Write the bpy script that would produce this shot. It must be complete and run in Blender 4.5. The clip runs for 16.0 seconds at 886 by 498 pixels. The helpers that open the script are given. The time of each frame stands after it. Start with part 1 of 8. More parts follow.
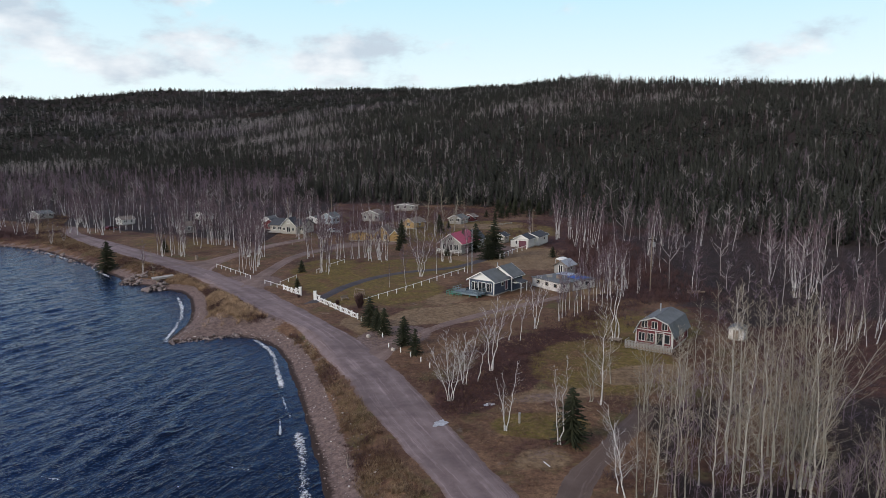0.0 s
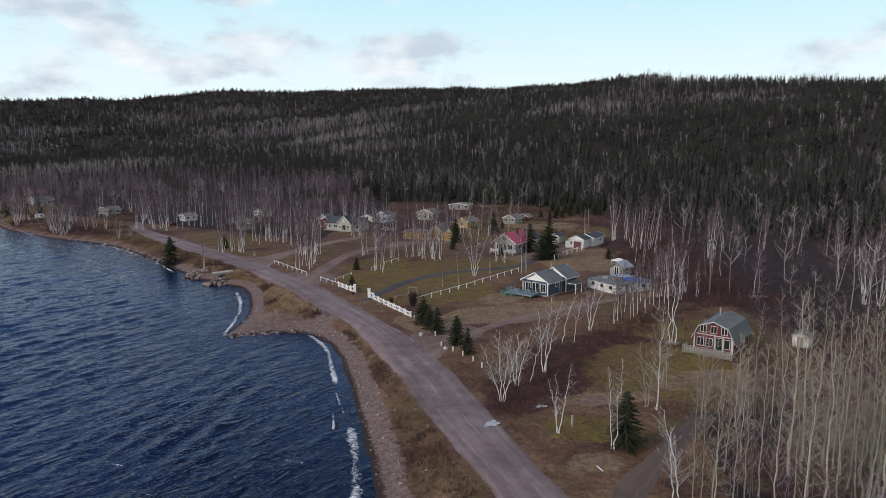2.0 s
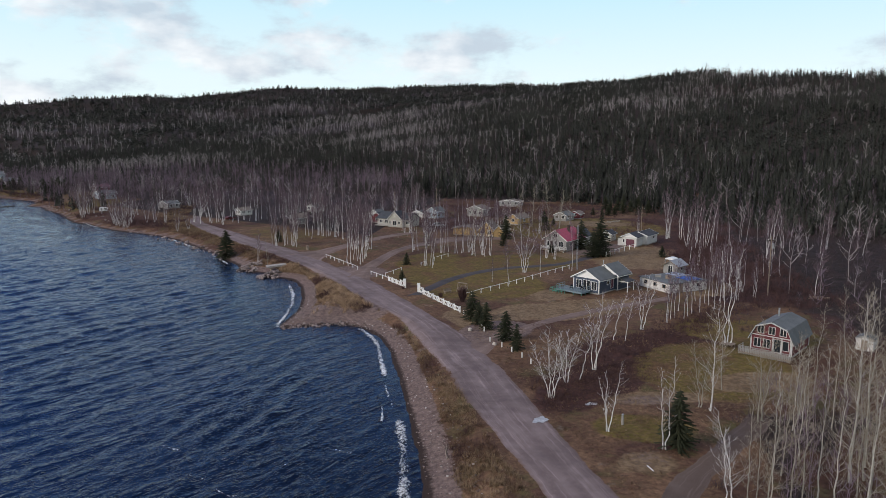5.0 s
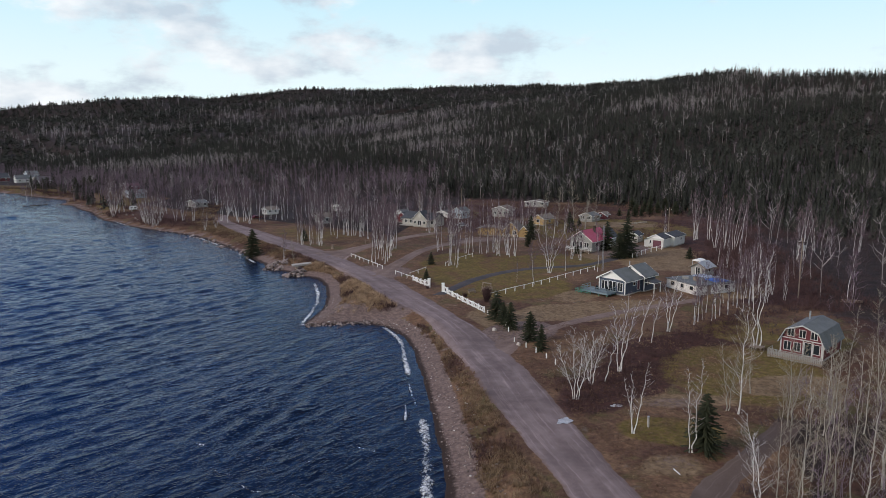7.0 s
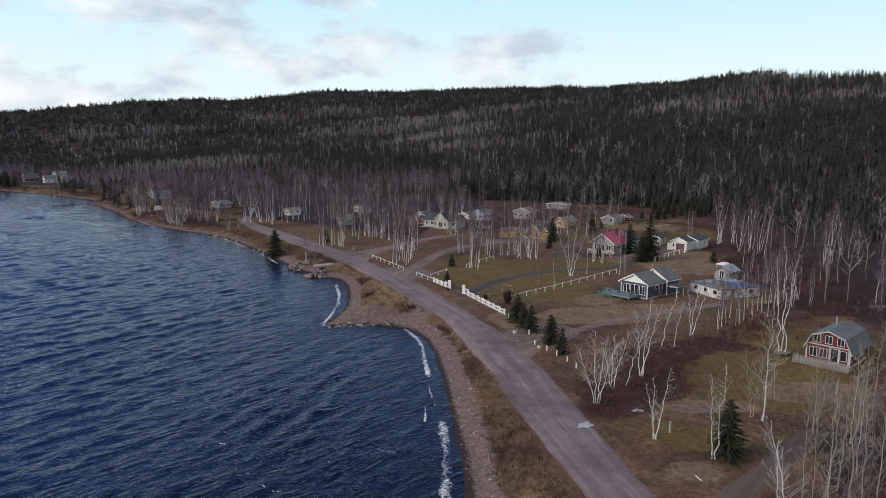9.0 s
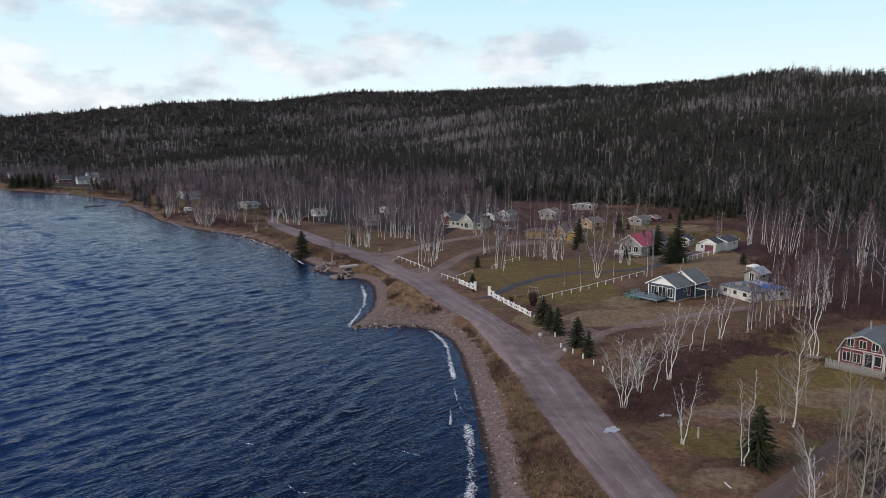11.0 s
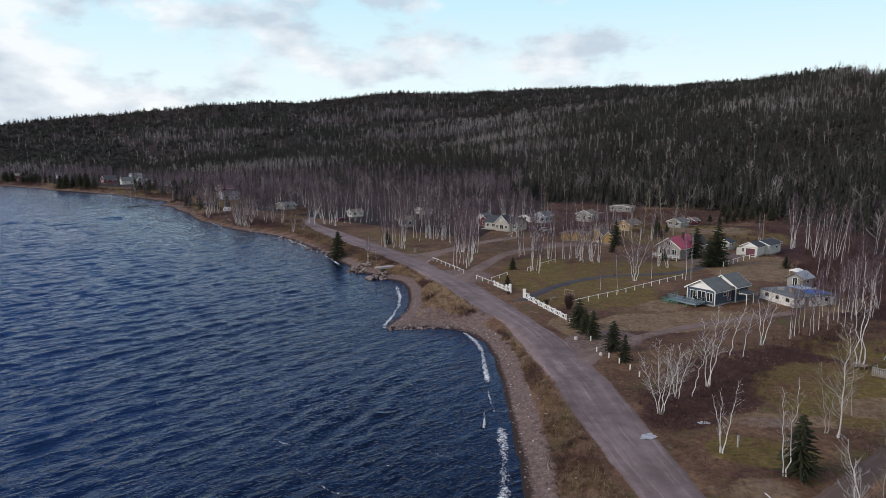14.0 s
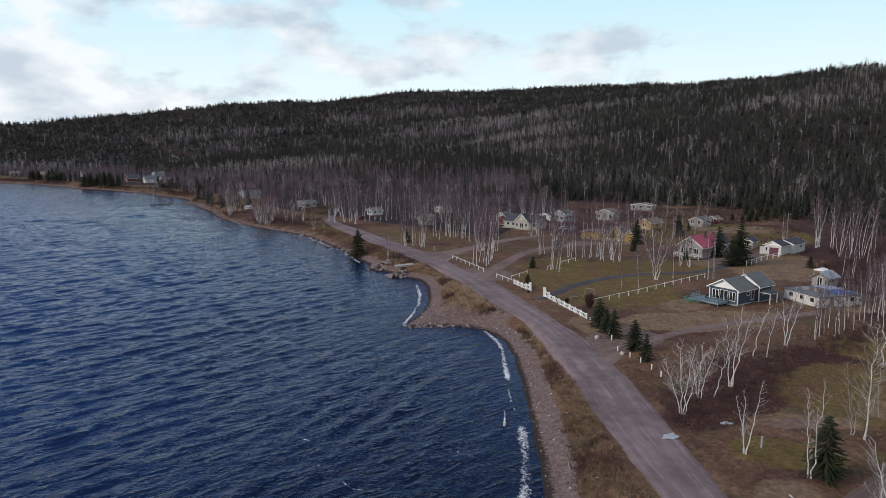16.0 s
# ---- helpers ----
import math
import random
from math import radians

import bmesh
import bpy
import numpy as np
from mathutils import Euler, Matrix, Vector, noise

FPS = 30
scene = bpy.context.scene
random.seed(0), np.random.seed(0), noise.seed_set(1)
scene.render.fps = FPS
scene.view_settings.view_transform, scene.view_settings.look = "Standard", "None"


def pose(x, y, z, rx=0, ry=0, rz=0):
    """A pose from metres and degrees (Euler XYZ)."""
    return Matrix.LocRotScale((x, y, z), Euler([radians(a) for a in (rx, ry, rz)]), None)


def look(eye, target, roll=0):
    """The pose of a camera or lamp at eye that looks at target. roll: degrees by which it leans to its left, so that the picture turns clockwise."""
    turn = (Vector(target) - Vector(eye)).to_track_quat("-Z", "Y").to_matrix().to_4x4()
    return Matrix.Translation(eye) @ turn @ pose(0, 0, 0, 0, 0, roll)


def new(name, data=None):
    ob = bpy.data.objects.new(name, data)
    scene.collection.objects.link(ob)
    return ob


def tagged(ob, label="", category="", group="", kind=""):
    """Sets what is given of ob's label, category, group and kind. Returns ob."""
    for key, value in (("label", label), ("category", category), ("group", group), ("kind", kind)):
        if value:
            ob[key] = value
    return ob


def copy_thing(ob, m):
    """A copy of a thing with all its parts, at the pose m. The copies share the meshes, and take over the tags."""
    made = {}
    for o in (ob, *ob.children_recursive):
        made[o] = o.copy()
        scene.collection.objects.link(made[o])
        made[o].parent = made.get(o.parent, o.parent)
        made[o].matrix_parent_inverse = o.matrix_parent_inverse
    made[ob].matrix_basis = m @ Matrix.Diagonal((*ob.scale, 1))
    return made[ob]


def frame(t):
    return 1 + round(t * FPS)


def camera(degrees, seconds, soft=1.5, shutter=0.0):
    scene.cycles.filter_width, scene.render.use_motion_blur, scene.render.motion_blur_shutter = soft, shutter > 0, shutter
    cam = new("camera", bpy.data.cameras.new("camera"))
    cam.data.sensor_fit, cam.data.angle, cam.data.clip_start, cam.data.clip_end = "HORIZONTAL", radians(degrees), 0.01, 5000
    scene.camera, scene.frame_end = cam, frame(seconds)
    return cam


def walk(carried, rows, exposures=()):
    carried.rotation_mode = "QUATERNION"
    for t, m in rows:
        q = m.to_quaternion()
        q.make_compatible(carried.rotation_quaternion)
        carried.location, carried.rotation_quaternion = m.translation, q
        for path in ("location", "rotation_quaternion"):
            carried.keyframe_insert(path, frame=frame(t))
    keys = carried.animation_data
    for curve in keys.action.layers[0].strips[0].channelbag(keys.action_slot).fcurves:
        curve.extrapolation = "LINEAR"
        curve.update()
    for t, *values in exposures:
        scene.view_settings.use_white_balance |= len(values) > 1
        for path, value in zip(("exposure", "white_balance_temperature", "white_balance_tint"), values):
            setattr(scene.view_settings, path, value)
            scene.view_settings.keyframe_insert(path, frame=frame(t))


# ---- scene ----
cam = camera(64.4, 16.0, soft=0.85)
PATH = [
    (0, (-0.256, -0.405, 36.201), (-0.24, 1.571, 35.892), -0.2),
    (0.5, (-0.3, -0.34, 36.21), (-0.327, 1.636, 35.902), -0.2),
    (1, (-0.319, -0.299, 36.205), (-0.385, 1.676, 35.897), -0.1),
    (1.5, (-0.317, -0.276, 36.182), (-0.419, 1.697, 35.873), -0.1),
    (2, (-0.298, -0.275, 36.139), (-0.434, 1.696, 35.829), -0.1),
    (2.5, (-0.283, -0.28, 36.087), (-0.446, 1.689, 35.775), -0.2),
    (3, (-0.288, -0.282, 36.042), (-0.475, 1.684, 35.73), -0.1),
    (3.5, (-0.3, -0.289, 35.996), (-0.513, 1.674, 35.682), -0.1),
    (4, (-0.303, -0.291, 35.953), (-0.54, 1.67, 35.637), -0.1),
    (6.5, (-0.331, -0.16, 35.567), (-0.66, 1.787, 35.25), -0.0),
    (7, (-0.33, -0.115, 35.56), (-0.676, 1.829, 35.244), 0.0),
    (7.5, (-0.339, -0.087, 35.567), (-0.698, 1.855, 35.251), -0.0),
    (8, (-0.319, -0.092, 35.58), (-0.692, 1.848, 35.265), -0.1),
    (8.5, (-0.312, -0.073, 35.608), (-0.7, 1.864, 35.295), -0.0),
    (9, (-0.303, -0.047, 35.642), (-0.708, 1.887, 35.33), 0.1),
    (11.5, (-0.34, 0.081, 36.011), (-0.834, 1.994, 35.7), -0.2),
    (12, (-0.347, 0.137, 36.042), (-0.859, 2.046, 35.732), -0.2),
    (12.5, (-0.345, 0.199, 36.059), (-0.871, 2.104, 35.749), -0.2),
    (13, (-0.341, 0.273, 36.072), (-0.881, 2.174, 35.763), -0.2),
    (13.5, (-0.326, 0.321, 36.079), (-0.885, 2.216, 35.769), -0.2),
    (14, (-0.314, 0.332, 36.074), (-0.887, 2.224, 35.765), -0.2),
    (14.5, (-0.315, 0.321, 36.062), (-0.9, 2.208, 35.751), -0.3),
    (15, (-0.354, 0.308, 36.053), (-0.953, 2.191, 35.742), -0.3),
    (15.5, (-0.428, 0.272, 36.049), (-1.04, 2.15, 35.736), -0.3),
    (16, (-0.502, 0.2, 36.051), (-1.126, 2.074, 35.738), -0.3),
]
walk(cam, [(t, look(eye, target, roll)) for t, eye, target, roll in PATH])

# ---- world and light ----
world = bpy.data.worlds.new("world")
scene.world = world
world.use_nodes = True
wn, wl = world.node_tree.nodes, world.node_tree.links
wn.clear()
SUN_EL, SUN_AZ = radians(26), radians(238)     # azimuth clockwise from +y
w_out = wn.new("ShaderNodeOutputWorld")
w_bg = wn.new("ShaderNodeBackground")
w_sky = wn.new("ShaderNodeTexSky")
w_sky.sky_type = "NISHITA"
w_sky.sun_disc = False
w_sky.sun_elevation, w_sky.sun_rotation = SUN_EL, SUN_AZ
w_sky.air_density, w_sky.dust_density, w_sky.ozone_density = 1.0, 0.6, 1.5
w_scale = wn.new("ShaderNodeVectorMath"); w_scale.operation = "SCALE"; w_scale.inputs["Scale"].default_value = 0.085
wl.new(w_sky.outputs[0], w_scale.inputs[0])
w_geo = wn.new("ShaderNodeTexCoord")
w_sep = wn.new("ShaderNodeSeparateXYZ"); wl.new(w_geo.outputs["Generated"], w_sep.inputs[0])
# heaped clouds: lumps a little wider than high
w_warp = wn.new("ShaderNodeMapping"); w_warp.inputs["Location"].default_value = (1.3, 0.4, 2.2); w_warp.inputs["Scale"].default_value = (5.0, 5.0, 10.5)
wl.new(w_geo.outputs["Generated"], w_warp.inputs["Vector"])
w_h = wn.new("ShaderNodeMath"); w_h.operation = "MAXIMUM"; w_h.inputs[1].default_value = 0.0
wl.new(w_sep.outputs["Z"], w_h.inputs[0])
w_n1 = wn.new("ShaderNodeTexNoise"); w_n1.inputs["Scale"].default_value = 1.0; w_n1.inputs["Detail"].default_value = 7; w_n1.inputs["Roughness"].default_value = 0.58
wl.new(w_warp.outputs[0], w_n1.inputs["Vector"])
# low cloud lies along the lake
w_bias = wn.new("ShaderNodeMath"); w_bias.operation = "MULTIPLY_ADD"; w_bias.inputs[1].default_value = -0.15
wl.new(w_sep.outputs["X"], w_bias.inputs[0]); wl.new(w_n1.outputs["Fac"], w_bias.inputs[2])
w_r1 = wn.new("ShaderNodeMapRange"); w_r1.interpolation_type = "SMOOTHSTEP"
w_r1.inputs["From Min"].default_value, w_r1.inputs["From Max"].default_value = 0.50, 0.63
wl.new(w_bias.outputs[0], w_r1.inputs["Value"])
w_n2 = wn.new("ShaderNodeTexNoise"); w_n2.inputs["Scale"].default_value = 1.7; w_n2.inputs["Detail"].default_value = 5
wl.new(w_warp.outputs[0], w_n2.inputs["Vector"])
w_r2 = wn.new("ShaderNodeValToRGB")
w_r2.color_ramp.elements[0].position, w_r2.color_ramp.elements[1].position = 0.42, 0.60
w_r2.color_ramp.elements[0].color, w_r2.color_ramp.elements[1].color = (0.50, 0.57, 0.66, 1), (0.86, 0.88, 0.91, 1)
wl.new(w_n2.outputs["Fac"], w_r2.inputs[0])
# thin bright veil low over the hills, clearing to blue overhead
w_veil = wn.new("ShaderNodeValToRGB")
e = w_veil.color_ramp.elements
e[0].position, e[0].color = 0.0, (0.82, 0.93, 0.95, 1)
e[1].position, e[1].color = 1.0, (0.12, 0.18, 0.46, 1)
for at_, c_ in ((0.08, (0.77, 0.91, 0.95, 1)), (0.185, (0.56, 0.82, 0.94, 1)), (0.225, (0.26, 0.54, 0.98, 1)), (0.30, (0.15, 0.36, 0.90, 1)), (0.45, (0.10, 0.22, 0.62, 1)), (0.70, (0.09, 0.15, 0.40, 1))):
    k_ = e.new(at_); k_.color = c_
wl.new(w_h.outputs[0], w_veil.inputs[0])
w_hi = wn.new("ShaderNodeMixRGB"); w_hi.inputs[0].default_value = 0.92
wl.new(w_scale.outputs[0], w_hi.inputs[1]); wl.new(w_veil.outputs[0], w_hi.inputs[2])
w_up = wn.new("ShaderNodeMapRange"); w_up.inputs["From Min"].default_value, w_up.inputs["From Max"].default_value = 0.175, 0.235
w_up.inputs["To Min"].default_value, w_up.inputs["To Max"].default_value = 0.85, 0.08
wl.new(w_h.outputs[0], w_up.inputs["Value"])
w_thin = wn.new("ShaderNodeMath"); w_thin.operation = "MULTIPLY"
wl.new(w_r1.outputs[0], w_thin.inputs[0]); wl.new(w_up.outputs[0], w_thin.inputs[1])
w_mix = wn.new("ShaderNodeMixRGB")
wl.new(w_thin.outputs[0], w_mix.inputs[0]); wl.new(w_hi.outputs[0], w_mix.inputs[1]); wl.new(w_r2.outputs[0], w_mix.inputs[2])
# pale deck of unseen cloud added for neutral fill: land side, stopping over the lake
w_dot = wn.new("ShaderNodeVectorMath"); w_dot.operation = "DOT_PRODUCT"; w_dot.inputs[1].default_value = (0.72, -0.69, 0.0)
wl.new(w_geo.outputs["Generated"], w_dot.inputs[0])
w_rag = wn.new("ShaderNodeMath"); w_rag.operation = "MULTIPLY_ADD"; w_rag.inputs[1].default_value = 0.9
wl.new(w_n2.outputs["Fac"], w_rag.inputs[0]); wl.new(w_dot.outputs["Value"], w_rag.inputs[2])
w_side = wn.new("ShaderNodeMapRange"); w_side.interpolation_type = "SMOOTHSTEP"
w_side.inputs["From Min"].default_value, w_side.inputs["From Max"].default_value = 0.10, 0.62
wl.new(w_rag.outputs[0], w_side.inputs["Value"])
w_rise = wn.new("ShaderNodeMapRange"); w_rise.inputs["From Min"].default_value, w_rise.inputs["From Max"].default_value = 0.21, 0.32
wl.new(w_h.outputs[0], w_rise.inputs["Value"])
w_fill_deck = wn.new("ShaderNodeMath"); w_fill_deck.operation = "MULTIPLY"
wl.new(w_side.outputs[0], w_fill_deck.inputs[0]); wl.new(w_rise.outputs[0], w_fill_deck.inputs[1])
w_tone = wn.new("ShaderNodeMixRGB"); w_tone.inputs[1].default_value, w_tone.inputs[2].default_value = (0.39, 0.41, 0.45, 1), (0.63, 0.64, 0.66, 1)
wl.new(w_n1.outputs["Fac"], w_tone.inputs[0])
w_all = wn.new("ShaderNodeMixRGB")
wl.new(w_fill_deck.outputs[0], w_all.inputs[0]); wl.new(w_mix.outputs[0], w_all.inputs[1]); wl.new(w_tone.outputs[0], w_all.inputs[2])
wl.new(w_all.outputs[0], w_bg.inputs["Color"])
w_bg.inputs["Strength"].default_value = 1.12
wl.new(w_bg.outputs[0], w_out.inputs[0])

sun = new("sun", bpy.data.lights.new("sun", "SUN"))
sun.data.energy, sun.data.angle, sun.data.color = 2.4, radians(26), (1.0, 0.90, 0.78)
sun_dir = Vector((math.sin(SUN_AZ) * math.cos(SUN_EL), math.cos(SUN_AZ) * math.cos(SUN_EL), math.sin(SUN_EL)))
sun.matrix_world = look(sun_dir * 300, (0, 0, 0))


# ---- materials ----
def material(name, base, rough=0.85, metal=0.0, vary=0.25, scale=2.0, fine=18.0, bump=0.0, bump_scale=None, spec=0.3, second=None, island=False):
    """Noise-varied surface: two scales of tint and an optional relief."""
    m = bpy.data.materials.new(name)
    m.use_nodes = True
    n, l = m.node_tree.nodes, m.node_tree.links
    b = n["Principled BSDF"]
    b.inputs["Roughness"].default_value, b.inputs["Metallic"].default_value = rough, metal
    b.inputs["Specular IOR Level"].default_value = spec
    tc = n.new("ShaderNodeTexCoord")
    big = n.new("ShaderNodeTexNoise"); big.inputs["Scale"].default_value = scale; big.inputs["Detail"].default_value = 4
    sm = n.new("ShaderNodeTexNoise"); sm.inputs["Scale"].default_value = fine; sm.inputs["Detail"].default_value = 3
    l.new(tc.outputs["Object"], big.inputs["Vector"]); l.new(tc.outputs["Object"], sm.inputs["Vector"])
    add = n.new("ShaderNodeMath"); add.operation = "ADD"
    l.new(big.outputs["Fac"], add.inputs[0]); l.new(sm.outputs["Fac"], add.inputs[1])
    src = add
    if island:
        oi = n.new("ShaderNodeObjectInfo")
        a2 = n.new("ShaderNodeMath"); a2.operation = "MULTIPLY_ADD"; a2.inputs[1].default_value = 0.5
        l.new(oi.outputs["Random"], a2.inputs[0]); l.new(add.outputs[0], a2.inputs[2])
        a3 = n.new("ShaderNodeMath"); a3.operation = "SUBTRACT"; a3.inputs[1].default_value = 0.25
        l.new(a2.outputs[0], a3.inputs[0]); src = a3
    ramp = n.new("ShaderNodeMapRange"); ramp.inputs["From Min"].default_value, ramp.inputs["From Max"].default_value = 0.65, 1.35
    l.new(src.outputs[0], ramp.inputs["Value"])
    mix = n.new("ShaderNodeMixRGB")
    lo = tuple(c * (1 - vary) for c in base)
    hi = second or tuple(min(1, c * (1 + vary)) for c in base)
    mix.inputs[1].default_value, mix.inputs[2].default_value = (*lo, 1), (*hi, 1)
    l.new(ramp.outputs[0], mix.inputs[0]); l.new(mix.outputs[0], b.inputs["Base Color"])
    if bump:
        bn = n.new("ShaderNodeTexNoise"); bn.inputs["Scale"].default_value = bump_scale or fine; bn.inputs["Detail"].default_value = 5
        l.new(tc.outputs["Object"], bn.inputs["Vector"])
        bu = n.new("ShaderNodeBump"); bu.inputs["Strength"].default_value = bump; bu.inputs["Distance"].default_value = 0.1
        l.new(bn.outputs["Fac"], bu.inputs["Height"]); l.new(bu.outputs[0], b.inputs["Normal"])
    return m


M_conifer = material("spruce_needles", (0.0345, 0.0372, 0.0325), 0.95, vary=0.45, scale=0.03, fine=0.24, second=(0.0680, 0.0700, 0.0590), spec=0.1)
M_bark_pale = material("birch_bark", (0.54, 0.51, 0.50), 0.8, vary=0.5, scale=1.2, fine=5.0, second=(0.82, 0.79, 0.77))
M_bark_white = material("white_birch_bark", (0.60, 0.58, 0.56), 0.75, vary=0.42, scale=1.4, fine=5.0, second=(0.86, 0.84, 0.81))
M_yard_spruce = material("yard_spruce_needles", (0.027, 0.034, 0.021), 0.9, vary=0.45, scale=0.6, fine=3.0, second=(0.056, 0.060, 0.035), spec=0.1)
M_bark_ash = material("pale_aspen_bark", (0.38, 0.355, 0.31), 0.85, vary=0.4, scale=0.6, fine=4.0, second=(0.60, 0.57, 0.51))
M_bark_grey = material("aspen_bark", (0.25, 0.23, 0.19), 0.85, vary=0.4, scale=0.6, fine=4.0, second=(0.43, 0.40, 0.34))
M_twig = material("bare_twigs", (0.162, 0.119, 0.148), 0.9, vary=0.3, scale=0.05, fine=1.0)
M_twig_mauve = material("mauve_twigs", (0.148, 0.104, 0.120), 0.9, vary=0.3, scale=0.3, fine=1.5)
M_twig_grey = material("grey_twigs", (0.33, 0.30, 0.29), 0.9, vary=0.3, scale=0.6, fine=3.0)
M_twig_dark = material("dark_twigs", (0.062, 0.043, 0.048), 0.9, vary=0.35, scale=0.06, fine=1.0)
M_gold = material("golden_grass", (0.25, 0.150, 0.092), 0.9, vary=0.55, scale=0.5, fine=1.6, second=(0.60, 0.43, 0.285))
M_twig_pale = material("pale_twigs", (0.245, 0.207, 0.158), 0.9, vary=0.3, scale=0.3, fine=2.0)
M_hill_birch = material("hill_birch", (0.1925, 0.1650, 0.1650), 0.9, vary=0.45, scale=0.02, fine=0.3, second=(0.4510, 0.4070, 0.4070))
M_twig_red = material("red_brown_brush", (0.078, 0.043, 0.042), 0.9, vary=0.4, scale=0.2, fine=1.5)
M_drygrass = material("dry_grass", (0.175, 0.115, 0.072), 0.9, vary=0.5, scale=0.35, fine=1.6, second=(0.35, 0.25, 0.16))
M_bark_dark = material("dark_bark", (0.06, 0.045, 0.035), 0.9, vary=0.3)
M_rock = material("shore_rock", (0.23, 0.185, 0.175), 0.85, vary=0.55, scale=1.5, fine=9, bump=0.5, island=True)


def pebble_material():
    """Each stone its own tone: mostly dull pink-grey, few pale."""
    m = bpy.data.materials.new("beach_pebbles"); m.use_nodes = True
    n, l = m.node_tree.nodes, m.node_tree.links
    b = n["Principled BSDF"]; b.inputs["Roughness"].default_value = 0.85
    ge = n.new("ShaderNodeNewGeometry"); r = n.new("ShaderNodeValToRGB"); e = r.color_ramp.elements
    e[0].color, e[1].color = (0.070, 0.052, 0.048, 1), (0.62, 0.58, 0.55, 1)
    for at_, c_ in ((0.45, (0.145, 0.108, 0.098, 1)), (0.80, (0.23, 0.175, 0.16, 1)), (0.93, (0.34, 0.29, 0.27, 1))):
        e.new(at_).color = c_
    l.new(ge.outputs["Random Per Island"], r.inputs[0]); l.new(r.outputs[0], b.inputs["Base Color"])
    return m


M_pebble = pebble_material()
M_white = material("white_paint", (0.78, 0.78, 0.76), 0.55, vary=0.06, scale=1.0, fine=8)


# ---- plan ----
SHORE = [(40, -900), (8, -120), (1, -20), (-4, 25), (-8.5, 50), (-11.8, 66.4), (-14.0, 74.8), (-17.3, 85.9), (-20.8, 97.6), (-25, 110.6), (-28.6, 118.9), (-33, 124.4),
         (-38, 126.8), (-43, 125.2), (-48.6, 122.4), (-49.8, 124.6), (-49.8, 130), (-50.4, 138), (-53, 147), (-57.2, 158), (-62, 166), (-66, 168), (-69.8, 167.6), (-72, 173), (-80, 175.8), (-84, 183),
         (-91, 191), (-98.7, 199.8), (-106.9, 208), (-115.3, 216.3), (-125, 226), (-133.6, 233), (-146, 239), (-163.5, 247.5), (-174, 254.4), (-184.4, 263.6), (-193.5, 267.2), (-206, 279.5), (-222, 297), (-239, 310.5), (-252, 324), (-265, 329.5), (-268, 340), (-279, 353),
         (-317, 371), (-326, 374), (-334, 383), (-367, 394), (-393, 404), (-428, 412), (-442, 422), (-468, 428.5), (-497, 440), (-540, 446), (-590, 464), (-800, 520), (-1300, 560), (-2600, 700)]
LAND = SHORE + [(-2600, 3000), (3000, 3000), (3000, -900)]
FOOT = [(600, 40), (300, 140), (150, 196), (76, 256), (42, 318), (15, 352), (-60, 375), (-180, 420), (-330, 470), (-560, 540), (-900, 590), (-1600, 640), (-2600, 760)]
CREST = [(900, 300, 90), (560, 480, 88), (371, 593, 76), (287, 692, 84), (180, 779, 97), (158, 990, 108), (129, 1293, 124), (13, 1500, 135), (-215, 1585, 137), (-461, 1532, 135), (-694, 1386, 117),
         (-865, 1226, 96), (-1026, 1095, 73), (-1114, 929, 58), (-1145, 807, 49), (-1300, 760, 40), (-2600, 900, 30)]


def seg_dist(px, py, line):
    """Distance to a polyline and the share along the nearest leg."""
    best = np.full(px.shape, 1e9); idx = np.zeros(px.shape)
    for i in range(len(line) - 1):
        ax, ay = line[i][0], line[i][1]
        dx, dy = line[i + 1][0] - ax, line[i + 1][1] - ay
        s = np.clip(((px - ax) * dx + (py - ay) * dy) / (dx * dx + dy * dy), 0, 1)
        d = np.hypot(px - ax - s * dx, py - ay - s * dy)
        near = d < best
        best = np.where(near, d, best); idx = np.where(near, i + s, idx)
    return best, idx


def inside(px, py, poly):
    r = np.zeros(px.shape, bool)
    j = len(poly) - 1
    for i in range(len(poly)):
        (xi, yi), (xj, yj) = poly[i][:2], poly[j][:2]
        c = ((yi > py) != (yj > py)) & (px < (xj - xi) * (py - yi) / ((yj - yi) or 1e-9) + xi)
        r ^= c
        j = i
    return r


HILL = [(p[0], p[1]) for p in FOOT] + [(-2600, 3500), (3500, 3500), (3500, 60)]
CREST_Z = np.array([c[2] for c in CREST])


def wob(x, y, s, seed=0.0):
    """Cheap smooth noise, about -1 to 1."""
    a = np.sin(x / s + 1.7 * np.sin(y / (s * 1.3) + seed) + seed) + np.sin(y / (s * 0.83) + 1.3 * np.sin(x / (s * 1.1) - seed) + 2.1 * seed)
    b = np.sin((x + y) / (s * 0.41) + 2 * np.sin((x - y) / (s * 0.57) + seed)) * 0.6
    return (a + b) / 2.2


def smooth(v, a, b):
    s = np.clip((v - a) / (b - a), 0, 1)
    return s * s * (3 - 2 * s)


def shore_dist(px, py):
    d, _ = seg_dist(px, py, SHORE)
    return np.where(inside(px, py, LAND), d, -d)


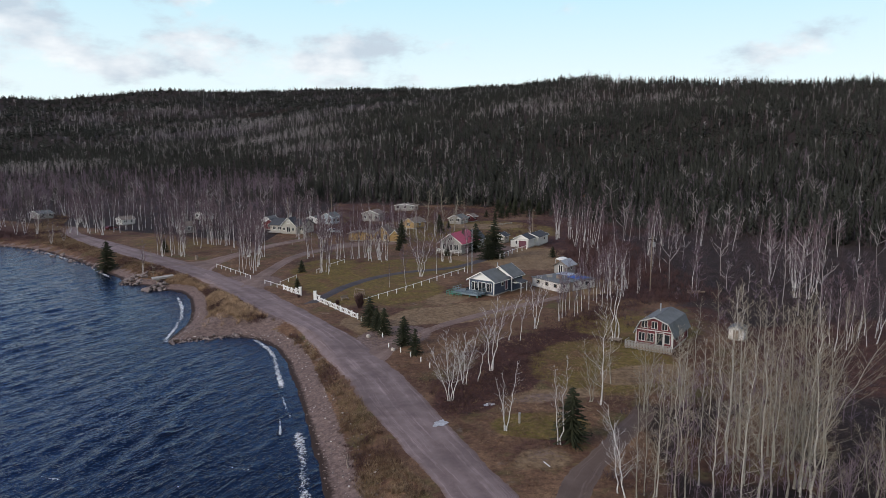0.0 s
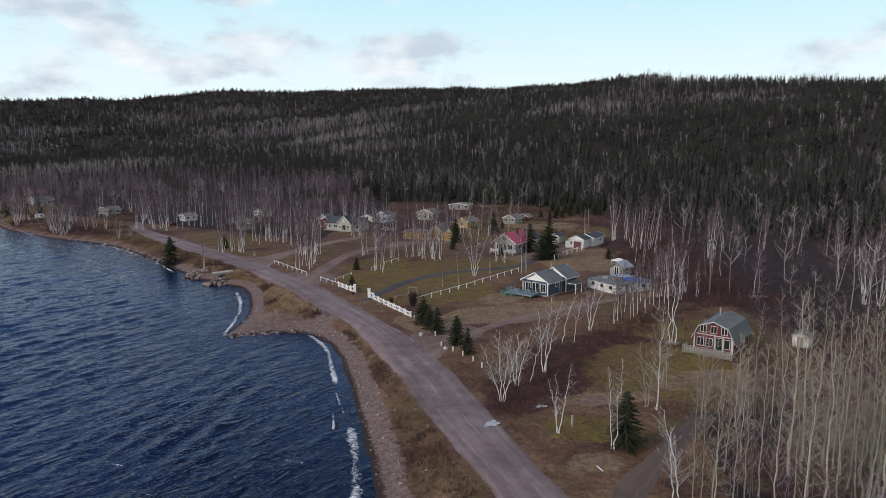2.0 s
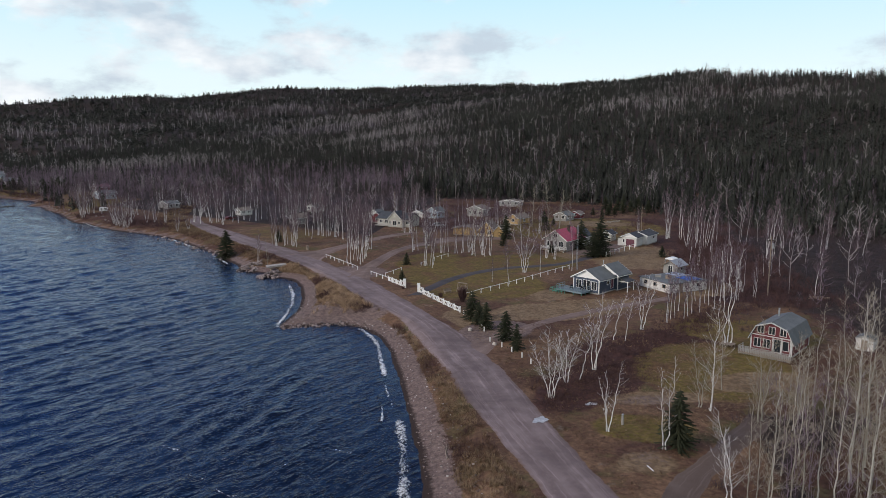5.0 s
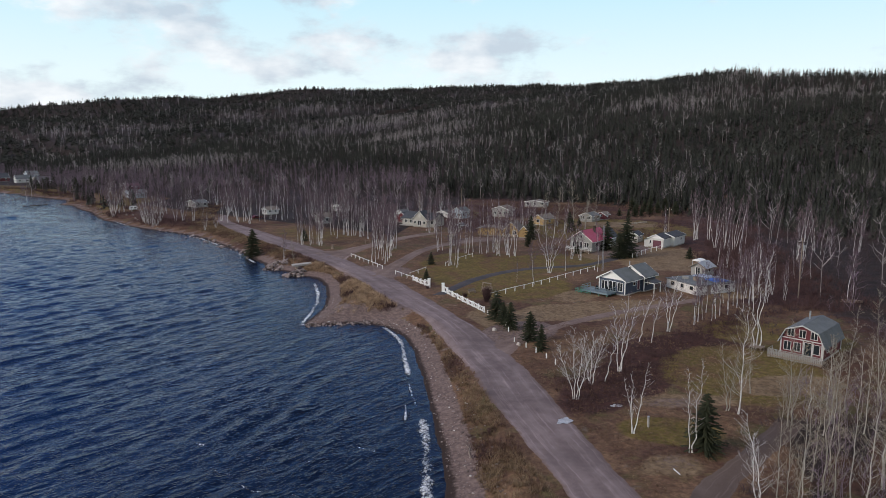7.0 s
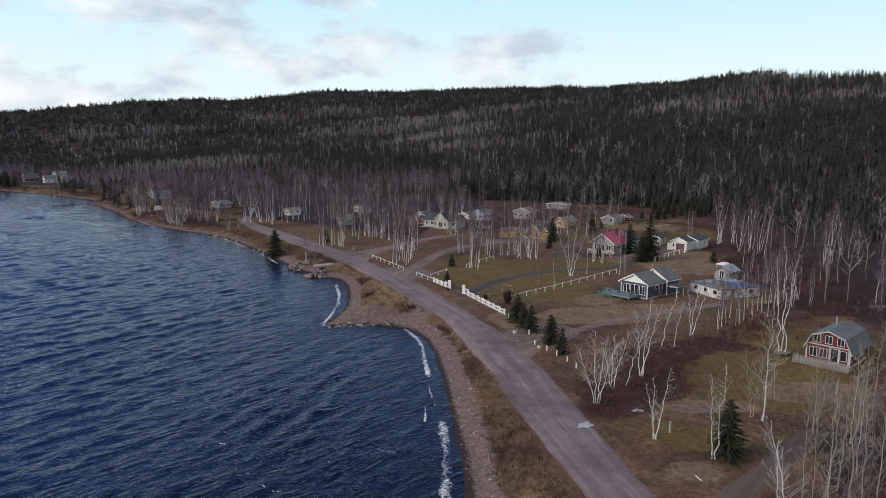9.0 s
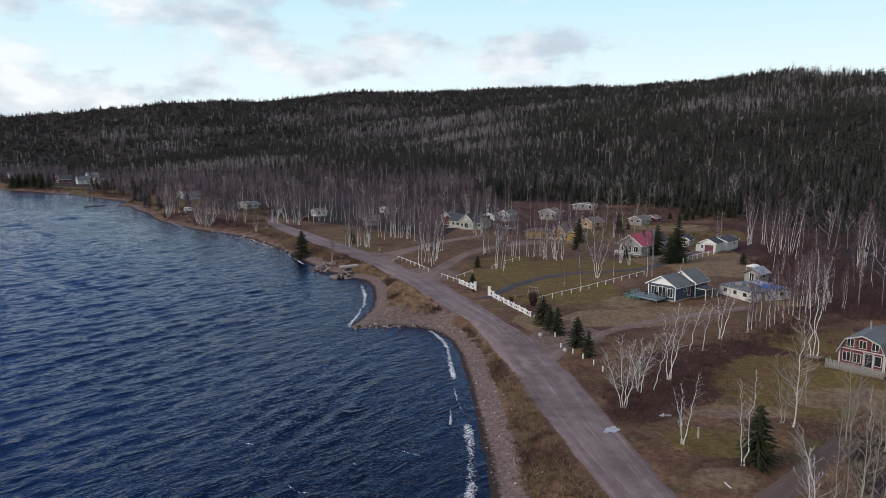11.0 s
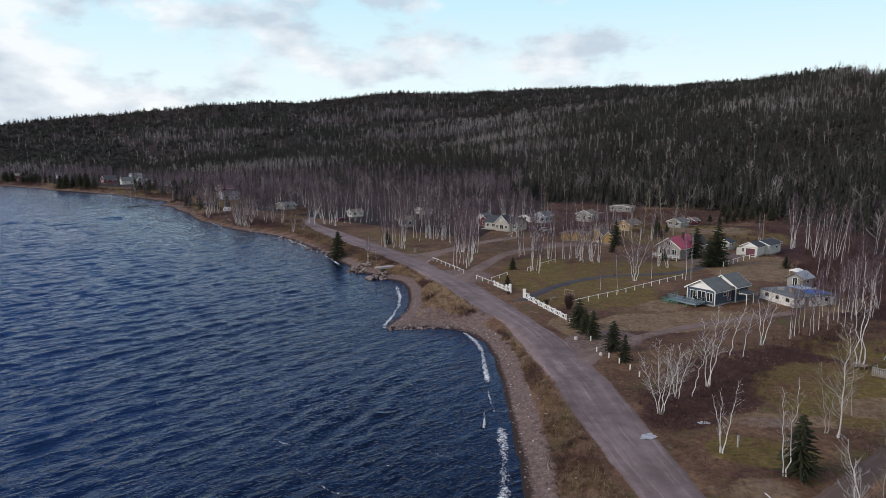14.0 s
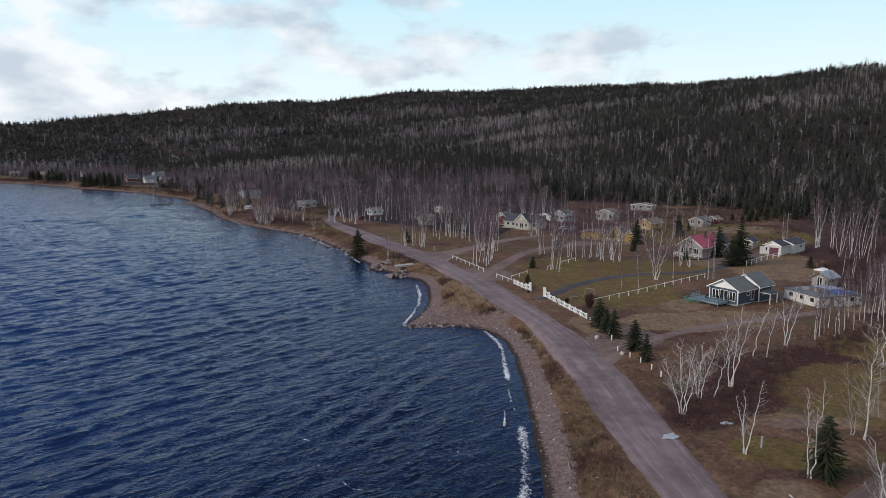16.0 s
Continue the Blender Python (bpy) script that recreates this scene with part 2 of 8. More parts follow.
def height(px, py, sd=None):
    px, py = np.asarray(px, float), np.asarray(py, float)
    sd = shore_dist(px, py) if sd is None else sd
    z = np.interp(sd, [-60, -12, 0, 4.0, 7.0, 60, 200], [-9, -1.6, -0.03, 0.95, 2.0, 2.2, 2.8])
    df, _ = seg_dist(px, py, FOOT)
    dc, ic = seg_dist(px, py, CREST)
    cz = np.interp(ic, np.arange(len(CREST)), CREST_Z)
    s = df / (df + dc + 1e-6)
    up = inside(px, py, HILL)
    beyond = up & (seg_side(px, py) > 0)
    rise = np.where(beyond, cz - 0.10 * dc, cz * s ** 1.12)
    rise = rise + wob(px, py, 70, 3) * 5.0 * np.clip(rise / 40, 0, 1) + wob(px, py, 190, 1) * 6.0 * np.clip(s * 2, 0, 1) * np.clip((1 - s) * 3, 0, 1)
    return z + np.where(up, rise, 0) + 0.06 * wob(px, py, 6, 5) * (sd > 1)


BACK = [(c[0], c[1]) for c in CREST] + [(-2600, 3600), (3600, 3600), (3600, 300)]


def seg_side(px, py):
    return np.where(inside(px, py, BACK), 1, -1)


def ground(x, y):
    return float(height(np.array([x]), np.array([y]))[0])


def mesh_np(name, verts, tris, tint=None):
    me = bpy.data.meshes.new(name)
    verts, tris = np.asarray(verts, np.float32), np.asarray(tris, np.int32)
    me.vertices.add(len(verts)); me.vertices.foreach_set("co", verts.ravel())
    k = tris.shape[1]
    me.loops.add(tris.size); me.loops.foreach_set("vertex_index", tris.ravel())
    me.polygons.add(len(tris)); me.polygons.foreach_set("loop_start", np.arange(0, tris.size, k, dtype=np.int32))
    if tint is not None:
        a = me.attributes.new("tint", "FLOAT", "POINT"); a.data.foreach_set("value", np.asarray(tint, np.float32))
    me.update(calc_edges=True)
    return me


def spread(v, f, pos, scale, turn, tall=None):
    """Many copies of one small form in one soup: positions, scales and turns about z."""
    n = len(pos)
    c, s = np.cos(turn)[:, None], np.sin(turn)[:, None]
    tall = np.ones(n) if tall is None else tall
    x = (v[None, :, 0] * c - v[None, :, 1] * s) * scale[:, None] + pos[:, 0:1]
    y = (v[None, :, 0] * s + v[None, :, 1] * c) * scale[:, None] + pos[:, 1:2]
    z = v[None, :, 2] * (scale * tall)[:, None] + pos[:, 2:3]
    V = np.stack([x, y, z], -1).reshape(-1, 3)
    F = (f[None] + (np.arange(n) * len(v))[:, None, None]).reshape(-1, f.shape[1])
    return V, F


def stuff(name, label, category, soups, mat):
    """One uncountable mass from a list of (verts, tris)."""
    off, V, F = 0, [], []
    for v, f in soups:
        V.append(v); F.append(f + off); off += len(v)
    me = mesh_np(name, np.concatenate(V), np.concatenate(F))
    me.materials.append(mat)
    return tagged(new(name, me), label, category, "", "stuff")


# ---- ground sheet ----
gx = np.concatenate([np.geomspace(3000, 1450, 8) * -1, np.arange(-1420, -640, 20), np.arange(-640, -330, 7), np.arange(-330, -120, 6), np.arange(-120, -60, 2.5), np.arange(-60, 60, 1.0), np.arange(60, 130, 4), np.arange(130, 640, 12), np.geomspace(650, 3000, 14)])
gy = np.concatenate([np.arange(-900, 30, 60), np.arange(30, 60, 3), np.arange(60, 185, 1.0), np.arange(185, 300, 3), np.arange(300, 620, 6), np.arange(620, 1700, 14), np.geomspace(1710, 3000, 12)])
GX, GY = np.meshgrid(gx, gy)
fx, fy = GX.ravel(), GY.ravel()
SD = shore_dist(fx, fy)
FZ = height(fx, fy, SD)
nx, ny = len(gx), len(gy)
q = np.arange(nx * ny).reshape(ny, nx)
quads = np.stack([q[:-1, :-1], q[:-1, 1:], q[1:, 1:], q[1:, :-1]], -1).reshape(-1, 4)
g_me = mesh_np("ground", np.stack([fx, fy, FZ], -1), quads)
g_me.polygons.foreach_set("use_smooth", np.ones(len(quads), bool))


def blob(cx, cy, rx, ry, turn=0.0, soft=0.35):
    c, s = math.cos(radians(turn)), math.sin(radians(turn))
    u, v = ((fx - cx) * c + (fy - cy) * s) / rx, (-(fx - cx) * s + (fy - cy) * c) / ry
    return 1 - smooth(np.hypot(u, v), 1 - soft, 1 + soft)


gravel = 1 - smooth(SD, np.where(fx < -95, 0.8, 2.8), np.where(fx < -95, 2.4, 4.6))                                   # beach
gravel = np.maximum(gravel, blob(-40, 135, 12, 10))
gravel = np.maximum(gravel, blob(-8, 119, 6, 8, -30) * 0.9)
gravel = np.maximum(gravel, blob(13.5, 89, 6.0, 2.6, 14, 0.6) * 0.52)
gravel = np.maximum(gravel, blob(11.4, 72, 4.6, 3.6, 30, 0.7) * 0.45)
gravel = np.maximum(gravel, blob(15, 212, 8, 13, -30) * 0.9)
gravel = np.maximum(gravel, blob(-28, 227, 10, 5, 30) * 0.85)
gravel = np.maximum(gravel, blob(-47, 168, 9, 9) * 0.8)
lawn = np.zeros_like(fx)
for args in ((-14, 157, 15, 15, 35), (-25, 168, 12, 13, 30), (-30, 185, 9, 15, 0), (25, 103, 11, 13, -20), (35, 124, 12, 9, -20), (-10, 185, 22, 13, 20), (12, 80, 6, 4, 0), (14, 260, 30, 30, 0), (-88, 232, 26, 14, -40), (-330, 395, 60, 12, -28)):
    lawn = np.maximum(lawn, blob(*args) * (0.5 if args[0] == -88 else 1.0))
straw = np.zeros_like(fx)
for args in ((11, 71, 3.6, 2.4, 20, 0.8), (15, 90, 7, 2.4, 12, 0.8), (7, 137, 14, 7, 35), (3, 150, 9, 4, 55), (-2, 134, 8, 6, 30), (20, 205, 18, 12, 20), (26, 190, 12, 10, 0), (33, 160, 10, 9, 0), (18, 272, 18, 8, 0), (-12, 126, 9, 5, -55), (30, 98, 8, 4, 20)):
    straw = np.maximum(straw, blob(*args))
brush = np.maximum(blob(25, 118, 26, 7, 28), blob(9, 98, 6, 18, -30)) * 0.9
brush = np.maximum(brush, smooth(fx, 40, 60) * (1 - lawn))
brush = np.maximum(brush, blob(13, 74, 9, 6, 20, 0.6) * 0.5)
brush = np.maximum(brush, np.where(fx < -230, 0.35, 0.6) * (fx < -112) * smooth(SD, 0.5, 3) * np.clip(0.85 + 0.5 * wob(fx, fy, 14, 8), 0, 1) * (1 - smooth(SD, 22, 34)))
brush = np.maximum(brush, 0.72 * smooth(fy + 0.3 * fx, 228, 244) * smooth(fx, -80, -60) * np.clip(0.8 + 0.5 * wob(fx, fy, 12, 3), 0, 1))
brush = np.maximum(brush, 0.9 * smooth(fx - 33 + 4 * wob(fx, fy, 7, 3), 0, 7) * smooth(fy, 140, 152) * (1 - smooth(fy, 238, 252)))
# wooded ground, where the trees' shade is painted in as a darker colour
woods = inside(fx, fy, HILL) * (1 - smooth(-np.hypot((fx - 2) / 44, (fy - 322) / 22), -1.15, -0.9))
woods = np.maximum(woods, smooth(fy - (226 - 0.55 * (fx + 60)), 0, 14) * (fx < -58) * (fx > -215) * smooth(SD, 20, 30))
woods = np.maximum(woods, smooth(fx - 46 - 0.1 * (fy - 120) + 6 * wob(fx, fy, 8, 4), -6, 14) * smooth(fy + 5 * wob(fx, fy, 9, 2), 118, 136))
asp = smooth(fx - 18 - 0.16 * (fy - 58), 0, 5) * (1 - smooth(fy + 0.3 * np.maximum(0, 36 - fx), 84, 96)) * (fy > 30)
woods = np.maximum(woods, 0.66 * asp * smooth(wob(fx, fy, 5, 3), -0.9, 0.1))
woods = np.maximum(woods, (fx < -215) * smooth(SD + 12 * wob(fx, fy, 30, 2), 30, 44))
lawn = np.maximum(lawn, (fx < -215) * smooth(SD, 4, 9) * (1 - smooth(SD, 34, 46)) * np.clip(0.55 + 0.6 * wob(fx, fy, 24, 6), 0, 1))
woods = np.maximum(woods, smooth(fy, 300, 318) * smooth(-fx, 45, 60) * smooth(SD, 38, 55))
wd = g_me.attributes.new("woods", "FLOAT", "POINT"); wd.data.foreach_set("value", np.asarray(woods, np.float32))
col = g_me.attributes.new("cover", "FLOAT_COLOR", "POINT")
col.data.foreach_set("color", np.stack([gravel, lawn, brush, straw], -1).astype(np.float32).ravel())


def ground_material():
    m = bpy.data.materials.new("ground_cover"); m.use_nodes = True
    n, l = m.node_tree.nodes, m.node_tree.links
    b = n["Principled BSDF"]; b.inputs["Roughness"].default_value = 0.95; b.inputs["Specular IOR Level"].default_value = 0.15
    at = n.new("ShaderNodeAttribute"); at.attribute_name = "cover"
    sep = n.new("ShaderNodeSeparateColor"); l.new(at.outputs["Color"], sep.inputs[0])
    tc = n.new("ShaderNodeTexCoord")

    def noi(sc, det=5):
        t = n.new("ShaderNodeTexNoise"); t.inputs["Scale"].default_value = sc; t.inputs["Detail"].default_value = det; t.inputs["Roughness"].default_value = 0.65
        l.new(tc.outputs["Object"], t.inputs["Vector"]); return t.outputs["Fac"]

    def two(c1, c2, fac, lo=0.35, hi=0.65):
        r = n.new("ShaderNodeMapRange"); r.inputs["From Min"].default_value, r.inputs["From Max"].default_value = lo, hi
        l.new(fac, r.inputs["Value"])
        x = n.new("ShaderNodeMixRGB"); l.new(r.outputs[0], x.inputs[0])
        for k, c in ((1, c1), (2, c2)):
            if isinstance(c, tuple):
                x.inputs[k].default_value = (*c, 1)
            else:
                l.new(c, x.inputs[k])
        return x.outputs[0]

    def edge(mask, noise_out, amount=0.7):
        a = n.new("ShaderNodeMath"); a.operation = "MULTIPLY_ADD"; a.inputs[1].default_value = amount
        s = n.new("ShaderNodeMath"); s.operation = "SUBTRACT"; s.inputs[1].default_value = 0.5
        l.new(noise_out, s.inputs[0]); l.new(s.outputs[0], a.inputs[0]); l.new(mask, a.inputs[2])
        return a.outputs[0]

    n_big, n_mid, n_fine, n_grain = noi(0.05), noi(0.35), noi(2.2), noi(11)
    dead = two((0.115, 0.064, 0.041), (0.205, 0.126, 0.074), n_mid)
    dead = two(dead, (0.088, 0.046, 0.032), n_fine, 0.45, 0.75)
    dead = two(dead, (0.26, 0.172, 0.108), n_grain, 0.55, 0.8)
    dead = two(dead, (0.078, 0.041, 0.029), n_big, 0.46, 0.62)
    n_blot, n_bare = noi(0.16, 6), noi(0.31, 6)
    dead = two(dead, (0.098, 0.082, 0.036), n_blot, 0.53, 0.66)
    dead = two(dead, (0.185, 0.145, 0.118), n_bare, 0.62, 0.72)
    grass = two((0.090, 0.074, 0.018), (0.158, 0.120, 0.032), n_mid)
    grass = two(grass, (0.160, 0.102, 0.050), n_fine, 0.40, 0.72)
    grass = two(grass, (0.135, 0.078, 0.042), noi(0.22, 6), 0.48, 0.62)
    grass = two(grass, (0.060, 0.050, 0.022), n_grain, 0.55, 0.8)
    stones = two((0.132, 0.092, 0.082), (0.200, 0.146, 0.130), n_fine)
    stones = two(stones, (0.24, 0.19, 0.175), n_grain, 0.60, 0.72)
    rust = two((0.042, 0.021, 0.019), (0.078, 0.038, 0.031), n_mid)
    rust = two(rust, (0.118, 0.060, 0.038), n_fine, 0.5, 0.8)
    c = two(dead, rust, edge(sep.outputs["Blue"], n_mid), 0.4, 0.6)
    c = two(c, grass, edge(sep.outputs["Green"], n_mid), 0.38, 0.62)
    dry = two((0.155, 0.104, 0.062), (0.245, 0.172, 0.105), n_mid)
    dry = two(dry, (0.13, 0.085, 0.05), n_fine, 0.45, 0.75)
    c = two(c, dry, edge(at.outputs["Alpha"], n_mid, 0.9), 0.40, 0.65)
    c = two(c, stones, edge(sep.outputs["Red"], n_fine, 0.5), 0.42, 0.58)
    at2 = n.new("ShaderNodeAttribute"); at2.attribute_name = "woods"
    # leaf litter, its colour darkened to hold the shade under the trees
    shaded_floor = two((0.024, 0.0180, 0.0165), (0.047, 0.034, 0.030), n_mid)
    c = two(c, shaded_floor, edge(at2.outputs["Fac"], n_mid, 0.6), 0.40, 0.60)
    # wet gravel at the water's edge
    pos = n.new("ShaderNodeSeparateXYZ"); l.new(tc.outputs["Object"], pos.inputs[0])
    mott = n.new("ShaderNodeMapRange"); mott.inputs["From Min"].default_value, mott.inputs["From Max"].default_value = 0.30, 0.70
    mott.inputs["To Min"].default_value, mott.inputs["To Max"].default_value = 0.45, 1.5
    t8 = n.new("ShaderNodeTexNoise"); t8.inputs["Scale"].default_value = 1.3; t8.inputs["Detail"].default_value = 8; t8.inputs["Roughness"].default_value = 0.78
    l.new(tc.outputs["Object"], t8.inputs["Vector"]); l.new(t8.outputs["Fac"], mott.inputs["Value"])
    lit = n.new("ShaderNodeMixRGB"); lit.blend_type = "MULTIPLY"; lit.inputs[0].default_value = 1.0
    l.new(c, lit.inputs[1]); l.new(mott.outputs[0], lit.inputs[2]); c = lit.outputs[0]
    wet = two((0.040, 0.027, 0.023), c, edge(pos.outputs["Z"], n_fine, 0.25), 0.12, 0.25)
    l.new(wet, b.inputs["Base Color"])
    bu = n.new("ShaderNodeBump"); bu.inputs["Strength"].default_value = 0.6; bu.inputs["Distance"].default_value = 0.25
    l.new(n_fine, bu.inputs["Height"]); l.new(bu.outputs[0], b.inputs["Normal"])
    return m


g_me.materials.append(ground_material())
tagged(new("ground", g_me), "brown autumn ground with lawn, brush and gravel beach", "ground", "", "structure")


# ---- lake ----
def rings(a, b):
    """Radii whose spacing grows with the distance."""
    out = [a]
    while out[-1] < b:
        out.append(out[-1] + max(0.34, out[-1] ** 2 / 60000))
    return out


wr = np.array([0.0, 6, 14, 24, 34, 44] + rings(52, 1500) + [1750, 2100, 2600, 3500])
wa = np.radians(np.concatenate([np.arange(-180, -54, 3.0), np.arange(-54, 1, 0.18), np.arange(3, 30, 3.0)]))
WR, WA = np.meshgrid(wr, wa)
ax_, ay_ = (WR * np.sin(WA)).ravel(), (WR * np.cos(WA)).ravel()
BANDS = ((0.9, 2.0, 34, 0.62, 26), (2.0, 4.2, 34, 0.90, 20), (4.2, 8, 30, 0.50, 20), (9, 20, 10, 0.12, 12))      # lengths, count, weight, spread of direction


def wave_z(x, y):
    """Height of the wind waves, which swing round to meet the beach; only lengths that the sheet can carry."""
    g = np.random.default_rng(5)
    z = np.zeros_like(x)
    r = np.hypot(x, y)
    step = np.maximum(np.maximum(0.34, r ** 2 / 60000), r * 0.0031)
    near = smooth(x, -66, -36) * (1 - smooth(y, 128, 150))
    short = np.ones_like(x)
    for lo, hi, n, weight, fan in BANDS:
        weight = weight * (1 + (0.8 if lo > 8 else 0.9 if lo > 4 else 0) * (1 - short))
        fits = np.clip(((lo + hi) / 2 / step - 1.2) / 1.5, 0, 1)
        for main, share in ((-30, 1 - near), (-6, near)):
            band = np.zeros_like(x)
            for k in range(n):
                lam = g.uniform(lo, hi); th = radians(main + g.normal(0, fan)); ph = g.uniform(0, 6.28)
                bend = 0.9 * np.sin(x / (9 * lam + 0.5 * k) + k) + 0.9 * np.sin(y / (10 * lam + 0.4 * k) - 2 * k)
                band += lam * np.sin((x * math.cos(th) + y * math.sin(th)) * 6.283 / lam + ph + bend)
            z += band * share * fits * weight * 0.024 / math.sqrt(n)
        short = fits
    z = z + 0.25 * np.maximum(z, 0) ** 1.5               # peaked crests
    d = shore_dist(x, y)
    return z * np.clip(0.2 - d / 22, 0.08, 1)


wz = wave_z(ax_, ay_)
w_sd = shore_dist(ax_, ay_)
wq = np.arange(len(wr) * len(wa)).reshape(len(wa), len(wr))
wquads = np.stack([wq[:-1, :-1], wq[:-1, 1:], wq[1:, 1:], wq[1:, :-1]], -1).reshape(-1, 4)[:, ::-1]
keep = (w_sd[wquads] < 6).any(1)
w_me = mesh_np("lake_water", np.stack([ax_, ay_, wz], -1), wquads[keep], smooth(-w_sd, 4, 85))
w_me.polygons.foreach_set("use_smooth", np.ones(int(keep.sum()), bool))


def water_material():
    m = bpy.data.materials.new("lake_water"); m.use_nodes = True
    n, l = m.node_tree.nodes, m.node_tree.links
    b = n["Principled BSDF"]
    da = n.new("ShaderNodeAttribute"); da.attribute_name = "tint"                 # bluer base colour out on the deeper lake stands in for reflected sky
    dm = n.new("ShaderNodeMixRGB"); dm.inputs[1].default_value, dm.inputs[2].default_value = (0.0020, 0.0050, 0.0145, 1), (0.0030, 0.0190, 0.0680, 1)
    l.new(da.outputs["Fac"], dm.inputs[0]); l.new(dm.outputs[0], b.inputs["Base Color"])
    b.inputs["IOR"].default_value = 1.33; b.inputs["Specular IOR Level"].default_value = 0.37
    tc = n.new("ShaderNodeTexCoord")
    rot = n.new("ShaderNodeMapping"); rot.inputs["Rotation"].default_value[2] = radians(-57)
    l.new(tc.outputs["Object"], rot.inputs["Vector"])

    def ripple(sx_, sy_, sc, det, dist):
        mp = n.new("ShaderNodeMapping"); mp.inputs["Scale"].default_value = (sx_, sy_, 1)
        l.new(rot.outputs[0], mp.inputs["Vector"])
        t = n.new("ShaderNodeTexNoise"); t.inputs["Scale"].default_value = sc; t.inputs["Detail"].default_value = det
        t.noise_type = "RIDGED_MULTIFRACTAL"; t.normalize = True
        t.inputs["Roughness"].default_value = 0.55; t.inputs["Distortion"].default_value = dist
        l.new(mp.outputs[0], t.inputs["Vector"]); return t.outputs["Fac"]

    big = n.new("ShaderNodeBump"); big.inputs["Strength"].default_value = 1.0; big.inputs["Distance"].default_value = 0.12
    l.new(ripple(0.34, 1.0, 0.42, 2, 0.3), big.inputs["Height"])
    mid_ = n.new("ShaderNodeBump"); mid_.inputs["Strength"].default_value = 1.0; mid_.inputs["Distance"].default_value = 0.17
    l.new(ripple(0.30, 1.0, 0.85, 3, 0.4), mid_.inputs["Height"]); l.new(big.outputs[0], mid_.inputs["Normal"])
    sm = n.new("ShaderNodeBump"); sm.inputs["Strength"].default_value = 1.0; sm.inputs["Distance"].default_value = 0.13
    l.new(ripple(0.40, 1.0, 3.4, 4, 0.4), sm.inputs["Height"]); l.new(mid_.outputs[0], sm.inputs["Normal"])
    l.new(sm.outputs[0], b.inputs["Normal"])
    sl = n.new("ShaderNodeMapRange"); sl.inputs["To Min"].default_value, sl.inputs["To Max"].default_value = 0.36, 0.44
    l.new(da.outputs["Fac"], sl.inputs["Value"]); l.new(sl.outputs[0], b.inputs["Specular IOR Level"])
    # small facets of the open lake
    fm = n.new("ShaderNodeMapping"); fm.inputs["Scale"].default_value = (0.30, 1.0, 1)
    fn = n.new("ShaderNodeTexNoise"); fn.inputs["Scale"].default_value = 0.95; fn.inputs["Detail"].default_value = 5; fn.inputs["Roughness"].default_value = 0.7
    l.new(rot.outputs[0], fm.inputs["Vector"]); l.new(fm.outputs[0], fn.inputs["Vector"])
    fc = n.new("ShaderNodeVectorMath"); fc.operation = "SUBTRACT"; fc.inputs[1].default_value = (0.5, 0.5, 0.5)
    l.new(fn.outputs["Color"], fc.inputs[0])
    fl = n.new("ShaderNodeVectorMath"); fl.operation = "MULTIPLY"; fl.inputs[1].default_value = (1.9, 1.9, 0.0)
    l.new(fc.outputs[0], fl.inputs[0])
    fa = n.new("ShaderNodeAttribute"); fa.attribute_name = "tint"
    fs = n.new("ShaderNodeVectorMath"); fs.operation = "SCALE"; l.new(fl.outputs[0], fs.inputs[0]); l.new(fa.outputs["Fac"], fs.inputs["Scale"])
    ge = n.new("ShaderNodeNewGeometry")
    fd = n.new("ShaderNodeVectorMath"); fd.operation = "ADD"; l.new(ge.outputs["Normal"], fd.inputs[0]); l.new(fs.outputs[0], fd.inputs[1])
    fz = n.new("ShaderNodeVectorMath"); fz.operation = "NORMALIZE"; l.new(fd.outputs[0], fz.inputs[0])
    l.new(fz.outputs[0], big.inputs["Normal"])
    # the open lake is ruffled finer and rougher than the lee of the shore
    at = n.new("ShaderNodeAttribute"); at.attribute_name = "tint"
    gust = n.new("ShaderNodeTexNoise"); gust.inputs["Scale"].default_value = 0.035; gust.inputs["Detail"].default_value = 4
    gm = n.new("ShaderNodeMapping"); gm.inputs["Scale"].default_value = (0.5, 1.6, 1)
    l.new(rot.outputs[0], gm.inputs["Vector"]); l.new(gm.outputs[0], gust.inputs["Vector"])
    mul = n.new("ShaderNodeMath"); mul.operation = "MULTIPLY"; l.new(at.outputs["Fac"], mul.inputs[0]); l.new(gust.outputs["Fac"], mul.inputs[1])
    rg_ = n.new("ShaderNodeMapRange"); rg_.inputs["From Max"].default_value = 0.62; rg_.inputs["To Min"].default_value, rg_.inputs["To Max"].default_value = 0.09, 0.22
    l.new(mul.outputs[0], rg_.inputs["Value"]); l.new(rg_.outputs[0], b.inputs["Roughness"])
    return m


w_me.materials.append(water_material())
tagged(new("water", w_me), "dark blue lake ruffled by small wind waves", "water", "", "structure")


# ---- roads and drives ----
def spline(pts, n=8):
    """Smooth polyline through plan points."""
    p = [np.array(a, float) for a in pts]
    p = [2 * p[0] - p[1]] + p + [2 * p[-1] - p[-2]]
    out = []
    for i in range(1, len(p) - 2):
        for k in range(n):
            t = k / n
            out.append(0.5 * (2 * p[i] + (p[i + 1] - p[i - 1]) * t + (2 * p[i - 1] - 5 * p[i] + 4 * p[i + 1] - p[i + 2]) * t * t + (3 * p[i] - p[i - 1] - 3 * p[i + 1] + p[i + 2]) * t ** 3))
    out.append(p[-2])
    return np.array(out)


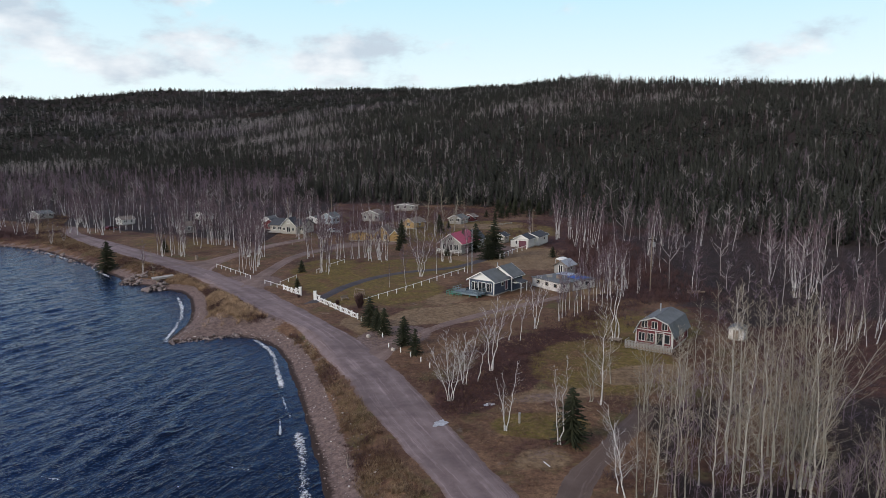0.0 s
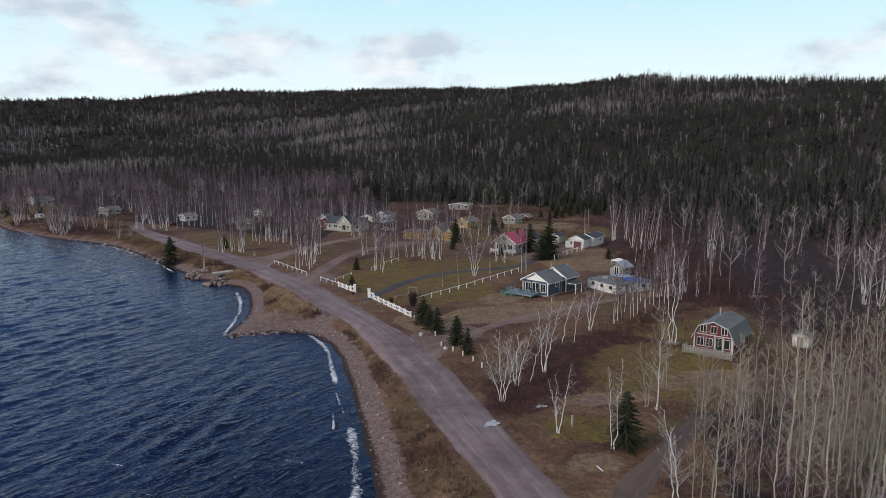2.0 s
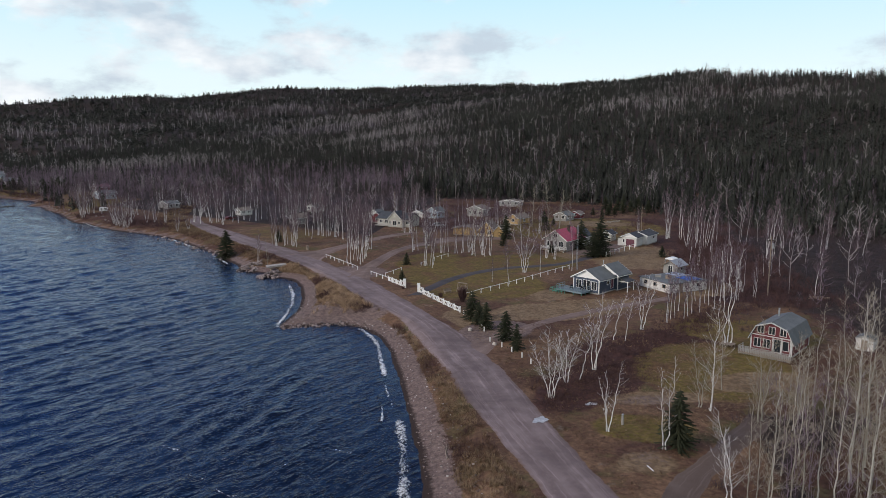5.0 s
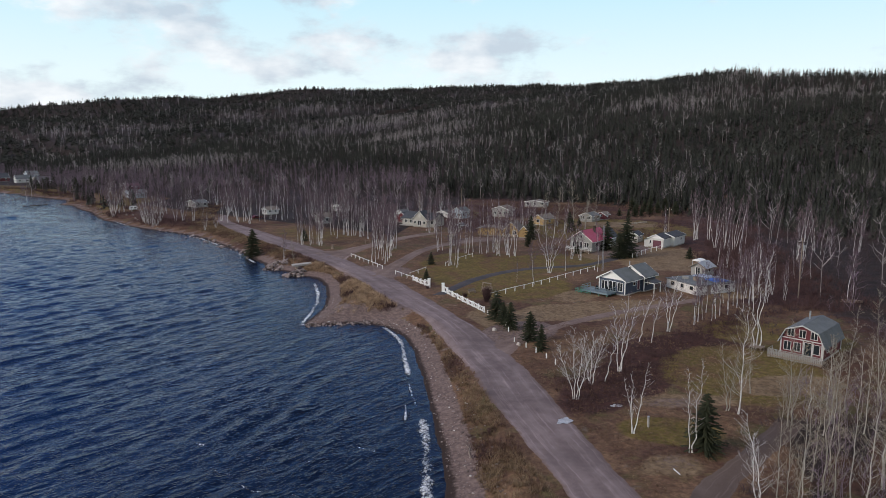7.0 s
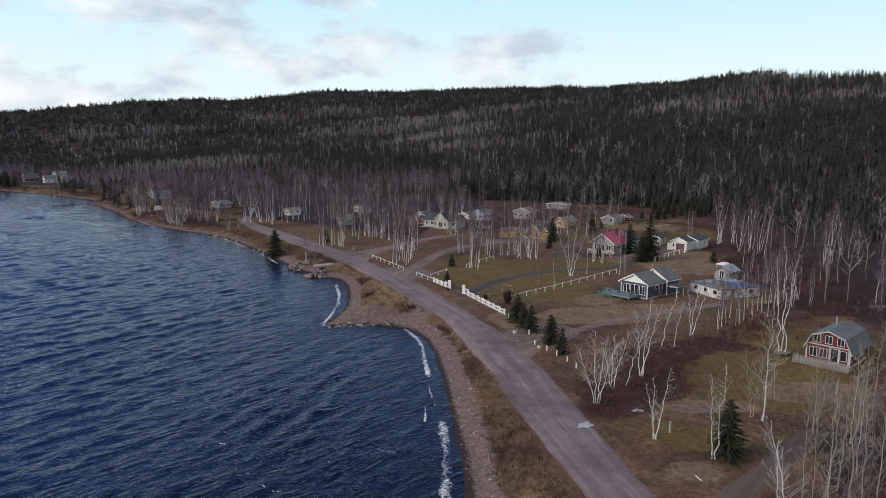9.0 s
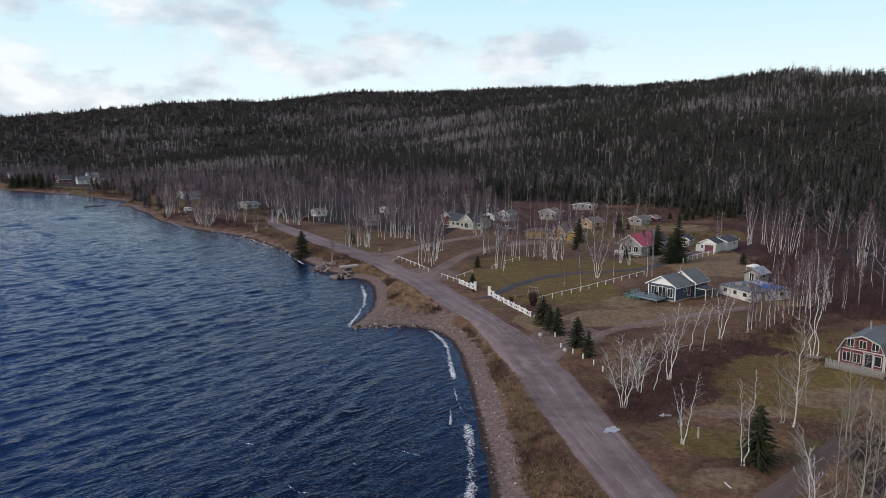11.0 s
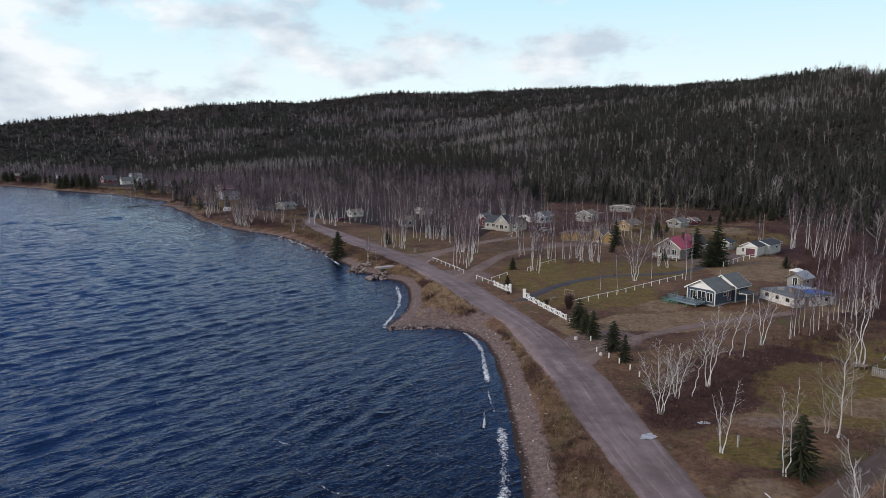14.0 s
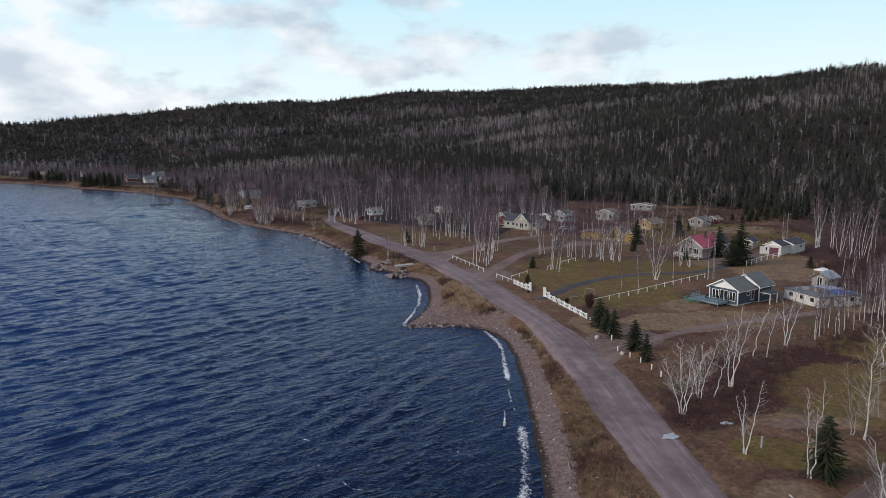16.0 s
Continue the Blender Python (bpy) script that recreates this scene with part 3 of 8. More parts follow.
def strip(name, left, right, lift, mat, label, category, across=10, ragged=0.3, n=14):
    a, b = spline(left, n), spline(right, n)
    m = min(len(a), len(b))
    ia, ib = np.linspace(0, len(a) - 1, m * 2), np.linspace(0, len(b) - 1, m * 2)
    a = np.stack([np.interp(ia, np.arange(len(a)), a[:, k]) for k in (0, 1)], 1)
    b = np.stack([np.interp(ib, np.arange(len(b)), b[:, k]) for k in (0, 1)], 1)
    r = np.random.default_rng(len(name))
    side = (b - a) / np.linalg.norm(b - a, axis=1)[:, None]
    a = a + side * (ragged * wob(a[:, 0], a[:, 1], 1.6, 2) + r.normal(0, ragged * 0.15, len(a)))[:, None]
    b = b + side * (ragged * wob(b[:, 0], b[:, 1], 1.6, 5) + r.normal(0, ragged * 0.15, len(b)))[:, None]
    s = np.linspace(0, 1, across)[None, :, None]
    g = a[:, None] * (1 - s) + b[:, None] * s
    x, y = g[..., 0].ravel(), g[..., 1].ravel()
    crown = (lift * (1 - (2 * np.linspace(0, 1, across) - 1) ** 8) - 0.03)[None].repeat(len(a), 0).ravel()
    z = height(x, y) + crown
    qq = np.arange(len(x)).reshape(len(a), across)
    f = np.stack([qq[:-1, :-1], qq[:-1, 1:], qq[1:, 1:], qq[1:, :-1]], -1).reshape(-1, 4)
    me = mesh_np(name, np.stack([x, y, z], -1), f, np.linspace(0, 1, across)[None].repeat(len(a), 0).ravel())
    me.polygons.foreach_set("use_smooth", np.ones(len(f), bool))
    me.materials.append(mat)
    return tagged(new(name, me), label, category, "", "structure")


def track_material(name, base, worn, lanes, rough=0.92, edge=None):
    """Packed gravel: pale wheel tracks along it, mottled, with a dirt-mixed edge."""
    m = bpy.data.materials.new(name); m.use_nodes = True
    n, l = m.node_tree.nodes, m.node_tree.links
    b = n["Principled BSDF"]; b.inputs["Roughness"].default_value = rough; b.inputs["Specular IOR Level"].default_value = 0.2
    tc = n.new("ShaderNodeTexCoord"); at = n.new("ShaderNodeAttribute"); at.attribute_name = "tint"

    def noi(sc, det=5):
        t = n.new("ShaderNodeTexNoise"); t.inputs["Scale"].default_value = sc; t.inputs["Detail"].default_value = det; t.inputs["Roughness"].default_value = 0.65
        l.new(tc.outputs["Object"], t.inputs["Vector"]); return t.outputs["Fac"]

    def mixc(fac, lo, hi, c1, c2):
        r = n.new("ShaderNodeMapRange"); r.inputs["From Min"].default_value, r.inputs["From Max"].default_value = lo, hi
        l.new(fac, r.inputs["Value"])
        x = n.new("ShaderNodeMixRGB"); l.new(r.outputs[0], x.inputs[0])
        for k, c in ((1, c1), (2, c2)):
            if isinstance(c, tuple):
                x.inputs[k].default_value = (*c, 1)
            else:
                l.new(c, x.inputs[k])
        return x.outputs[0]

    wav = n.new("ShaderNodeMath"); wav.operation = "MULTIPLY_ADD"; wav.inputs[1].default_value = 6.2832 * lanes
    off = n.new("ShaderNodeMath"); off.operation = "MULTIPLY"; off.inputs[1].default_value = 1.0
    l.new(noi(0.06, 2), off.inputs[0]); l.new(at.outputs["Fac"], wav.inputs[0]); l.new(off.outputs[0], wav.inputs[2])
    sn = n.new("ShaderNodeMath"); sn.operation = "SINE"; l.new(wav.outputs[0], sn.inputs[0])
    ad = n.new("ShaderNodeMath"); ad.operation = "MULTIPLY_ADD"; ad.inputs[1].default_value = 0.11
    l.new(sn.outputs[0], ad.inputs[0]); l.new(noi(0.5, 6), ad.inputs[2])
    c = mixc(ad.outputs[0], 0.30, 0.85, base, worn)
    yc = n.new("ShaderNodeSeparateXYZ"); l.new(tc.outputs["Object"], yc.inputs[0])
    cm = n.new("ShaderNodeCombineXYZ")
    for src, k, fac in ((at.outputs["Fac"], 0, 13.0), (yc.outputs["Y"], 1, 0.055)):
        mu = n.new("ShaderNodeMath"); mu.operation = "MULTIPLY"; mu.inputs[1].default_value = fac
        l.new(src, mu.inputs[0]); l.new(mu.outputs[0], cm.inputs[k])
    st = n.new("ShaderNodeTexNoise"); st.inputs["Scale"].default_value = 1.0; st.inputs["Detail"].default_value = 5; st.inputs["Roughness"].default_value = 0.7
    l.new(cm.outputs[0], st.inputs["Vector"])
    c = mixc(st.outputs["Fac"], 0.52, 0.70, c, tuple(v * 1.3 for v in worn))
    c = mixc(noi(7.0, 3), 0.56, 0.78, c, tuple(v * 1.5 for v in base))
    c = mixc(noi(0.11, 4), 0.45, 0.72, c, tuple(v * 0.72 for v in base))
    if edge:
        dist = n.new("ShaderNodeMath"); dist.operation = "SUBTRACT"; dist.inputs[1].default_value = 0.5; l.new(at.outputs["Fac"], dist.inputs[0])
        ab = n.new("ShaderNodeMath"); ab.operation = "ABSOLUTE"; l.new(dist.outputs[0], ab.inputs[0])
        ed = n.new("ShaderNodeMath"); ed.operation = "MULTIPLY_ADD"; ed.inputs[1].default_value = 0.16; l.new(noi(0.9, 5), ed.inputs[0]); l.new(ab.outputs[0], ed.inputs[2])
        c = mixc(ed.outputs[0], 0.50, 0.59, c, edge)
    l.new(c, b.inputs["Base Color"])
    bu = n.new("ShaderNodeBump"); bu.inputs["Strength"].default_value = 0.4; bu.inputs["Distance"].default_value = 0.06
    l.new(noi(6, 4), bu.inputs["Height"]); l.new(bu.outputs[0], b.inputs["Normal"])
    return m


M_road = track_material("road_gravel", (0.156, 0.116, 0.114), (0.258, 0.203, 0.199), 3.0, edge=(0.135, 0.082, 0.056))
M_drive = track_material("asphalt_drive", (0.062, 0.056, 0.062), (0.095, 0.085, 0.09), 1.0)
M_mud = track_material("dark_dirt", (0.102, 0.072, 0.060), (0.14, 0.104, 0.088), 1.0, edge=(0.085, 0.054, 0.036))
M_dirt = track_material("dirt_track", (0.162, 0.112, 0.095), (0.245, 0.180, 0.158), 2.0, edge=(0.13, 0.078, 0.050))
strip("road", [(14, 20), (4, 50), (0.5, 62.2), (-4.9, 75.2), (-10.6, 88), (-12.9, 95.6), (-16.9, 104.5), (-22.4, 116.9), (-26.7, 126.1), (-33, 134.5), (-40.2, 143.8), (-48.3, 156), (-54.7, 165.6), (-61, 173.3), (-77, 191), (-99, 213), (-117.6, 231.8), (-127.5, 244.5), (-137, 257), (-142.5, 268), (-146, 279)],
      [(24, 20), (13, 50), (7.7, 62.9), (3.2, 75), (-1.3, 88), (-4.6, 97), (-8.2, 105.4), (-13.8, 117.5), (-18.5, 124.9), (-24.6, 135.2), (-32.4, 147.4), (-37.5, 155.8), (-43.6, 163.9), (-51, 172), (-69, 194.5), (-91, 217), (-109, 236), (-120.5, 247), (-131, 258), (-138, 268.5), (-143.5, 279.5)], 0.09, M_road,
      "worn grey-brown gravel road along the lake", "road", 14, 0.2)
strip("drive_lane", [(-28.8, 143.6), (-27.2, 148.5), (-23.6, 161), (-18, 171.5), (-9, 180), (4, 187), (13, 200)], [(-25.6, 145.0), (-24.4, 148), (-20.8, 159.5), (-16, 169), (-8, 177), (5, 183.8), (16, 198)], 0.10, M_drive, "dark asphalt driveway curving across the lawn", "driveway", 6, 0.06)
strip("gravel_lane", [(-52, 166), (-47.6, 172), (-46.8, 180), (-45.9, 189), (-44.6, 201), (-41.6, 212), (-35, 222), (-26, 229), (-14, 233)], [(-39, 157), (-42, 167), (-42.4, 178), (-42, 189.5), (-40.9, 200), (-38.4, 208), (-33, 216), (-25, 223), (-13, 227)], 0.085, M_dirt, "gravel side lane curving between the lawns", "driveway", 7, 0.12)
strip("side_lane", [(-77, 196), (-68.5, 198.5), (-64.6, 205), (-61.7, 213), (-58.4, 223), (-54.5, 231), (-47, 243)], [(-58, 179), (-60.4, 191), (-58.8, 204), (-56.2, 213.6), (-52.4, 223.5), (-49, 230), (-42, 240)], 0.08, M_dirt, "gravel lane passing behind the birch island", "driveway", 7, 0.15)
strip("yard_track", [(-13, 112), (-7.5, 117.3), (-1.8, 125.4), (4.7, 132.6), (14, 141), (26, 150)], [(-8, 104), (-6.5, 112), (-0.7, 122.2), (5.7, 129.4), (15, 138), (27, 147)], 0.08, M_dirt, "faint dirt track to the blue cottage", "driveway", 5, 0.2)
strip("near_track", [(9.5, 60), (12.8, 67.7), (17.2, 73.8), (21, 80), (25, 86)], [(13.5, 60), (16.4, 66.5), (20, 72), (24, 78), (28, 84)], 0.08, M_mud, "dark dirt track into the aspen grove", "driveway", 5, 0.2)


# ---- tree forms ----
def conifer_form(rng, sprays, width, broad=1.0):
    """A spruce of height 1 from narrow drooping sprays set round a stem, ragged in outline."""
    V, F = [], []
    for k in range(sprays):
        h = 0.04 + 0.93 * (k / sprays) ** 1.05
        a = 2.4 * k + rng.uniform(-0.6, 0.6)
        r = (width * (1 - h) ** 0.80 + 0.012) * rng.uniform(0.45, 1.25)
        d, sd = np.array([math.cos(a), math.sin(a), 0]), np.array([-math.sin(a), math.cos(a), 0])
        top = np.array([0, 0, min(1.0, h + 0.05 + 0.25 * r)]) - d * r * 0.1
        tip = np.array([0, 0, h - 0.30 * r]) + d * r
        w = (r * rng.uniform(0.35, 0.6) + 0.008) * broad
        o = len(V)
        V += [top, tip + sd * w + (0, 0, rng.uniform(-0.03, 0.0)), tip - sd * w + (0, 0, rng.uniform(0.0, 0.03))]
        F.append((o, o + 1, o + 2))
    V.append(np.array([0, 0, 1.03])); V.append(np.array([0.016, 0, 0.84])); V.append(np.array([-0.010, 0.014, 0.84]))
    F.append((len(V) - 3, len(V) - 2, len(V) - 1))
    return np.array(V), np.array(F)


def tube(V, F, pts, radii, sides):
    """Tapered tube through points, appended to a soup."""
    o = len(V)
    for i, p in enumerate(pts):
        d = (pts[min(i + 1, len(pts) - 1)] - pts[max(i - 1, 0)])
        d = d / (np.linalg.norm(d) + 1e-9)
        u = np.cross(d, (0.31, 0.95, 0.05)); u /= np.linalg.norm(u) + 1e-9
        w = np.cross(d, u)
        for k in range(sides):
            a = 6.283 * k / sides
            V.append(p + (u * math.cos(a) + w * math.sin(a)) * radii[i])
    for i in range(len(pts) - 1):
        for k in range(sides):
            a, b = o + i * sides + k, o + i * sides + (k + 1) % sides
            c, d2 = a + sides, b + sides
            F += [(a, b, d2), (a, d2, c)]


def blade(V, F, pts, w, g):
    """A thin flat twig through points."""
    sd = np.cross(pts[-1] - pts[0], g.normal(0, 1, 3)); sd = sd / (np.linalg.norm(sd) + 1e-9) * w
    o = len(V)
    for p in pts[:-1]:
        V += [p - sd, p + sd]
    V.append(pts[-1])
    for k in range(len(pts) - 2):
        i = o + 2 * k
        F += [(i, i + 1, i + 3), (i, i + 3, i + 2)]
    i = o + 2 * (len(pts) - 2)
    F.append((i, i + 1, i + 2))


def bare_form(rng, tall, stem_r, boughs, twigs, lean=0.04, first=0.35, rise=0.9, reach=0.28, sprigs=5, tw=0.016, limb=0.55, crook=0.0045):
    """A leafless tree: trunk soup and crown soup, in metres."""
    tv, tf, cv, cf = [], [], [], []
    fine = []
    n = 11
    drift = np.array([rng.normal(0, lean), rng.normal(0, lean), 0])
    bow = np.array([rng.normal(0, lean), rng.normal(0, lean), 0])
    line = [np.array([0, 0, -0.25]) + np.array([0, 0, tall + 0.25]) * (i / n) + drift * tall * (i / n) ** 1.5 + bow * tall * math.sin(3.0 * i / n) * 0.4 + (rng.normal(0, crook * tall, 3) * (1, 1, 0) if i else 0) for i in range(n + 1)]
    rad = [stem_r * (1 - 0.96 * (i / n) ** 0.62) + 0.008 for i in range(n + 1)]
    rad[0] *= 1.35
    tube(tv, tf, line, rad, 6)
    for bnum in range(boughs):
        h = first + (0.98 - first) * (bnum + rng.uniform(0, 1)) / boughs
        i = h * n; i0 = min(int(i), n - 1)
        p = line[i0] + (line[i0 + 1] - line[i0]) * (i - i0)
        a = rng.uniform(0, 6.28)
        ln = tall * reach * (1.15 - h) ** 0.7 * rng.uniform(0.5, 1.25)
        out = np.array([math.cos(a), math.sin(a), 0])
        pts, d = [p], out * 1.0 + np.array([0, 0, rise * rng.uniform(0.4, 1.3)])
        d /= np.linalg.norm(d)
        for k in range(3):
            d = d + np.array([rng.normal(0, 0.2), rng.normal(0, 0.2), 0.14 + rng.normal(0, 0.13)]); d /= np.linalg.norm(d)
            pts.append(pts[-1] + d * ln / 3)
        r0 = max(0.016, stem_r * (1.1 - h) * limb)
        tube(cv, cf, pts, [r0, r0 * 0.78, r0 * 0.52, 0.010], 3)
        fine += [0] * (len(cf) - len(fine))
        for _ in range(twigs):
            s = rng.uniform(0.12, 1.0) * 2.99
            k = int(s); p2 = pts[k] + (pts[k + 1] - pts[k]) * (s - k)
            d2 = (pts[k + 1] - pts[k]); d2 = d2 / np.linalg.norm(d2) + rng.normal(0, 0.5, 3) + np.array([0, 0, 0.2]); d2 /= np.linalg.norm(d2)
            l2 = ln * rng.uniform(0.18, 0.5)
            mid = p2 + d2 * l2 * 0.5; end = mid + (d2 + rng.normal(0, 0.3, 3)) * l2 * 0.5
            blade(cv, cf, [p2, mid, end], tw * rng.uniform(0.7, 1.2), rng)
            for _ in range(sprigs):
                q0 = p2 + (end - p2) * rng.uniform(0.1, 0.9)
                blade(cv, cf, [q0, q0 + d2 * l2 * 0.22 + rng.normal(0, 0.17, 3) * l2], tw * 0.62, rng)
        fine += [1] * (len(cf) - len(fine))
    return (np.array(tv), np.array(tf)), (np.array(cv), np.array(cf)), np.array(fine)


rng = np.random.default_rng(11)
SPRUCES_NEAR = [conifer_form(rng, 58, 0.155, 0.85) for _ in range(8)]
SPRUCES_MID = [conifer_form(rng, 24, 0.205, 1.4) for _ in range(8)]
SPRUCES_FAR = [conifer_form(rng, 13, 0.30, 2.0) for _ in range(6)]


def simple_bare(rng, boughs, tufts, spreadw=0.16, first=0.3, stem=0.0085, tw=0.0035):
    """Far leafless tree: 3-sided stem forking into crooked upward boughs, height 1."""
    V, F = [], []
    bend = rng.normal(0, .03, 2)
    top = np.array([rng.normal(0, .04), rng.normal(0, .04), 0.95]); midp = np.array([bend[0], bend[1], 0.5])
    tube(V, F, [np.array([0, 0, 0.]), midp, top], [stem, stem * 0.75, 0.002], 3)
    for k in range(boughs):
        h = first + (0.93 - first) * rng.uniform(0, 1) ** 0.8; a = rng.uniform(0, 6.28); ln = spreadw * rng.uniform(0.5, 1.4) * (1.35 - h)
        p = midp * (h / 0.5) if h < 0.5 else midp + (top - midp) * ((h - 0.5) / 0.45)
        out = np.array([math.cos(a), math.sin(a), 0])
        e = p + out * ln + np.array([0, 0, ln * rng.uniform(0.5, 1.7)])
        blade(V, F, [p, (p + e) / 2 + out * ln * 0.14, e], tw * 1.4, rng)
        for _ in range(tufts):
            m = p + (e - p) * rng.uniform(0.25, 1); e2 = m + (out * 0.5 + rng.normal(0, 0.55, 3)) * ln * 0.5 + np.array([0, 0, 0.045])
            blade(V, F, [m, e2], tw, rng)
    return np.array(V), np.array(F)


BARES_MID = [simple_bare(rng, 15, 2, 0.20, 0.32, stem=0.0082, tw=0.0032) for _ in range(7)]
BARES_FAR = [simple_bare(rng, 8, 1, 0.20, 0.42, 0.011, 0.0055) for _ in range(6)]
SAPLINGS = [simple_bare(rng, 13, 2, 0.26, 0.1, 0.006, 0.005) for _ in range(5)]


# ---- forested hill ----
PATCHES = [(-239, 824, 95, 45), (-200, 930, 110, 40), (-135, 653, 55, 30), (-95, 546, 42, 22), (-104, 1029, 60, 20), (-423, 1153, 90, 30), (-501, 1080, 90, 30), (-313, 540, 55, 22), (-353, 538, 50, 16),
           (-652, 838, 90, 22), (-516, 737, 60, 16), (91, 648, 45, 28), (136, 689, 40, 26), (179, 751, 45, 26), (208, 660, 40, 30), (-600, 900, 80, 22)]


def hill_trees(n, r0, r1, seed):
    """Plan places between two distances from the bay, with what stands there."""
    g = np.random.default_rng(seed)
    r = np.sqrt(g.uniform(r0 ** 2, r1 ** 2, n)); a = np.radians(g.uniform(-53, 35, n))
    x, y = r * np.sin(a), r * np.cos(a)
    fd, _ = seg_dist(x, y, FOOT)
    cd, _ = seg_dist(x, y, CREST)
    ok = inside(x, y, HILL) & ((seg_side(x, y) < 0) | (cd < 25))
    ok &= ~(np.hypot((x - 0) / 40, (y - 328) / 20) < 1)                     # cleared bank
    x, y, fd, r = x[ok], y[ok], fd[ok], r[ok]
    bare = np.zeros(len(x))
    for px, py, rx, ry in PATCHES:
        bare = np.maximum(bare, np.exp(-((x - px) / rx) ** 2 - ((y - py) / ry) ** 2))
    bare = np.clip(1.15 * bare * np.where(x > 60, 0.55, 1.0), 0, 0.92) + 0.12 * np.clip(wob(x, y, 45, 7), 0, 1) + 0.18 * np.clip(wob(x, y, 17, 2) - 0.3, 0, 1) + 0.035
    bare = bare * np.where((x > 10) & (y < 430), 0.35, 1.0)
    is_bare = g.uniform(0, 1, len(x)) < bare
    low = (fd < 48 + 26 * wob(x, y, 40, 9)) & (x < -78) & (g.uniform(0, 1, len(x)) < 0.85)
    return x, y, height(x, y), is_bare, low


def forest(name, label, x, y, z, forms, lo, hi, mat, seed, slim=(0.75, 1.2)):
    r = np.random.default_rng(seed)
    soups = []
    for k, (v, f) in enumerate(forms):
        i = np.arange(len(x))[k::len(forms)]
        if len(i) == 0:
            continue
        h = r.uniform(lo, hi, len(i)) * r.uniform(0.55, 1.12, len(i))
        w = r.uniform(*slim, len(i))
        soups.append(spread(v, f, np.stack([x[i], y[i], z[i] - 0.2], 1), h * w, r.uniform(0, 6.28, len(i)), 1 / w))
    return stuff(name, label, "forest", soups, mat)


x_, y_, z_, ba, lo_ = hill_trees(15300, 185, 430, 1)
dull = ~ba & ~lo_ & (np.random.default_rng(31).uniform(0, 1, len(x_)) < 0.16)
forest("bare_birch_forest", "dull mauve-brown leafless trees among the lower spruces", x_[dull], y_[dull], z_[dull], BARES_MID, 6, 10, M_twig, 14)
k_ = ~ba & ~lo_ & ~dull
forest("spruce_forest", "dense dark green spruce forest on the lower slope", x_[k_], y_[k_], z_[k_], SPRUCES_NEAR, 6, 11, M_conifer, 1)
k_ = ba & ~lo_
forest("bare_birch_forest", "pale leafless birches standing among the hillside spruces", x_[k_], y_[k_], z_[k_], BARES_MID, 9, 14, M_hill_birch, 4)
k_ = lo_ & (np.arange(len(lo_)) % 3 > 0)
forest("bare_birch_forest", "mauve-brown leafless birch wood at the foot of the hill", x_[k_], y_[k_], z_[k_], BARES_MID, 8, 13, M_twig, 6)
x_, y_, z_, ba, lo_ = hill_trees(32500, 430, 800, 2)
dull = ~ba & ~lo_ & (np.random.default_rng(32).uniform(0, 1, len(x_)) < 0.16)
forest("bare_birch_forest", "dull mauve-brown leafless trees among the hillside spruces", x_[dull], y_[dull], z_[dull], BARES_FAR, 6, 9.5, M_twig_dark, 15)
k_ = ~ba & ~lo_ & ~dull
forest("spruce_forest", "dark spruce forest covering the hillside", x_[k_], y_[k_], z_[k_], SPRUCES_MID, 5.5, 9, M_conifer, 2)
k_ = ba & ~lo_
forest("bare_birch_forest", "pale leafless birch stands on the hillside", x_[k_], y_[k_], z_[k_], BARES_FAR, 6.5, 10.5, M_hill_birch, 5, (0.9, 1.4))
k_ = lo_ & (np.arange(len(lo_)) % 2 > 0)
forest("bare_birch_forest", "grey-brown leafless birch wood along the lake plain", x_[k_], y_[k_], z_[k_], BARES_FAR, 7, 10.5, M_twig, 7, (0.9, 1.4))
x_, y_, z_, ba, lo_ = hill_trees(30000, 800, 1720, 3)
k_ = ~ba & ~lo_
forest("spruce_forest", "distant dark spruce forest along the ridge", x_[k_], y_[k_], z_[k_], SPRUCES_FAR, 5.5, 9.0, M_conifer, 3, (1.0, 1.7))
k_ = ba | lo_
forest("bare_birch_forest", "distant pale birch stands below the ridge", x_[k_], y_[k_], z_[k_], BARES_FAR, 8, 12.5, M_hill_birch, 8, (1.2, 2.0))


# ---- helpers for things ----
def part(name, bm, mat, parent=None, label="", at=None):
    me = bpy.data.meshes.new(name)
    bmesh.ops.recalc_face_normals(bm, faces=bm.faces)
    bm.to_mesh(me); bm.free()
    me.materials.append(mat)
    ob = new(name, me)
    if parent is not None:
        ob.parent = parent
    if at is not None:
        ob.matrix_basis = at
    if label:
        tagged(ob, label)
    return ob


def box(bm, x0, x1, y0, y1, z0, z1):
    v = [bm.verts.new(p) for p in ((x0, y0, z0), (x1, y0, z0), (x1, y1, z0), (x0, y1, z0), (x0, y0, z1), (x1, y0, z1), (x1, y1, z1), (x0, y1, z1))]
    for f in ((0, 3, 2, 1), (4, 5, 6, 7), (0, 1, 5, 4), (1, 2, 6, 5), (2, 3, 7, 6), (3, 0, 4, 7)):
        bm.faces.new([v[k] for k in f])
    return bm


def boxes(*list_of):
    bm = bmesh.new()
    for b in list_of:
        box(bm, *b)
    return bm


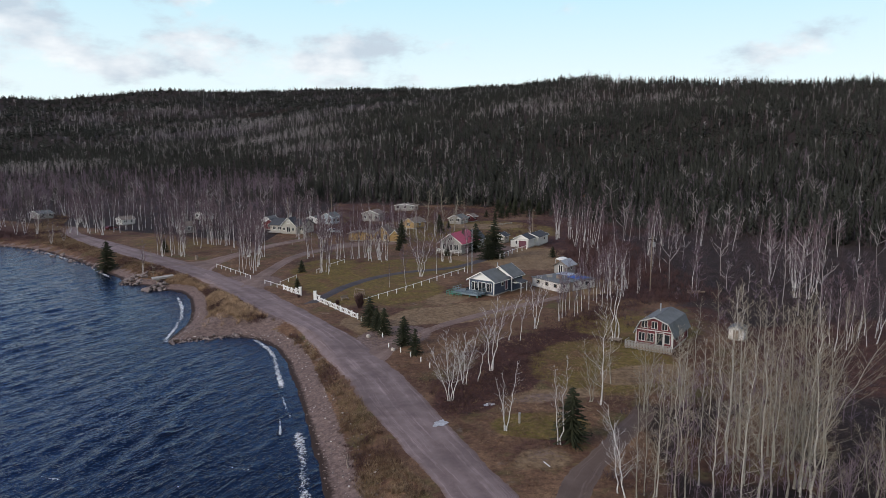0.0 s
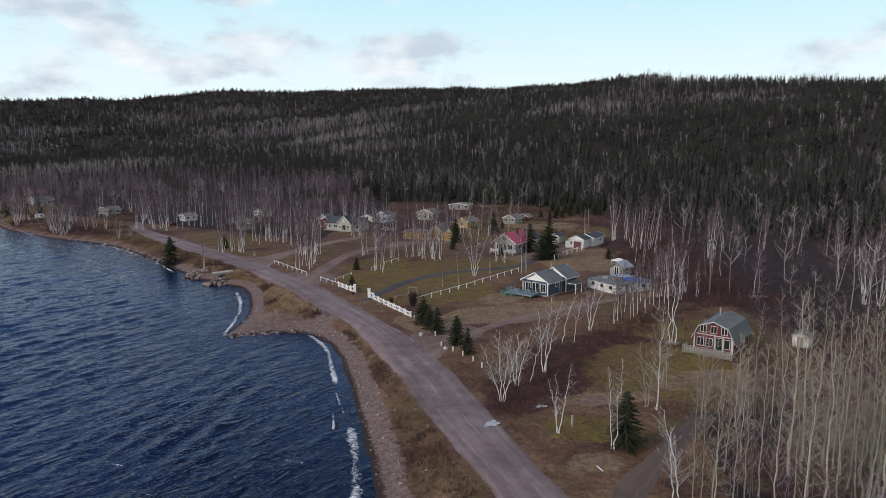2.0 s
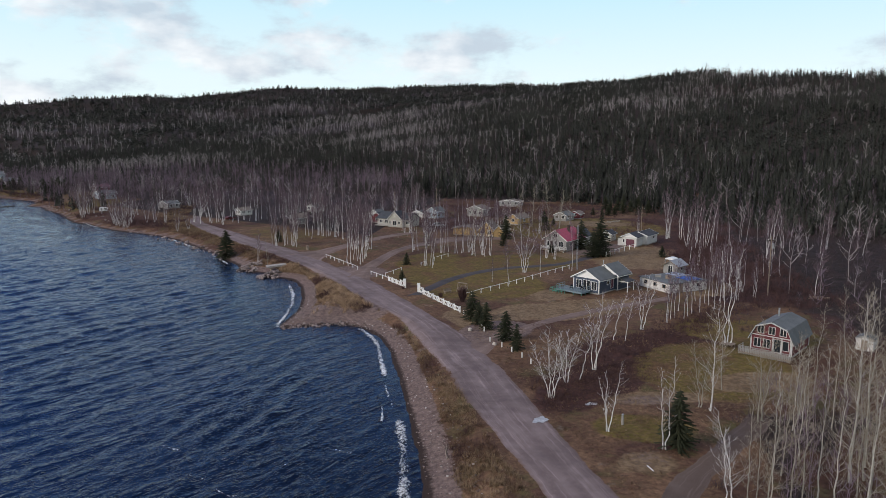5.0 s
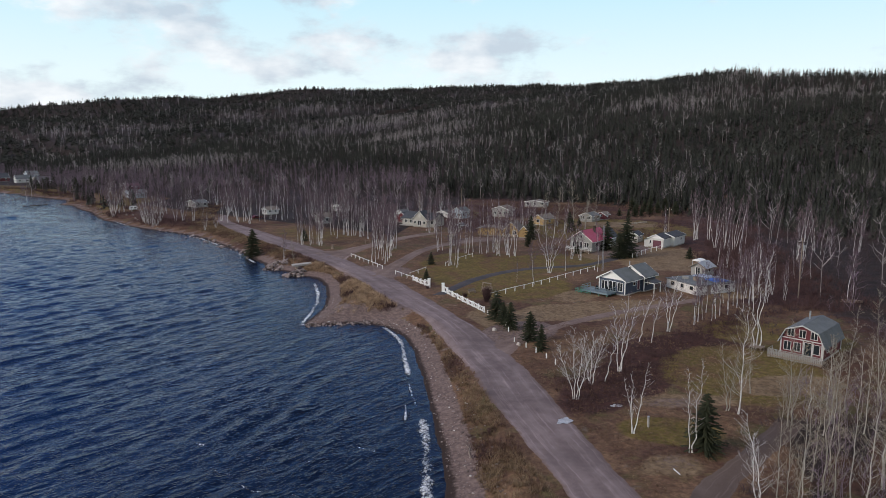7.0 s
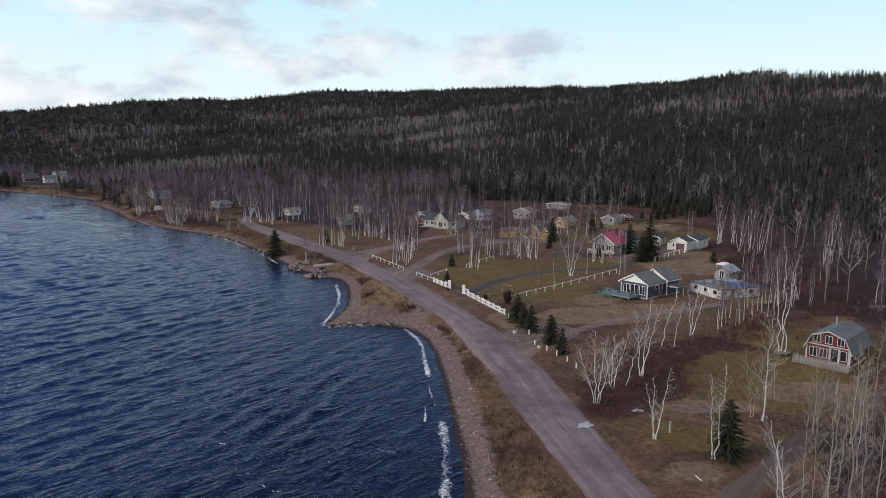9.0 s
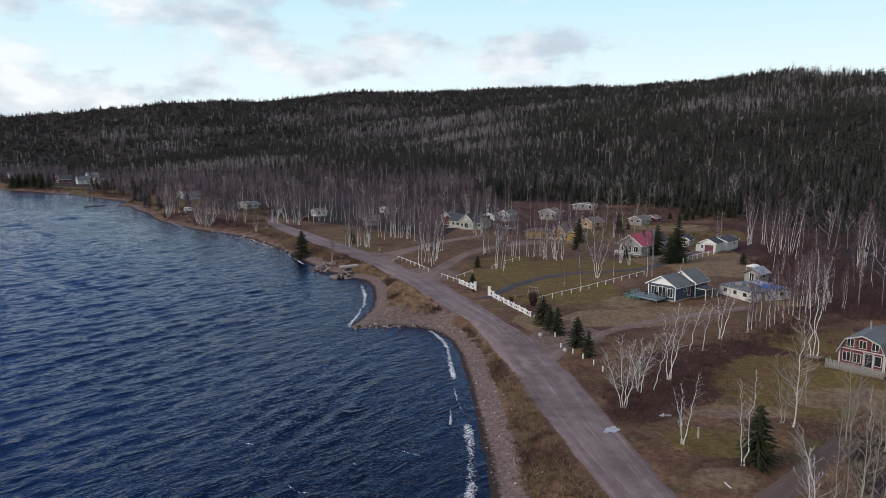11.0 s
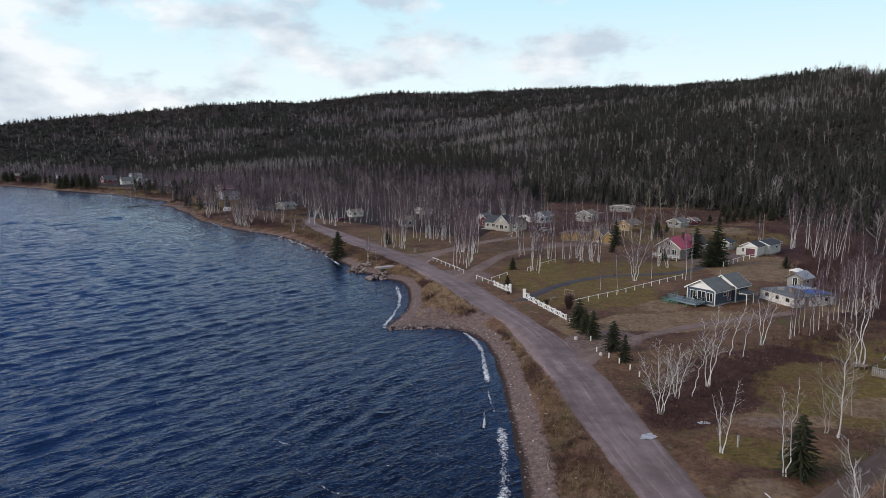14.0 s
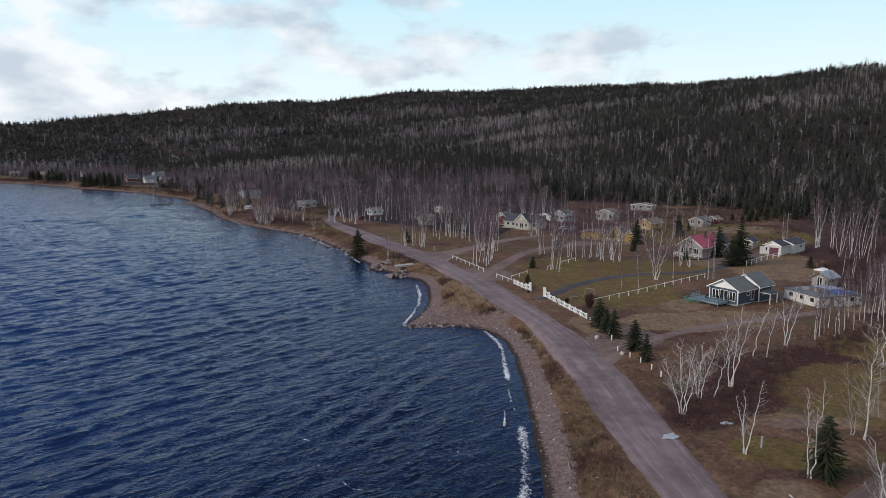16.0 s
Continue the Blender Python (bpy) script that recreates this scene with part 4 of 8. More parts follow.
def beam(bm, a, b, r, sides=4, r2=None):
    """A straight bar from a to b."""
    a, b = Vector(a), Vector(b)
    d = (b - a).normalized()
    u = d.orthogonal().normalized(); w = d.cross(u)
    rings = []
    for p, rad in ((a, r), (b, r if r2 is None else r2)):
        rings.append([bm.verts.new(p + (u * math.cos(6.2832 * (k + 0.5) / sides) + w * math.sin(6.2832 * (k + 0.5) / sides)) * rad) for k in range(sides)])
    for k in range(sides):
        bm.faces.new((rings[0][k], rings[0][(k + 1) % sides], rings[1][(k + 1) % sides], rings[1][k]))
    bm.faces.new(rings[0][::-1]); bm.faces.new(rings[1])
    return bm


def prism(bm, outline, y0, y1):
    """An outline in x and z, drawn out along y."""
    a = [bm.verts.new((x, y0, z)) for x, z in outline]
    b = [bm.verts.new((x, y1, z)) for x, z in outline]
    n = len(a)
    bm.faces.new(a); bm.faces.new(b[::-1])
    for k in range(n):
        bm.faces.new((a[k], b[k], b[(k + 1) % n], a[(k + 1) % n]))
    return bm


def empty(name, m, label, category, group=""):
    ob = new(name)
    ob.empty_display_size = 0.3
    ob.matrix_basis = m
    return tagged(ob, label, category, group)


def soup_part(name, soup, mat, parent, label=""):
    me = mesh_np(name, *soup)
    me.materials.append(mat)
    ob = new(name, me)
    ob.parent = parent
    if label:
        tagged(ob, label)
    return ob


# ---- leafless trees ----
def merge(soups):
    V, F, off = [], [], 0
    for v, f in soups:
        V.append(v); F.append(f + off); off += len(v)
    return np.concatenate(V), np.concatenate(F)


def turned(soup, turn, tilt, shift):
    v, f = soup
    m = np.array((Matrix.Rotation(turn, 3, "Z") @ Matrix.Rotation(tilt, 3, "X")))
    return v @ m.T + np.array(shift), f


def tree_thing(name, label, group, stems, bark, twig, seed, tall, r, boughs, twigs, browned=0.6, splay=(0.05, 0.17), **kw):
    """stems: how many trunks spring from one root."""
    g = np.random.default_rng(seed)
    root = empty(name, Matrix(), label, "tree", group)
    crowns, fines = [], []
    for k in range(stems):
        s = 1.0 if k == 0 else g.uniform(0.72, 1.0)
        t, c, fine = bare_form(g, tall * s, r * s, boughs, twigs, **kw)
        turn = 6.283 * k / stems + g.uniform(-0.5, 0.5)
        tilt = 0 if stems == 1 else g.uniform(*splay)
        shift = (0, 0, 0) if stems == 1 else (0.22 * math.sin(turn), -0.22 * math.cos(turn), 0)
        tr = soup_part("trunk", turned(t, turn, tilt, shift), bark, root)
        if twig is not bark and browned < 1:                # young wood high up is brown, not white
            tr.data.materials.append(twig)
            zc = t[0][t[1]][:, :, 2].mean(1)
            tr.data.polygons.foreach_set("material_index", (zc > browned * tall * s).astype(np.int32))
        crowns.append(turned(c, turn, tilt, shift)); fines.append(fine)
    cr = soup_part("crown", merge(crowns), twig if browned < 1 else bark, root)
    cr.data.materials.append(twig)
    cr.data.polygons.foreach_set("material_index", np.concatenate(fines).astype(np.int32))
    return root


def grow(forms, spots, seed, lo=0.85, hi=1.15, edge=3.5):
    """Puts copies of the forms at plan places (x, y, height in metres)."""
    g = np.random.default_rng(seed)
    for k, (x, y, h) in enumerate(spots):
        if float(shore_dist(np.array([x]), np.array([y]))[0]) < edge:
            continue
        ob, tall = forms[int(g.integers(len(forms)))]
        s = h / tall
        m = Matrix.Translation((x, y, ground(x, y))) @ Matrix.Rotation(g.uniform(0, 6.28), 4, "Z") @ Matrix.Rotation(g.normal(0, 0.07 if tall < 15 else 0.025) if tall > 2 else 0, 4, "X") @ Matrix.Rotation(g.uniform(0, 6.28), 4, "Z")
        c = copy_thing(ob, m)
        w = g.uniform(lo, hi)
        c.scale = (s * w, s * w, s)


def lift_off(forms):
    """Takes the master forms out of the place again."""
    for ob, _ in forms:
        for o in (*ob.children_recursive, ob):
            bpy.data.objects.remove(o)


WHITE_LABEL = "leafless white-barked birch with fine brown twigs"
birch_forms = [(tree_thing("birch_tree", WHITE_LABEL, "birches among the yards", 1, M_bark_pale, M_twig_mauve, 100 + k, 12.0, 0.080, 24, 8, 0.80, lean=0.05, first=0.28, rise=1.6, reach=0.24, sprigs=4, tw=0.029, limb=0.36), 12.0) for k in range(7)]
clump_forms = [(tree_thing("birch_clump", "clump of leafless white birches from one root", "birches among the yards", 2 + k % 4, M_bark_pale, M_twig_mauve, 130 + k, 12.0, 0.070, 13, 7, 0.80, (0.02, 0.15), lean=0.06, first=0.33, rise=1.6, reach=0.23, sprigs=4, tw=0.029, limb=0.36), 12.0) for k in range(8)]
aspen_forms = [(tree_thing("aspen_tree", "tall leafless grey-green aspen with upswept branches", "aspen grove", 1, M_bark_ash if k % 3 == 0 else M_bark_grey, M_twig_pale, 190 + k, 18.0, 0.098, 46, 9, 1, lean=0.022, first=0.14, rise=1.1, reach=0.17, tw=0.0095, sprigs=4, limb=0.22), 18.0) for k in range(7)]
young_forms = [(tree_thing("young_aspen", "slim leafless young aspen on the lawn", "young trees", 1 + k % 2, M_bark_grey, M_twig_pale, 220 + k, 10.0, 0.075, 30, 6, 1, lean=0.02, first=0.16, rise=1.1, reach=0.22, limb=0.3, tw=0.012), 10.0) for k in range(3)]


def shaped_tree(name, label, group, x, y, stems, bark, twig, seed, boughs=24, twigs=7, first=0.25, reach=0.30, rise=0.9, limb=0.27, tw=0.0095, r=0.0060, sprigs=4):
    """A tree whose stems are given one by one: foot (dx, dy), lean of the top (dx, dy) and height."""
    g = np.random.default_rng(seed)
    root = empty(name, pose(x, y, ground(x, y)), label, "tree", group)
    crowns, fines = [], []
    for fx0, fy0, lx, ly, tall in stems:
        t, c, fine = bare_form(g, tall, 0.025 + r * tall, boughs, twigs, lean=0.025, crook=0.010, first=first, rise=rise, reach=reach, sprigs=sprigs, tw=tw, limb=limb)
        for v, _ in (t, c):
            u = np.clip(v[:, 2] / tall, 0, 1.2)
            v[:, 0] += fx0 + lx * u ** 1.15 * (1 - 0.05 * np.sin(5 * u)); v[:, 1] += fy0 + ly * u
        soup_part("trunk", t, bark, root)
        crowns.append(c); fines.append(fine)
    cr = soup_part("crown", merge(crowns), bark, root)
    cr.data.materials.append(twig)
    cr.data.polygons.foreach_set("material_index", np.concatenate(fines).astype(np.int32))
    return root


ROADSIDE = "birches beside the road"
CROOKED = "crooked white birch clump with bare broken branches"
shaped_tree("birch_clump", CROOKED, ROADSIDE, 1.3, 88.2, [(-0.25, 0, -2.3, 0.3, 7.4), (-0.1, 0.1, -0.6, 0.6, 9.4), (0.1, 0, 0.9, -0.4, 9.2), (0.25, 0.1, 2.3, 0.5, 8.4)], M_bark_white, M_twig_grey, 700)
shaped_tree("birch_clump", CROOKED, ROADSIDE, 3.4, 94.3, [(-0.2, 0, -1.4, 0.4, 6.4), (0, 0.1, 0.4, 0.2, 7.4), (0.2, 0, 1.7, 0.6, 8.0)], M_bark_white, M_twig_grey, 701)
shaped_tree("birch_tree", "white birch leaning out over the brush", ROADSIDE, 5.3, 95.7, [(0, 0, 2.4, 0.6, 8.6)], M_bark_white, M_twig, 702, first=0.45)
shaped_tree("birch_clump", "tall white birch clump standing in red brush", ROADSIDE, 7.7, 100.3, [(-0.2, 0, -1.0, 0.5, 9.6), (0, 0.1, 0.5, 0.3, 11.2), (0.2, 0, 2.2, 0.5, 10.6)], M_bark_white, M_twig, 703, first=0.35)
shaped_tree("birch_tree", "white birch leaning over the brush strip", ROADSIDE, 11.9, 116.0, [(0, 0, 2.0, 0.6, 8.2)], M_bark_white, M_twig, 704, first=0.45)
shaped_tree("birch_tree", "slim white birch in the brush strip", ROADSIDE, 13.8, 115.7, [(0, 0, 0.9, 0.3, 7.6)], M_bark_white, M_twig, 705, first=0.4)
shaped_tree("birch_clump", "white birch clump at the end of the brush strip", ROADSIDE, 17.4, 123.1, [(-0.2, 0, -0.6, 0.2, 8.4), (0, 0.1, 0.8, 0.2, 9.8), (0.25, 0, 1.9, 0.4, 9.0)], M_bark_white, M_twig, 706, first=0.4)
shaped_tree("birch_clump", "three-stemmed white birch alone on the lawn", ROADSIDE, 7.7, 78.4, [(-0.1, 0, -1.2, 0.2, 6.6), (0, 0.1, -0.2, 0.2, 7.4), (0.1, 0, 1.2, 0.4, 8.4)], M_bark_white, M_twig_grey, 707, boughs=14, twigs=4, reach=0.17, limb=0.4)
shaped_tree("birch_clump", "leaning white birch with many side branches", ROADSIDE, 17.6, 62.0, [(0, 0, -1.8, 0.4, 9.3), (-0.4, 1.4, -0.5, 0.3, 7.2)], M_bark_white, M_twig_grey, 708, first=0.2)
shaped_tree("birch_clump", "wide-spreading white birch clump by the lawn", ROADSIDE, -4.4, 172.8, [(-0.3, 0, -3.0, 0.4, 11.0), (-0.1, 0.1, -1.0, 0.6, 13.0), (0.1, 0, 1.2, -0.4, 13.2), (0.3, 0.1, 3.2, 0.5, 12.0)], M_bark_white, M_twig, 709, 18, 8, tw=0.022)
shaped_tree("young_aspen", "two-stemmed slim aspen with a pale tie", "young trees", 13.4, 74.5, [(-0.2, 0, -0.4, 0.2, 9.4), (0.15, 0, 0.8, 0.2, 10.4)], M_bark_pale, M_twig_pale, 710, 24, 6, first=0.2, reach=0.2, r=0.005, limb=0.3)
shaped_tree("young_aspen", "tall pale aspen with wide fine branches at the lawn's edge", "young trees", 20.8, 86.4, [(0, 0, 0.5, 0.2, 13.6)], M_bark_pale, M_twig_pale, 711, 44, 8, first=0.16, reach=0.27, rise=0.8, r=0.0062, limb=0.26, tw=0.012)
shaped_tree("young_aspen", "grey aspen with fine upswept branches before the red cabin", "young trees", 25.6, 83.4, [(0, 0, 0.3, 0.2, 12.4), (0.5, 0.3, 1.2, 0.2, 10.2)], M_bark_grey, M_twig_pale, 713, 40, 8, first=0.14, reach=0.24, r=0.0055, limb=0.26, tw=0.012)
shaped_tree("young_aspen", "bushy grey aspen near the red cabin's fence", "young trees", 30.6, 85.0, [(0, 0, -0.4, 0.2, 10.2), (0.4, 0.2, 0.8, 0.2, 9.0)], M_bark_grey, M_twig_pale, 714, 40, 8, first=0.14, reach=0.26, r=0.0055, limb=0.26, tw=0.012)
shaped_tree("birch_clump", "three tall white birches rising through the wooden platform", ROADSIDE, 29.9, 115.4, [(-0.4, 0, -1.0, 0.2, 15.5), (0, 0.2, 0.3, 0.3, 17), (0.4, 0, 1.3, 0.2, 16)], M_bark_white, M_twig, 715, 26, 7, first=0.45, reach=0.16, r=0.0046, rise=1.4)
shaped_tree("young_aspen", "grey bushy young aspen at the lawn's edge", "young trees", 19.6, 87.4, [(0, 0, -0.6, 0.2, 8.6), (0.2, 0, 0.5, 0.2, 7.6)], M_bark_grey, M_twig_pale, 712, 26, 7, first=0.15, reach=0.24)

grow(birch_forms, [(-7.4, 159.1, 10.5), (7.4, 176.7, 14), (-11.5, 160.5, 5.5)], 2)
grow(birch_forms + clump_forms[:2], [(22.6, 128.5, 9.5), (24.6, 132.5, 9), (26.2, 137.5, 9.8), (29, 143.5, 9.5), (31.2, 146.4, 10), (33.4, 140, 12), (35.6, 144.5, 11), (37.5, 150, 11.5), (-0.5, 176, 11)], 3)
grow(young_forms, [(24, 94, 9), (-73.5, 178.5, 7)], 4)
grow(clump_forms, [(-77.6, 181.6, 9.5)], 44, edge=0.5)
# the birch row along the brush
rowg = np.random.default_rng(19)
grow(birch_forms, [(23 + 15 * u + rowg.normal(0, 1.0), 128 + 25 * u + rowg.normal(0, 1.2), rowg.uniform(8, 11.5)) for u in np.linspace(0, 1, 13)], 7)
# birches at the far edge of the brown clearing
grow(birch_forms, [(63 + 16 * u + rowg.normal(0, 1.2), 108 + 9 * u + rowg.normal(0, 2.5), rowg.uniform(10, 13)) for u in np.linspace(0, 1, 15)], 8)
grow(young_forms, [(2, 266, 17), (-4, 262, 15), (6, 258, 14), (-9, 258, 13), (10, 270, 12)], 10, 1.1, 1.5)
# groves behind the road


def grove(cx, cy, rx, ry, n, lo, hi, seed, forms=None):
    g = np.random.default_rng(seed)
    pts = []
    for _ in range(n):
        a, r = g.uniform(0, 6.28), math.sqrt(g.uniform(0, 1))
        pts.append((cx + rx * r * math.cos(a), cy + ry * r * math.sin(a), g.uniform(lo, hi)))
    grow(forms or (clump_forms[:5] + birch_forms), pts[:max(2, int(0.85 * n))], seed + 1)


grove(-50.5, 183, 3.0, 9, 11, 12, 17, 301)
grove(-56, 209, 6, 6, 8, 13, 17, 302)
grove(-79, 207, 6, 4, 12, 11, 14.5, 303)
grove(-73, 227, 9, 14, 20, 13, 17, 304)
grove(-37.5, 204, 1.5, 4, 4, 11, 13, 305)
grove(-29.5, 179.5, 2.2, 4, 7, 12, 15, 306)
grove(-26, 201, 4, 4, 9, 12, 14, 307)
grove(-17.5, 200, 4.5, 7, 11, 11, 14, 308)
fan_forms = [(tree_thing("birch_clump", "fan-shaped clump of pale leafless birches on the lakeside green", "birches of the lakeside green", 5 + k % 3, M_bark_pale, M_twig_mauve, 160 + k, 10.0, 0.060, 9, 5, 0.80, (0.12, 0.36), lean=0.05, first=0.25, rise=1.5, reach=0.26, sprigs=3, tw=0.034, limb=0.4), 10.0) for k in range(4)]
grow(fan_forms, [(-131.8, 237.9, 8.5), (-128.1, 239.2, 7.5), (-147.8, 258.1, 11), (-154.6, 256.4, 11.5), (-152.5, 258.5, 11), (-187.1, 267, 11), (-190, 269.5, 12.5), (-194.5, 274, 13), (-200, 281, 12), (-205, 289, 11),
                 (-142.5, 277, 11), (-146.5, 285, 13), (-139, 276, 10), (-150, 294, 12), (-176, 303, 11), (-170, 320, 13), (-185, 322, 12), (-214, 318, 11), (-232, 335, 12), (-240, 341, 10), (-252, 366, 12), (-264, 372, 12), (-270, 378, 11), (-258, 360, 10)], 309)
grow(fan_forms, [(-158.6, 249.6, 11), (-161, 251, 12), (-163.6, 252.4, 11.5), (-166.4, 254.4, 12.5), (-160.5, 255, 11), (-169, 257, 10)], 340, edge=0.5)
lift_off(fan_forms)
grove(-172, 284, 9, 5, 6, 8, 11, 310, clump_forms)
grove(-126, 264, 13, 10, 20, 13, 18, 311)
grove(-190, 282, 14, 6, 12, 9, 12, 312, clump_forms)
grove(-100, 280, 16, 16, 26, 11, 15, 313)
grove(41.5, 236, 4, 4, 4, 14, 17, 314, clump_forms)
grove(30.5, 234, 2, 2, 3, 10, 11.5, 315)
grove(47, 216, 5, 6, 6, 13, 17, 316)
grove(60, 205, 8, 9, 5, 13, 17, 317)
grove(78, 152, 6, 9, 9, 13, 16, 318)
grove(42, 152, 5, 5, 6, 9, 12, 319)
grove(-22, 260, 20, 9, 15, 9, 13, 320)
grove(-41, 244, 9, 7, 14, 10, 14, 323)
grove(-8, 244, 8, 8, 12, 9, 13, 324)
grove(-34, 214, 2.5, 4, 5, 11, 14, 325)
grove(-53.5, 203, 3, 5, 8, 12, 16, 326)
grove(2, 196, 3, 5, 4, 9, 12, 327)
grove(-58, 292, 16, 10, 14, 10, 14, 321)
grove(55, 165, 10, 14, 7, 8, 12, 322)

grove(43, 186, 5, 16, 7, 8, 11, 328)
# tall birches standing along the edge of the dark spruces
eg = np.random.default_rng(88)
grow(birch_forms + clump_forms[:2], [(eg.uniform(0, 1) * 5 + np.interp(u, [0, 0.3, 0.6, 1], [48, 68, 92, 112]), eg.normal(0, 5) + np.interp(u, [0, 0.3, 0.6, 1], [236, 219, 207, 190]), eg.uniform(10, 14)) for u in np.linspace(0, 1, 26)], 89)
# aspen grove beside the near track
ag = np.random.default_rng(41)
spots = [(18.7, 62.2, 12.8), (19.6, 62.8, 12.4), (20.0, 61.6, 13), (20.7, 62.6, 13.3), (22.4, 62.2, 15.1), (22.9, 61.2, 13.4), (25.6, 64.9, 15.1), (26, 62.2, 15.6), (28.4, 63.8, 13.5), (24, 70, 11), (27, 74, 12)]
while len(spots) < 32:                                   # the thick stand
    a, r = ag.uniform(0, 6.28), math.sqrt(ag.uniform(0, 1))
    x, y = 33.0 + 3.6 * r * math.cos(a), 65.5 + 8 * r * math.sin(a)
    if min(math.hypot(x - p, y - q) for p, q, _ in spots) > 0.75:
        spots.append((x, y, ag.uniform(15.5, 20)))
while len(spots) < 42:                                   # scattered behind and beside it
    x, y = ag.uniform(20, 50), ag.uniform(50, 96)
    if (y > 78 or y < 60 or x < 24) and x > 19 + 0.35 * (y - 58) and min(math.hypot(x - p, y - q) for p, q, _ in spots) > 2.2 and not (x > 38 and 66 < y < 84):
        spots.append((x, y, ag.uniform(11, 16) if y > 60 else ag.uniform(15, 18)))
grow(aspen_forms, spots, 5, 0.95, 1.25)
shaped_tree("aspen_tree", "many-stemmed grey aspen with long branches sweeping outward", "aspen grove", 35.2, 64.0, [(-0.5, 0, -0.8, 0.5, 18.5), (0, 0.3, 0.8, 0.2, 19.5), (0.4, 0, 2.6, 0, 19), (0.6, 0.4, 4.4, 0.4, 18), (0.8, 0, 6.4, -0.2, 17)], M_bark_grey, M_twig_pale, 730, 30, 8, first=0.2, reach=0.30, rise=1.1, limb=0.22, r=0.0055, tw=0.0095, sprigs=4)
for k, (x, y, hh) in enumerate(((38.5, 61.4, 6.4), (40.8, 61.2, 8.6), (43.6, 64.1, 8.4), (42.4, 58.6, 8.0), (46.5, 61.0, 9.5))):
    shaped_tree("young_aspen", "low spreading pale aspen beside the clearing", "young trees", x, y, [(0.3 * math.cos(2.1 * j), 0.3 * math.sin(2.1 * j), 1.6 * math.cos(2.1 * j + k), 1.6 * math.sin(2.1 * j + k), hh * (1 - 0.1 * j)) for j in range(3)], M_bark_grey, M_twig_pale, 720 + k, 16, 6, first=0.15)
lift_off(birch_forms + clump_forms + aspen_forms + young_forms)


# ---- spruces in the yards ----
def spruce_thing(seed, label):
    g = np.random.default_rng(seed)
    root = empty("spruce_tree", Matrix(), label, "tree", "yard spruces")
    tv, tf = [], []
    tube(tv, tf, [np.array([0, 0, -0.03]), np.array([0, 0, 0.5]), np.array([0, 0, 0.98])], [0.022, 0.014, 0.003], 6)
    soup_part("trunk", (np.array(tv), np.array(tf)), M_bark_dark, root)
    V, F = [], []
    tiers = 21
    for t in range(tiers):
        h = 0.05 + 0.93 * t / tiers
        rad = 0.36 * (1 - h) ** 0.72 + 0.012
        n = 11 if t < tiers - 4 else 6
        for k in range(n):
            a = 6.283 * k / n + g.uniform(-0.3, 0.3); ln = rad * g.uniform(0.55, 1.2)
            d = np.array([math.cos(a), math.sin(a), 0]); sd = np.array([-d[1], d[0], 0])
            p = np.array([0, 0, h + g.normal(0, 0.014)])
            tip = p + d * ln + np.array([0, 0, -0.01 - g.uniform(-0.1, 0.3) * ln])
            for q in range(6):                          # needle sprays along the bough
                s0, s1 = q / 6.5, (q + 1.6) / 6.5
                b0, b1 = p + (tip - p) * s0, p + (tip - p) * min(s1, 1.05)
                wd = 0.027 * (1.15 - 0.5 * s0) * g.uniform(0.6, 1.4)
                o = len(V)
                up = np.array([0, 0, 0.012])
                V += [b0 + up, b1 + sd * wd - up, b1 - sd * wd - up, b1 + d * 0.02 + up * 0.3]
                F += [(o, o + 1, o + 3), (o, o + 3, o + 2)]
    soup_part("crown", (np.array(V), np.array(F)), M_yard_spruce, root)
    return root


spruce_forms = [(spruce_thing(500 + k, "dense dark green spruce standing in the grass"), 1.0) for k in range(3)]
grow(spruce_forms, [(14.9, 75.2, 6.9), (-5.9, 113.8, 5.3), (-3.9, 108.6, 4.5), (-12.8, 126.5, 5.6), (-9.7, 120.4, 5.2), (-11.2, 123.2, 4.4), (-35.6, 180, 3.4), (-32.6, 158.8, 2.9), (11.4, 211, 9.0), (16.2, 200.2, 11.4), (14.0, 197.2, 7.5),
                   (33, 199.6, 3.4), (1.1, 251, 5.4), (4, 265, 3.2), (0.5, 274, 5), (-12, 214, 4.5), (-84, 214, 4.5), (-66, 238, 5), (-345, 425, 7), (-440, 440, 7), (2.6, 203.5, 3.6), (24, 293, 4), (27, 299, 5), (30, 303, 4.5), (34, 309, 6), (38, 315, 6), (29, 312, 5), (33, 320, 6), (28, 324, 7), (36, 326, 7), (42, 322, 7), (45, 312, 6), (21, 302, 3.5), (40, 304, 5), (-12.0, 229.5, 8.2)], 6, 0.8, 1.1)
grow(spruce_forms, [(-92.4, 193.8, 8.8)], 61, 1.0, 1.05, edge=0.1)
grove(-336, 404, 9, 5, 12, 6, 9, 330, spruce_forms)
grove(-405, 414, 22, 6, 12, 6, 12, 334, spruce_forms)
grove(-288, 378, 14, 8, 8, 7, 11, 336, spruce_forms)
grove(-480, 449, 18, 5, 9, 5, 9, 331, spruce_forms)
grove(-520, 470, 14, 10, 9, 6, 10, 333, spruce_forms)
lift_off(spruce_forms)


